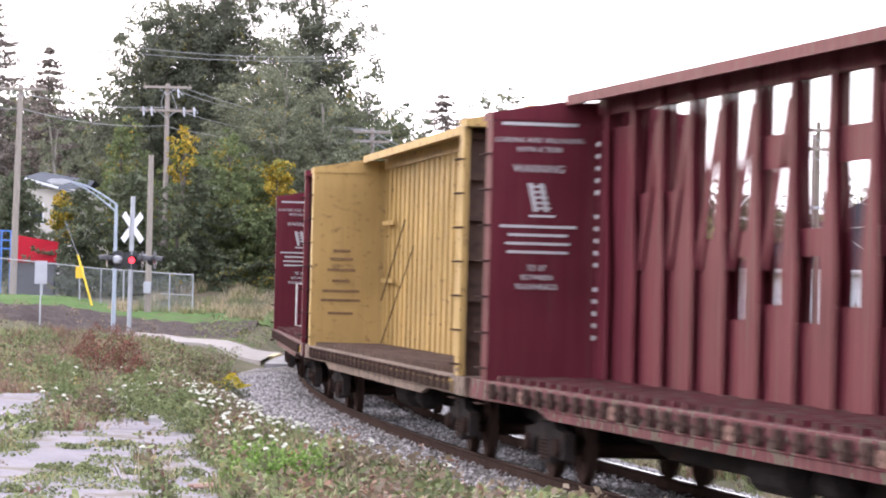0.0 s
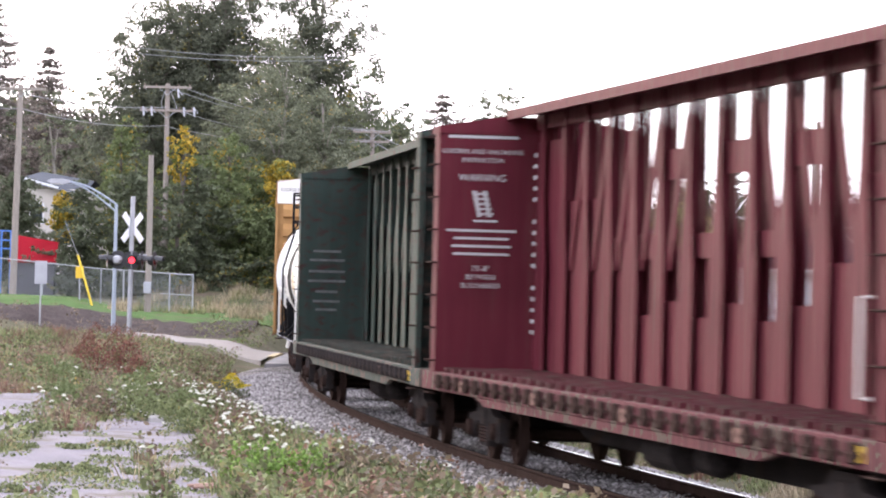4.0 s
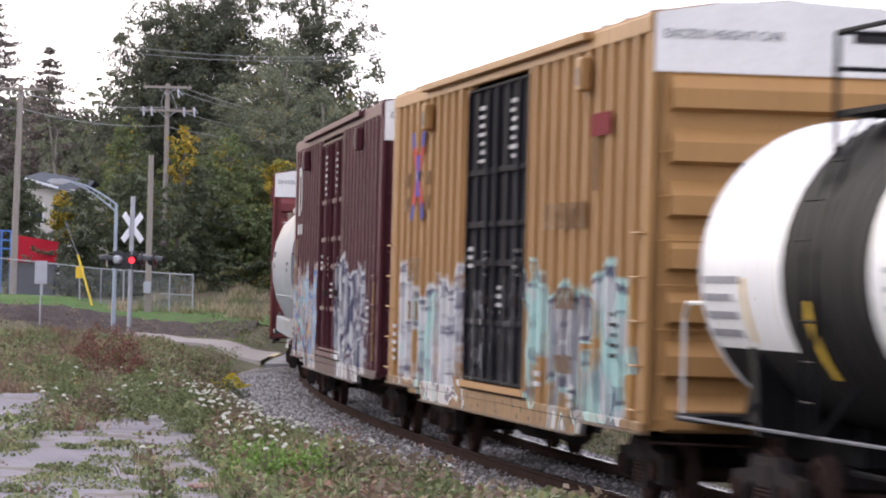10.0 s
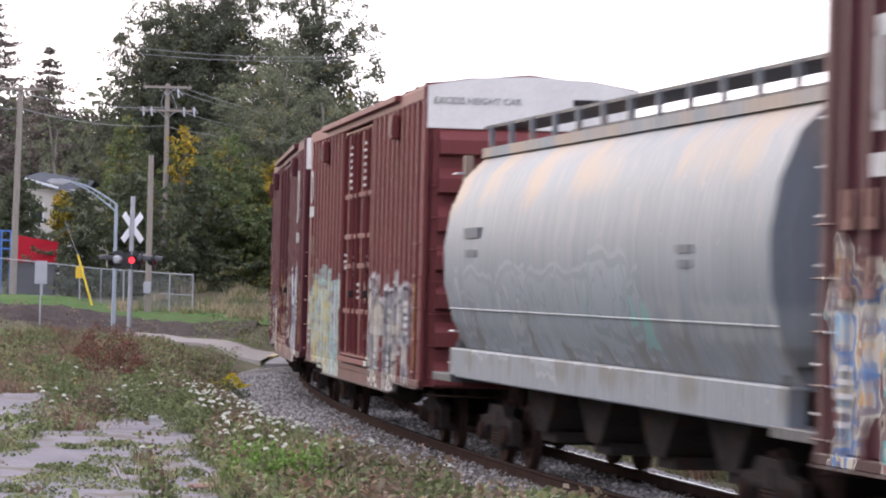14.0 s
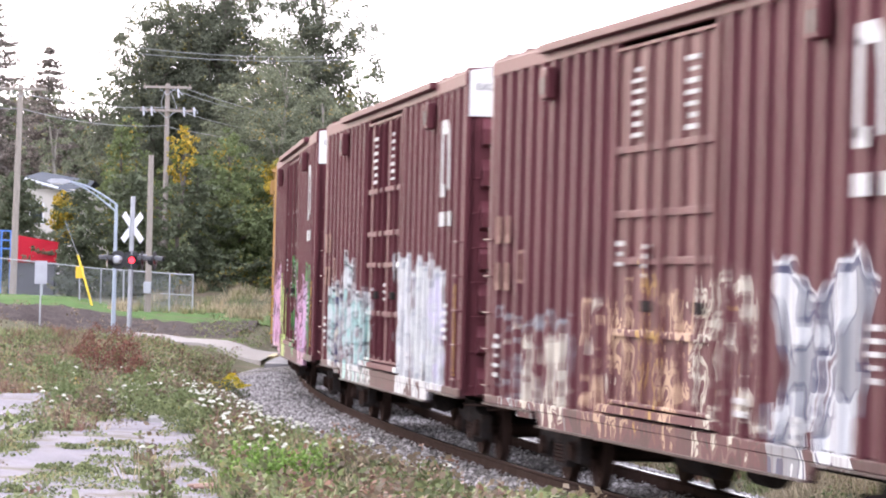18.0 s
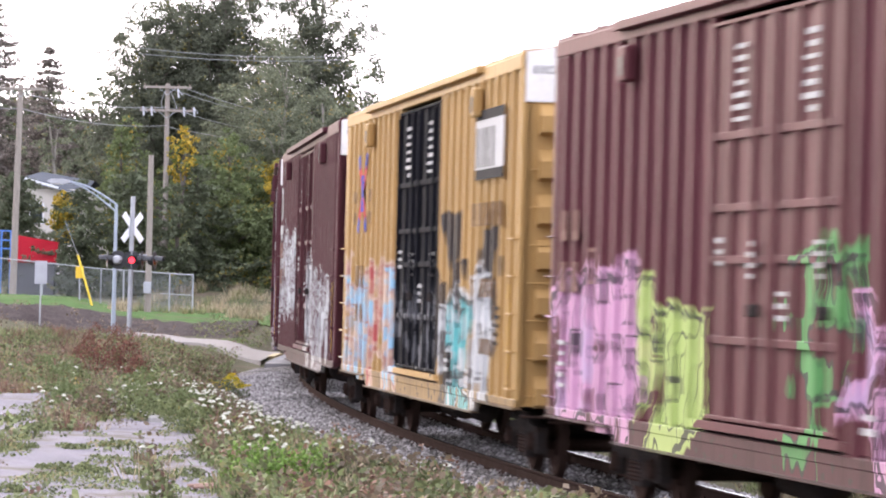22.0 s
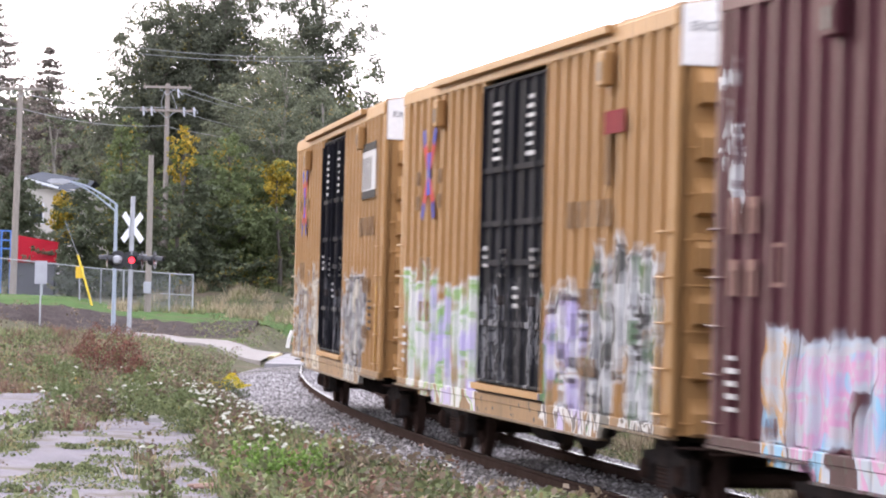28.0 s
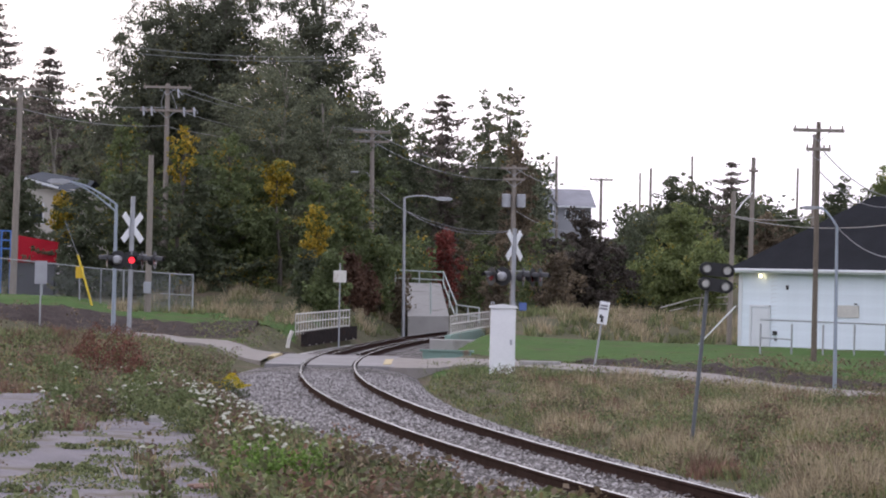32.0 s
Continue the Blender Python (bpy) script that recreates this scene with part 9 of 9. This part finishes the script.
# flowering weeds
UMBEL = mat("cream_white_petals", (0.50, 0.50, 0.41), 0.8, 0, 0.1, 8, 40, 0)
STEM = foliage("green_stems", (0.15, 0.18, 0.08), 0.3)
fr_ = random.Random(9)
um = M()
um.v = [(0, 0, 0.028)]
for j, (d, z) in enumerate(((0.022, 0.026), (0.045, 0.018), (0.066, 0.006))):
    for i in range(16):
        a, k = i * math.pi / 8, 1 + fr_.uniform(-0.28, 0.2) * (j + 1) / 3
        um.v.append((d * k * math.cos(a), d * k * math.sin(a), z + fr_.uniform(-.009, .009)))
um.f = [(0, 1 + i, 1 + (i + 1) % 16) for i in range(16)]
for j in range(2):
    um.f += [(1 + 16 * j + i, 17 + 16 * j + i, 17 + 16 * j + (i + 1) % 16, 1 + 16 * j + (i + 1) % 16) for i in range(16)]
um.k = [0] * len(um.f)
UMBEL_ME = um.mesh("umbel", UMBEL)
stm = M().tube([(0, 0, -0.5), (0.01, 0.01, -0.25), (0, 0, 0)], 0.006, 4)
for i in range(7):
    a = i * 0.9
    stm.tube([(0, 0, -0.05), (0.045 * math.cos(a), 0.045 * math.sin(a), 0.01)], 0.003, 3)
STEM_ME = stm.mesh("stem", STEM)
first = thing("wild_carrot", "wild carrot with a flat white flower head", "wildflower", Matrix.Translation((-3.0, 50, ground_z(-3.0, 50) + 0.4)), group="white wildflowers")
part("stem", STEM_ME, None, first)
part("umbel", UMBEL_ME, None, first)
made = 0
while made < 230:
    y = fr_.uniform(36, 66)
    x = -2.9 + (y - 50) * -0.03 + fr_.gauss(-0.2, 1.25)
    s_, o_ = track_sd(x, y)
    if o_ < 2.9 or on_yard(x, y):
        continue
    sc_ = fr_.uniform(0.25, 0.68)
    k_ = copy_thing(first, pose(x, y, ground_z(x, y) + 0.32 + 0.12 * fr_.random(), fr_.uniform(-14, 14), fr_.uniform(-14, 14), fr_.uniform(0, 360)))
    k_.scale = (sc_, sc_, 1.0)
    made += 1


def herb(base, w, h, leafmat, label, seed, n=700, leaf=0.05, name="herb"):
    """A low leafy clump of stems."""
    rng = np.random.default_rng(seed)
    b = Vector((base[0], base[1], ground_z(base[0], base[1])))
    t = thing(name, label, "plant", Matrix.Translation(b))
    u = rng.normal(size=(n, 3))
    u /= np.linalg.norm(u, axis=1)[:, None]
    rad = rng.uniform(0.3, 1, n) ** 0.5
    pos = u * rad[:, None] * np.array([w / 2, w / 2, h * 0.5]) + np.array([0, 0, h * 0.52])
    pos[:, 2] *= 1 + 0.25 * np.sin(pos[:, 0] * 9 + seed)
    part("foliage", quads_mesh("leaves", leaf_quads(rng, pos, leaf), leafmat), None, t)
    sm = M()
    for i in range(7):
        a = i * 0.9 + seed
        sm.tube([(0.03 * math.cos(a), 0.03 * math.sin(a), -0.03), (w * 0.3 * math.cos(a), w * 0.3 * math.sin(a), h * 0.8)], 0.008, 4)
    part("stalk", sm, STEM, t)["kind"] = "stuff"
    return t


GOLDEN = foliage("golden_flower_heads", (0.632, 0.483, 0.023), 0.3, (0.16, 0.18, 0.04), 0.25)
DOCK = foliage("red_brown_dock_seeds", (0.165, 0.075, 0.055), 0.45)
herb((-5.27, 95.0), 1.15, 0.46, GOLDEN, "low clump of yellow goldenrod in flower", 1, 1900, 0.05, "goldenrod")
herb((-4.88, 86.75, -0.60), 1.1, 0.5, LEAF_DARK, "low dark green clump beside the goldenrod", 2, 700, 0.06)
herb((-0.58, 41.50, -0.12), 0.12, 0.40, GOLDEN, "single yellow flower head", 3, 260, 0.03, "goldenrod")
for i, (p, w, h) in enumerate((((-6.94, 76.00, -0.07), 0.7, 0.75), ((-6.78, 78.00, 0.00), 0.7, 0.85), ((-6.66, 80.00, 0.02), 0.7, 0.8), ((-8.06, 86.00, 0.06), 0.6, 0.7), ((-5.93, 74.00, -0.11), 0.6, 0.5), ((-8.06, 95.00, 0.18), 0.8, 0.7), ((-8.93, 110.00, 0.43), 0.9, 0.6), ((-9.58, 108.00, 0.43), 0.9, 0.6))):
    herb(p, w, h, DOCK, "reddish brown dock gone to seed", 10 + i, 900, 0.045, "dock")
for i, p in enumerate(((-1.65, 34.75, -0.00), (-1.41, 34.75, -0.00), (-1.19, 35.00, 0.00), (-1.79, 35.00, 0.00), (-1.61, 36.75, -0.00))):
    herb(p, 0.5, 0.42, LIME_LEAF, "fresh green leafy weed at the yard's edge", 30 + i, 420, 0.045)
for i, p in enumerate(((-5.41, 55.25, 0.06), (-4.73, 53.25, 0.05), (-4.12, 52.50, 0.05), (-8.41, 80.75, 0.14), (-8.84, 80.25, 0.14), (-7.26, 64.25, 0.18), (-1.17, 45.00, -0.07), (-3.14, 56.00, -0.12), (-3.27, 49.25, 0.03))):
    herb(p, 0.75, 0.42, (LEAF_MID, LEAF_BROWN, GRASS)[i % 3], "leafy grey-green weed clump", 40 + i, 620, 0.05)
for i, p in enumerate(((-5.7, 58.0), (-5.1, 56.0), (-4.7, 60.0), (-6.0, 63.0), (-6.5, 66.0), (-4.2, 54.5), (-3.9, 58.5), (-5.4, 66.0), (-6.9, 70.0), (-4.4, 64.0), (-3.5, 53.0), (-7.6, 74.0))):
    herb(p, 0.8, 0.36 + 0.05 * (i % 3), (GRASS, LEAF_MID, STEM)[i % 3], "bushy grey-green weed beside the kerb", 80 + i, 800, 0.045)
for i, p in enumerate(((-2.3, 46.0), (-1.8, 48.5), (-1.2, 52.0), (-2.6, 60.0), (-1.6, 57.0), (-3.0, 66.0), (-0.6, 46.5), (-3.6, 72.0), (-4.4, 78.0), (-5.2, 84.0), (0.3, 40.0), (-0.2, 38.0))):
    herb(p, 0.6, 0.30 + 0.04 * (i % 3), (LEAF_BROWN, GRASS, GRASS_DRY)[i % 3], "low weed clump at the edge of the ballast", 100 + i, 520, 0.04)
for i, p in enumerate(((-3.47, 38.25, 0.01), (-3.02, 38.25, 0.00), (-3.90, 38.50, 0.01), (-5.78, 51.25, 0.05), (-5.15, 48.25, 0.05), (-2.76, 37.50, -0.00), (-3.78, 33.25, 0.05), (-4.18, 43.50, 0.01), (-4.74, 43.25, 0.01), (-3.81, 44.50, 0.01), (-2.53, 38.25, -0.00))):
    herb(p, 0.42, 0.09, GRASS, "low weeds growing in a crack of the yard", 60 + i, 300, 0.035)


# ---- movement ----
def run(t):
    """How far the train has come at t seconds, from its place at 16 s."""
    if t > 29.0:
        return run(29.0) + 12.0 * (t - 29.0)
    k = (t - 16.0) / 16.0
    return 184.016 * k + 3.312 * k ** 2 + 5.469 * k ** 3 - 1.552 * k ** 4 - 4.006 * k ** 5


def car_pose(place, t):
    s = (place + run(t)) / 1.0032
    a, b = on_track(s - 7.0), on_track(s + 7.0)
    d = b - a
    return Matrix.Translation((a + b) / 2) @ pose(0, 0, 0, 0, -math.degrees(math.atan2(d.z, math.hypot(d.x, d.y))), math.degrees(math.atan2(d.y, d.x)))


def motions():
    for car, place in CARS:
        walk(car, [(t / 2, car_pose(place, t / 2)) for t in range(65)])
    places = dict(CARS)
    for car, ws, wx in WHEELS:
        home = ws.matrix_basis.translation.copy()
        bx = ws.parent.matrix_basis.translation.x

        def turned(t):
            return Matrix.Translation(home) @ Matrix.Rotation((run(t) / WHEEL_R) % (2 * math.pi), 4, 'Y')
        # the wheels turn while the car is in sight
        ts = [i / FPS for i in range(0, 32 * FPS + 1) if 30 < places[car] + bx + run(i / FPS) < 92]
        if not ts:
            continue
        rows = [(t, turned(t)) for t in ts]
        if ts[0] > 0:
            rows.insert(0, (0.0, rows[0][1]))
        if ts[-1] < 32:
            rows.append((32.0, rows[-1][1]))
        walk(ws, rows)


motions()
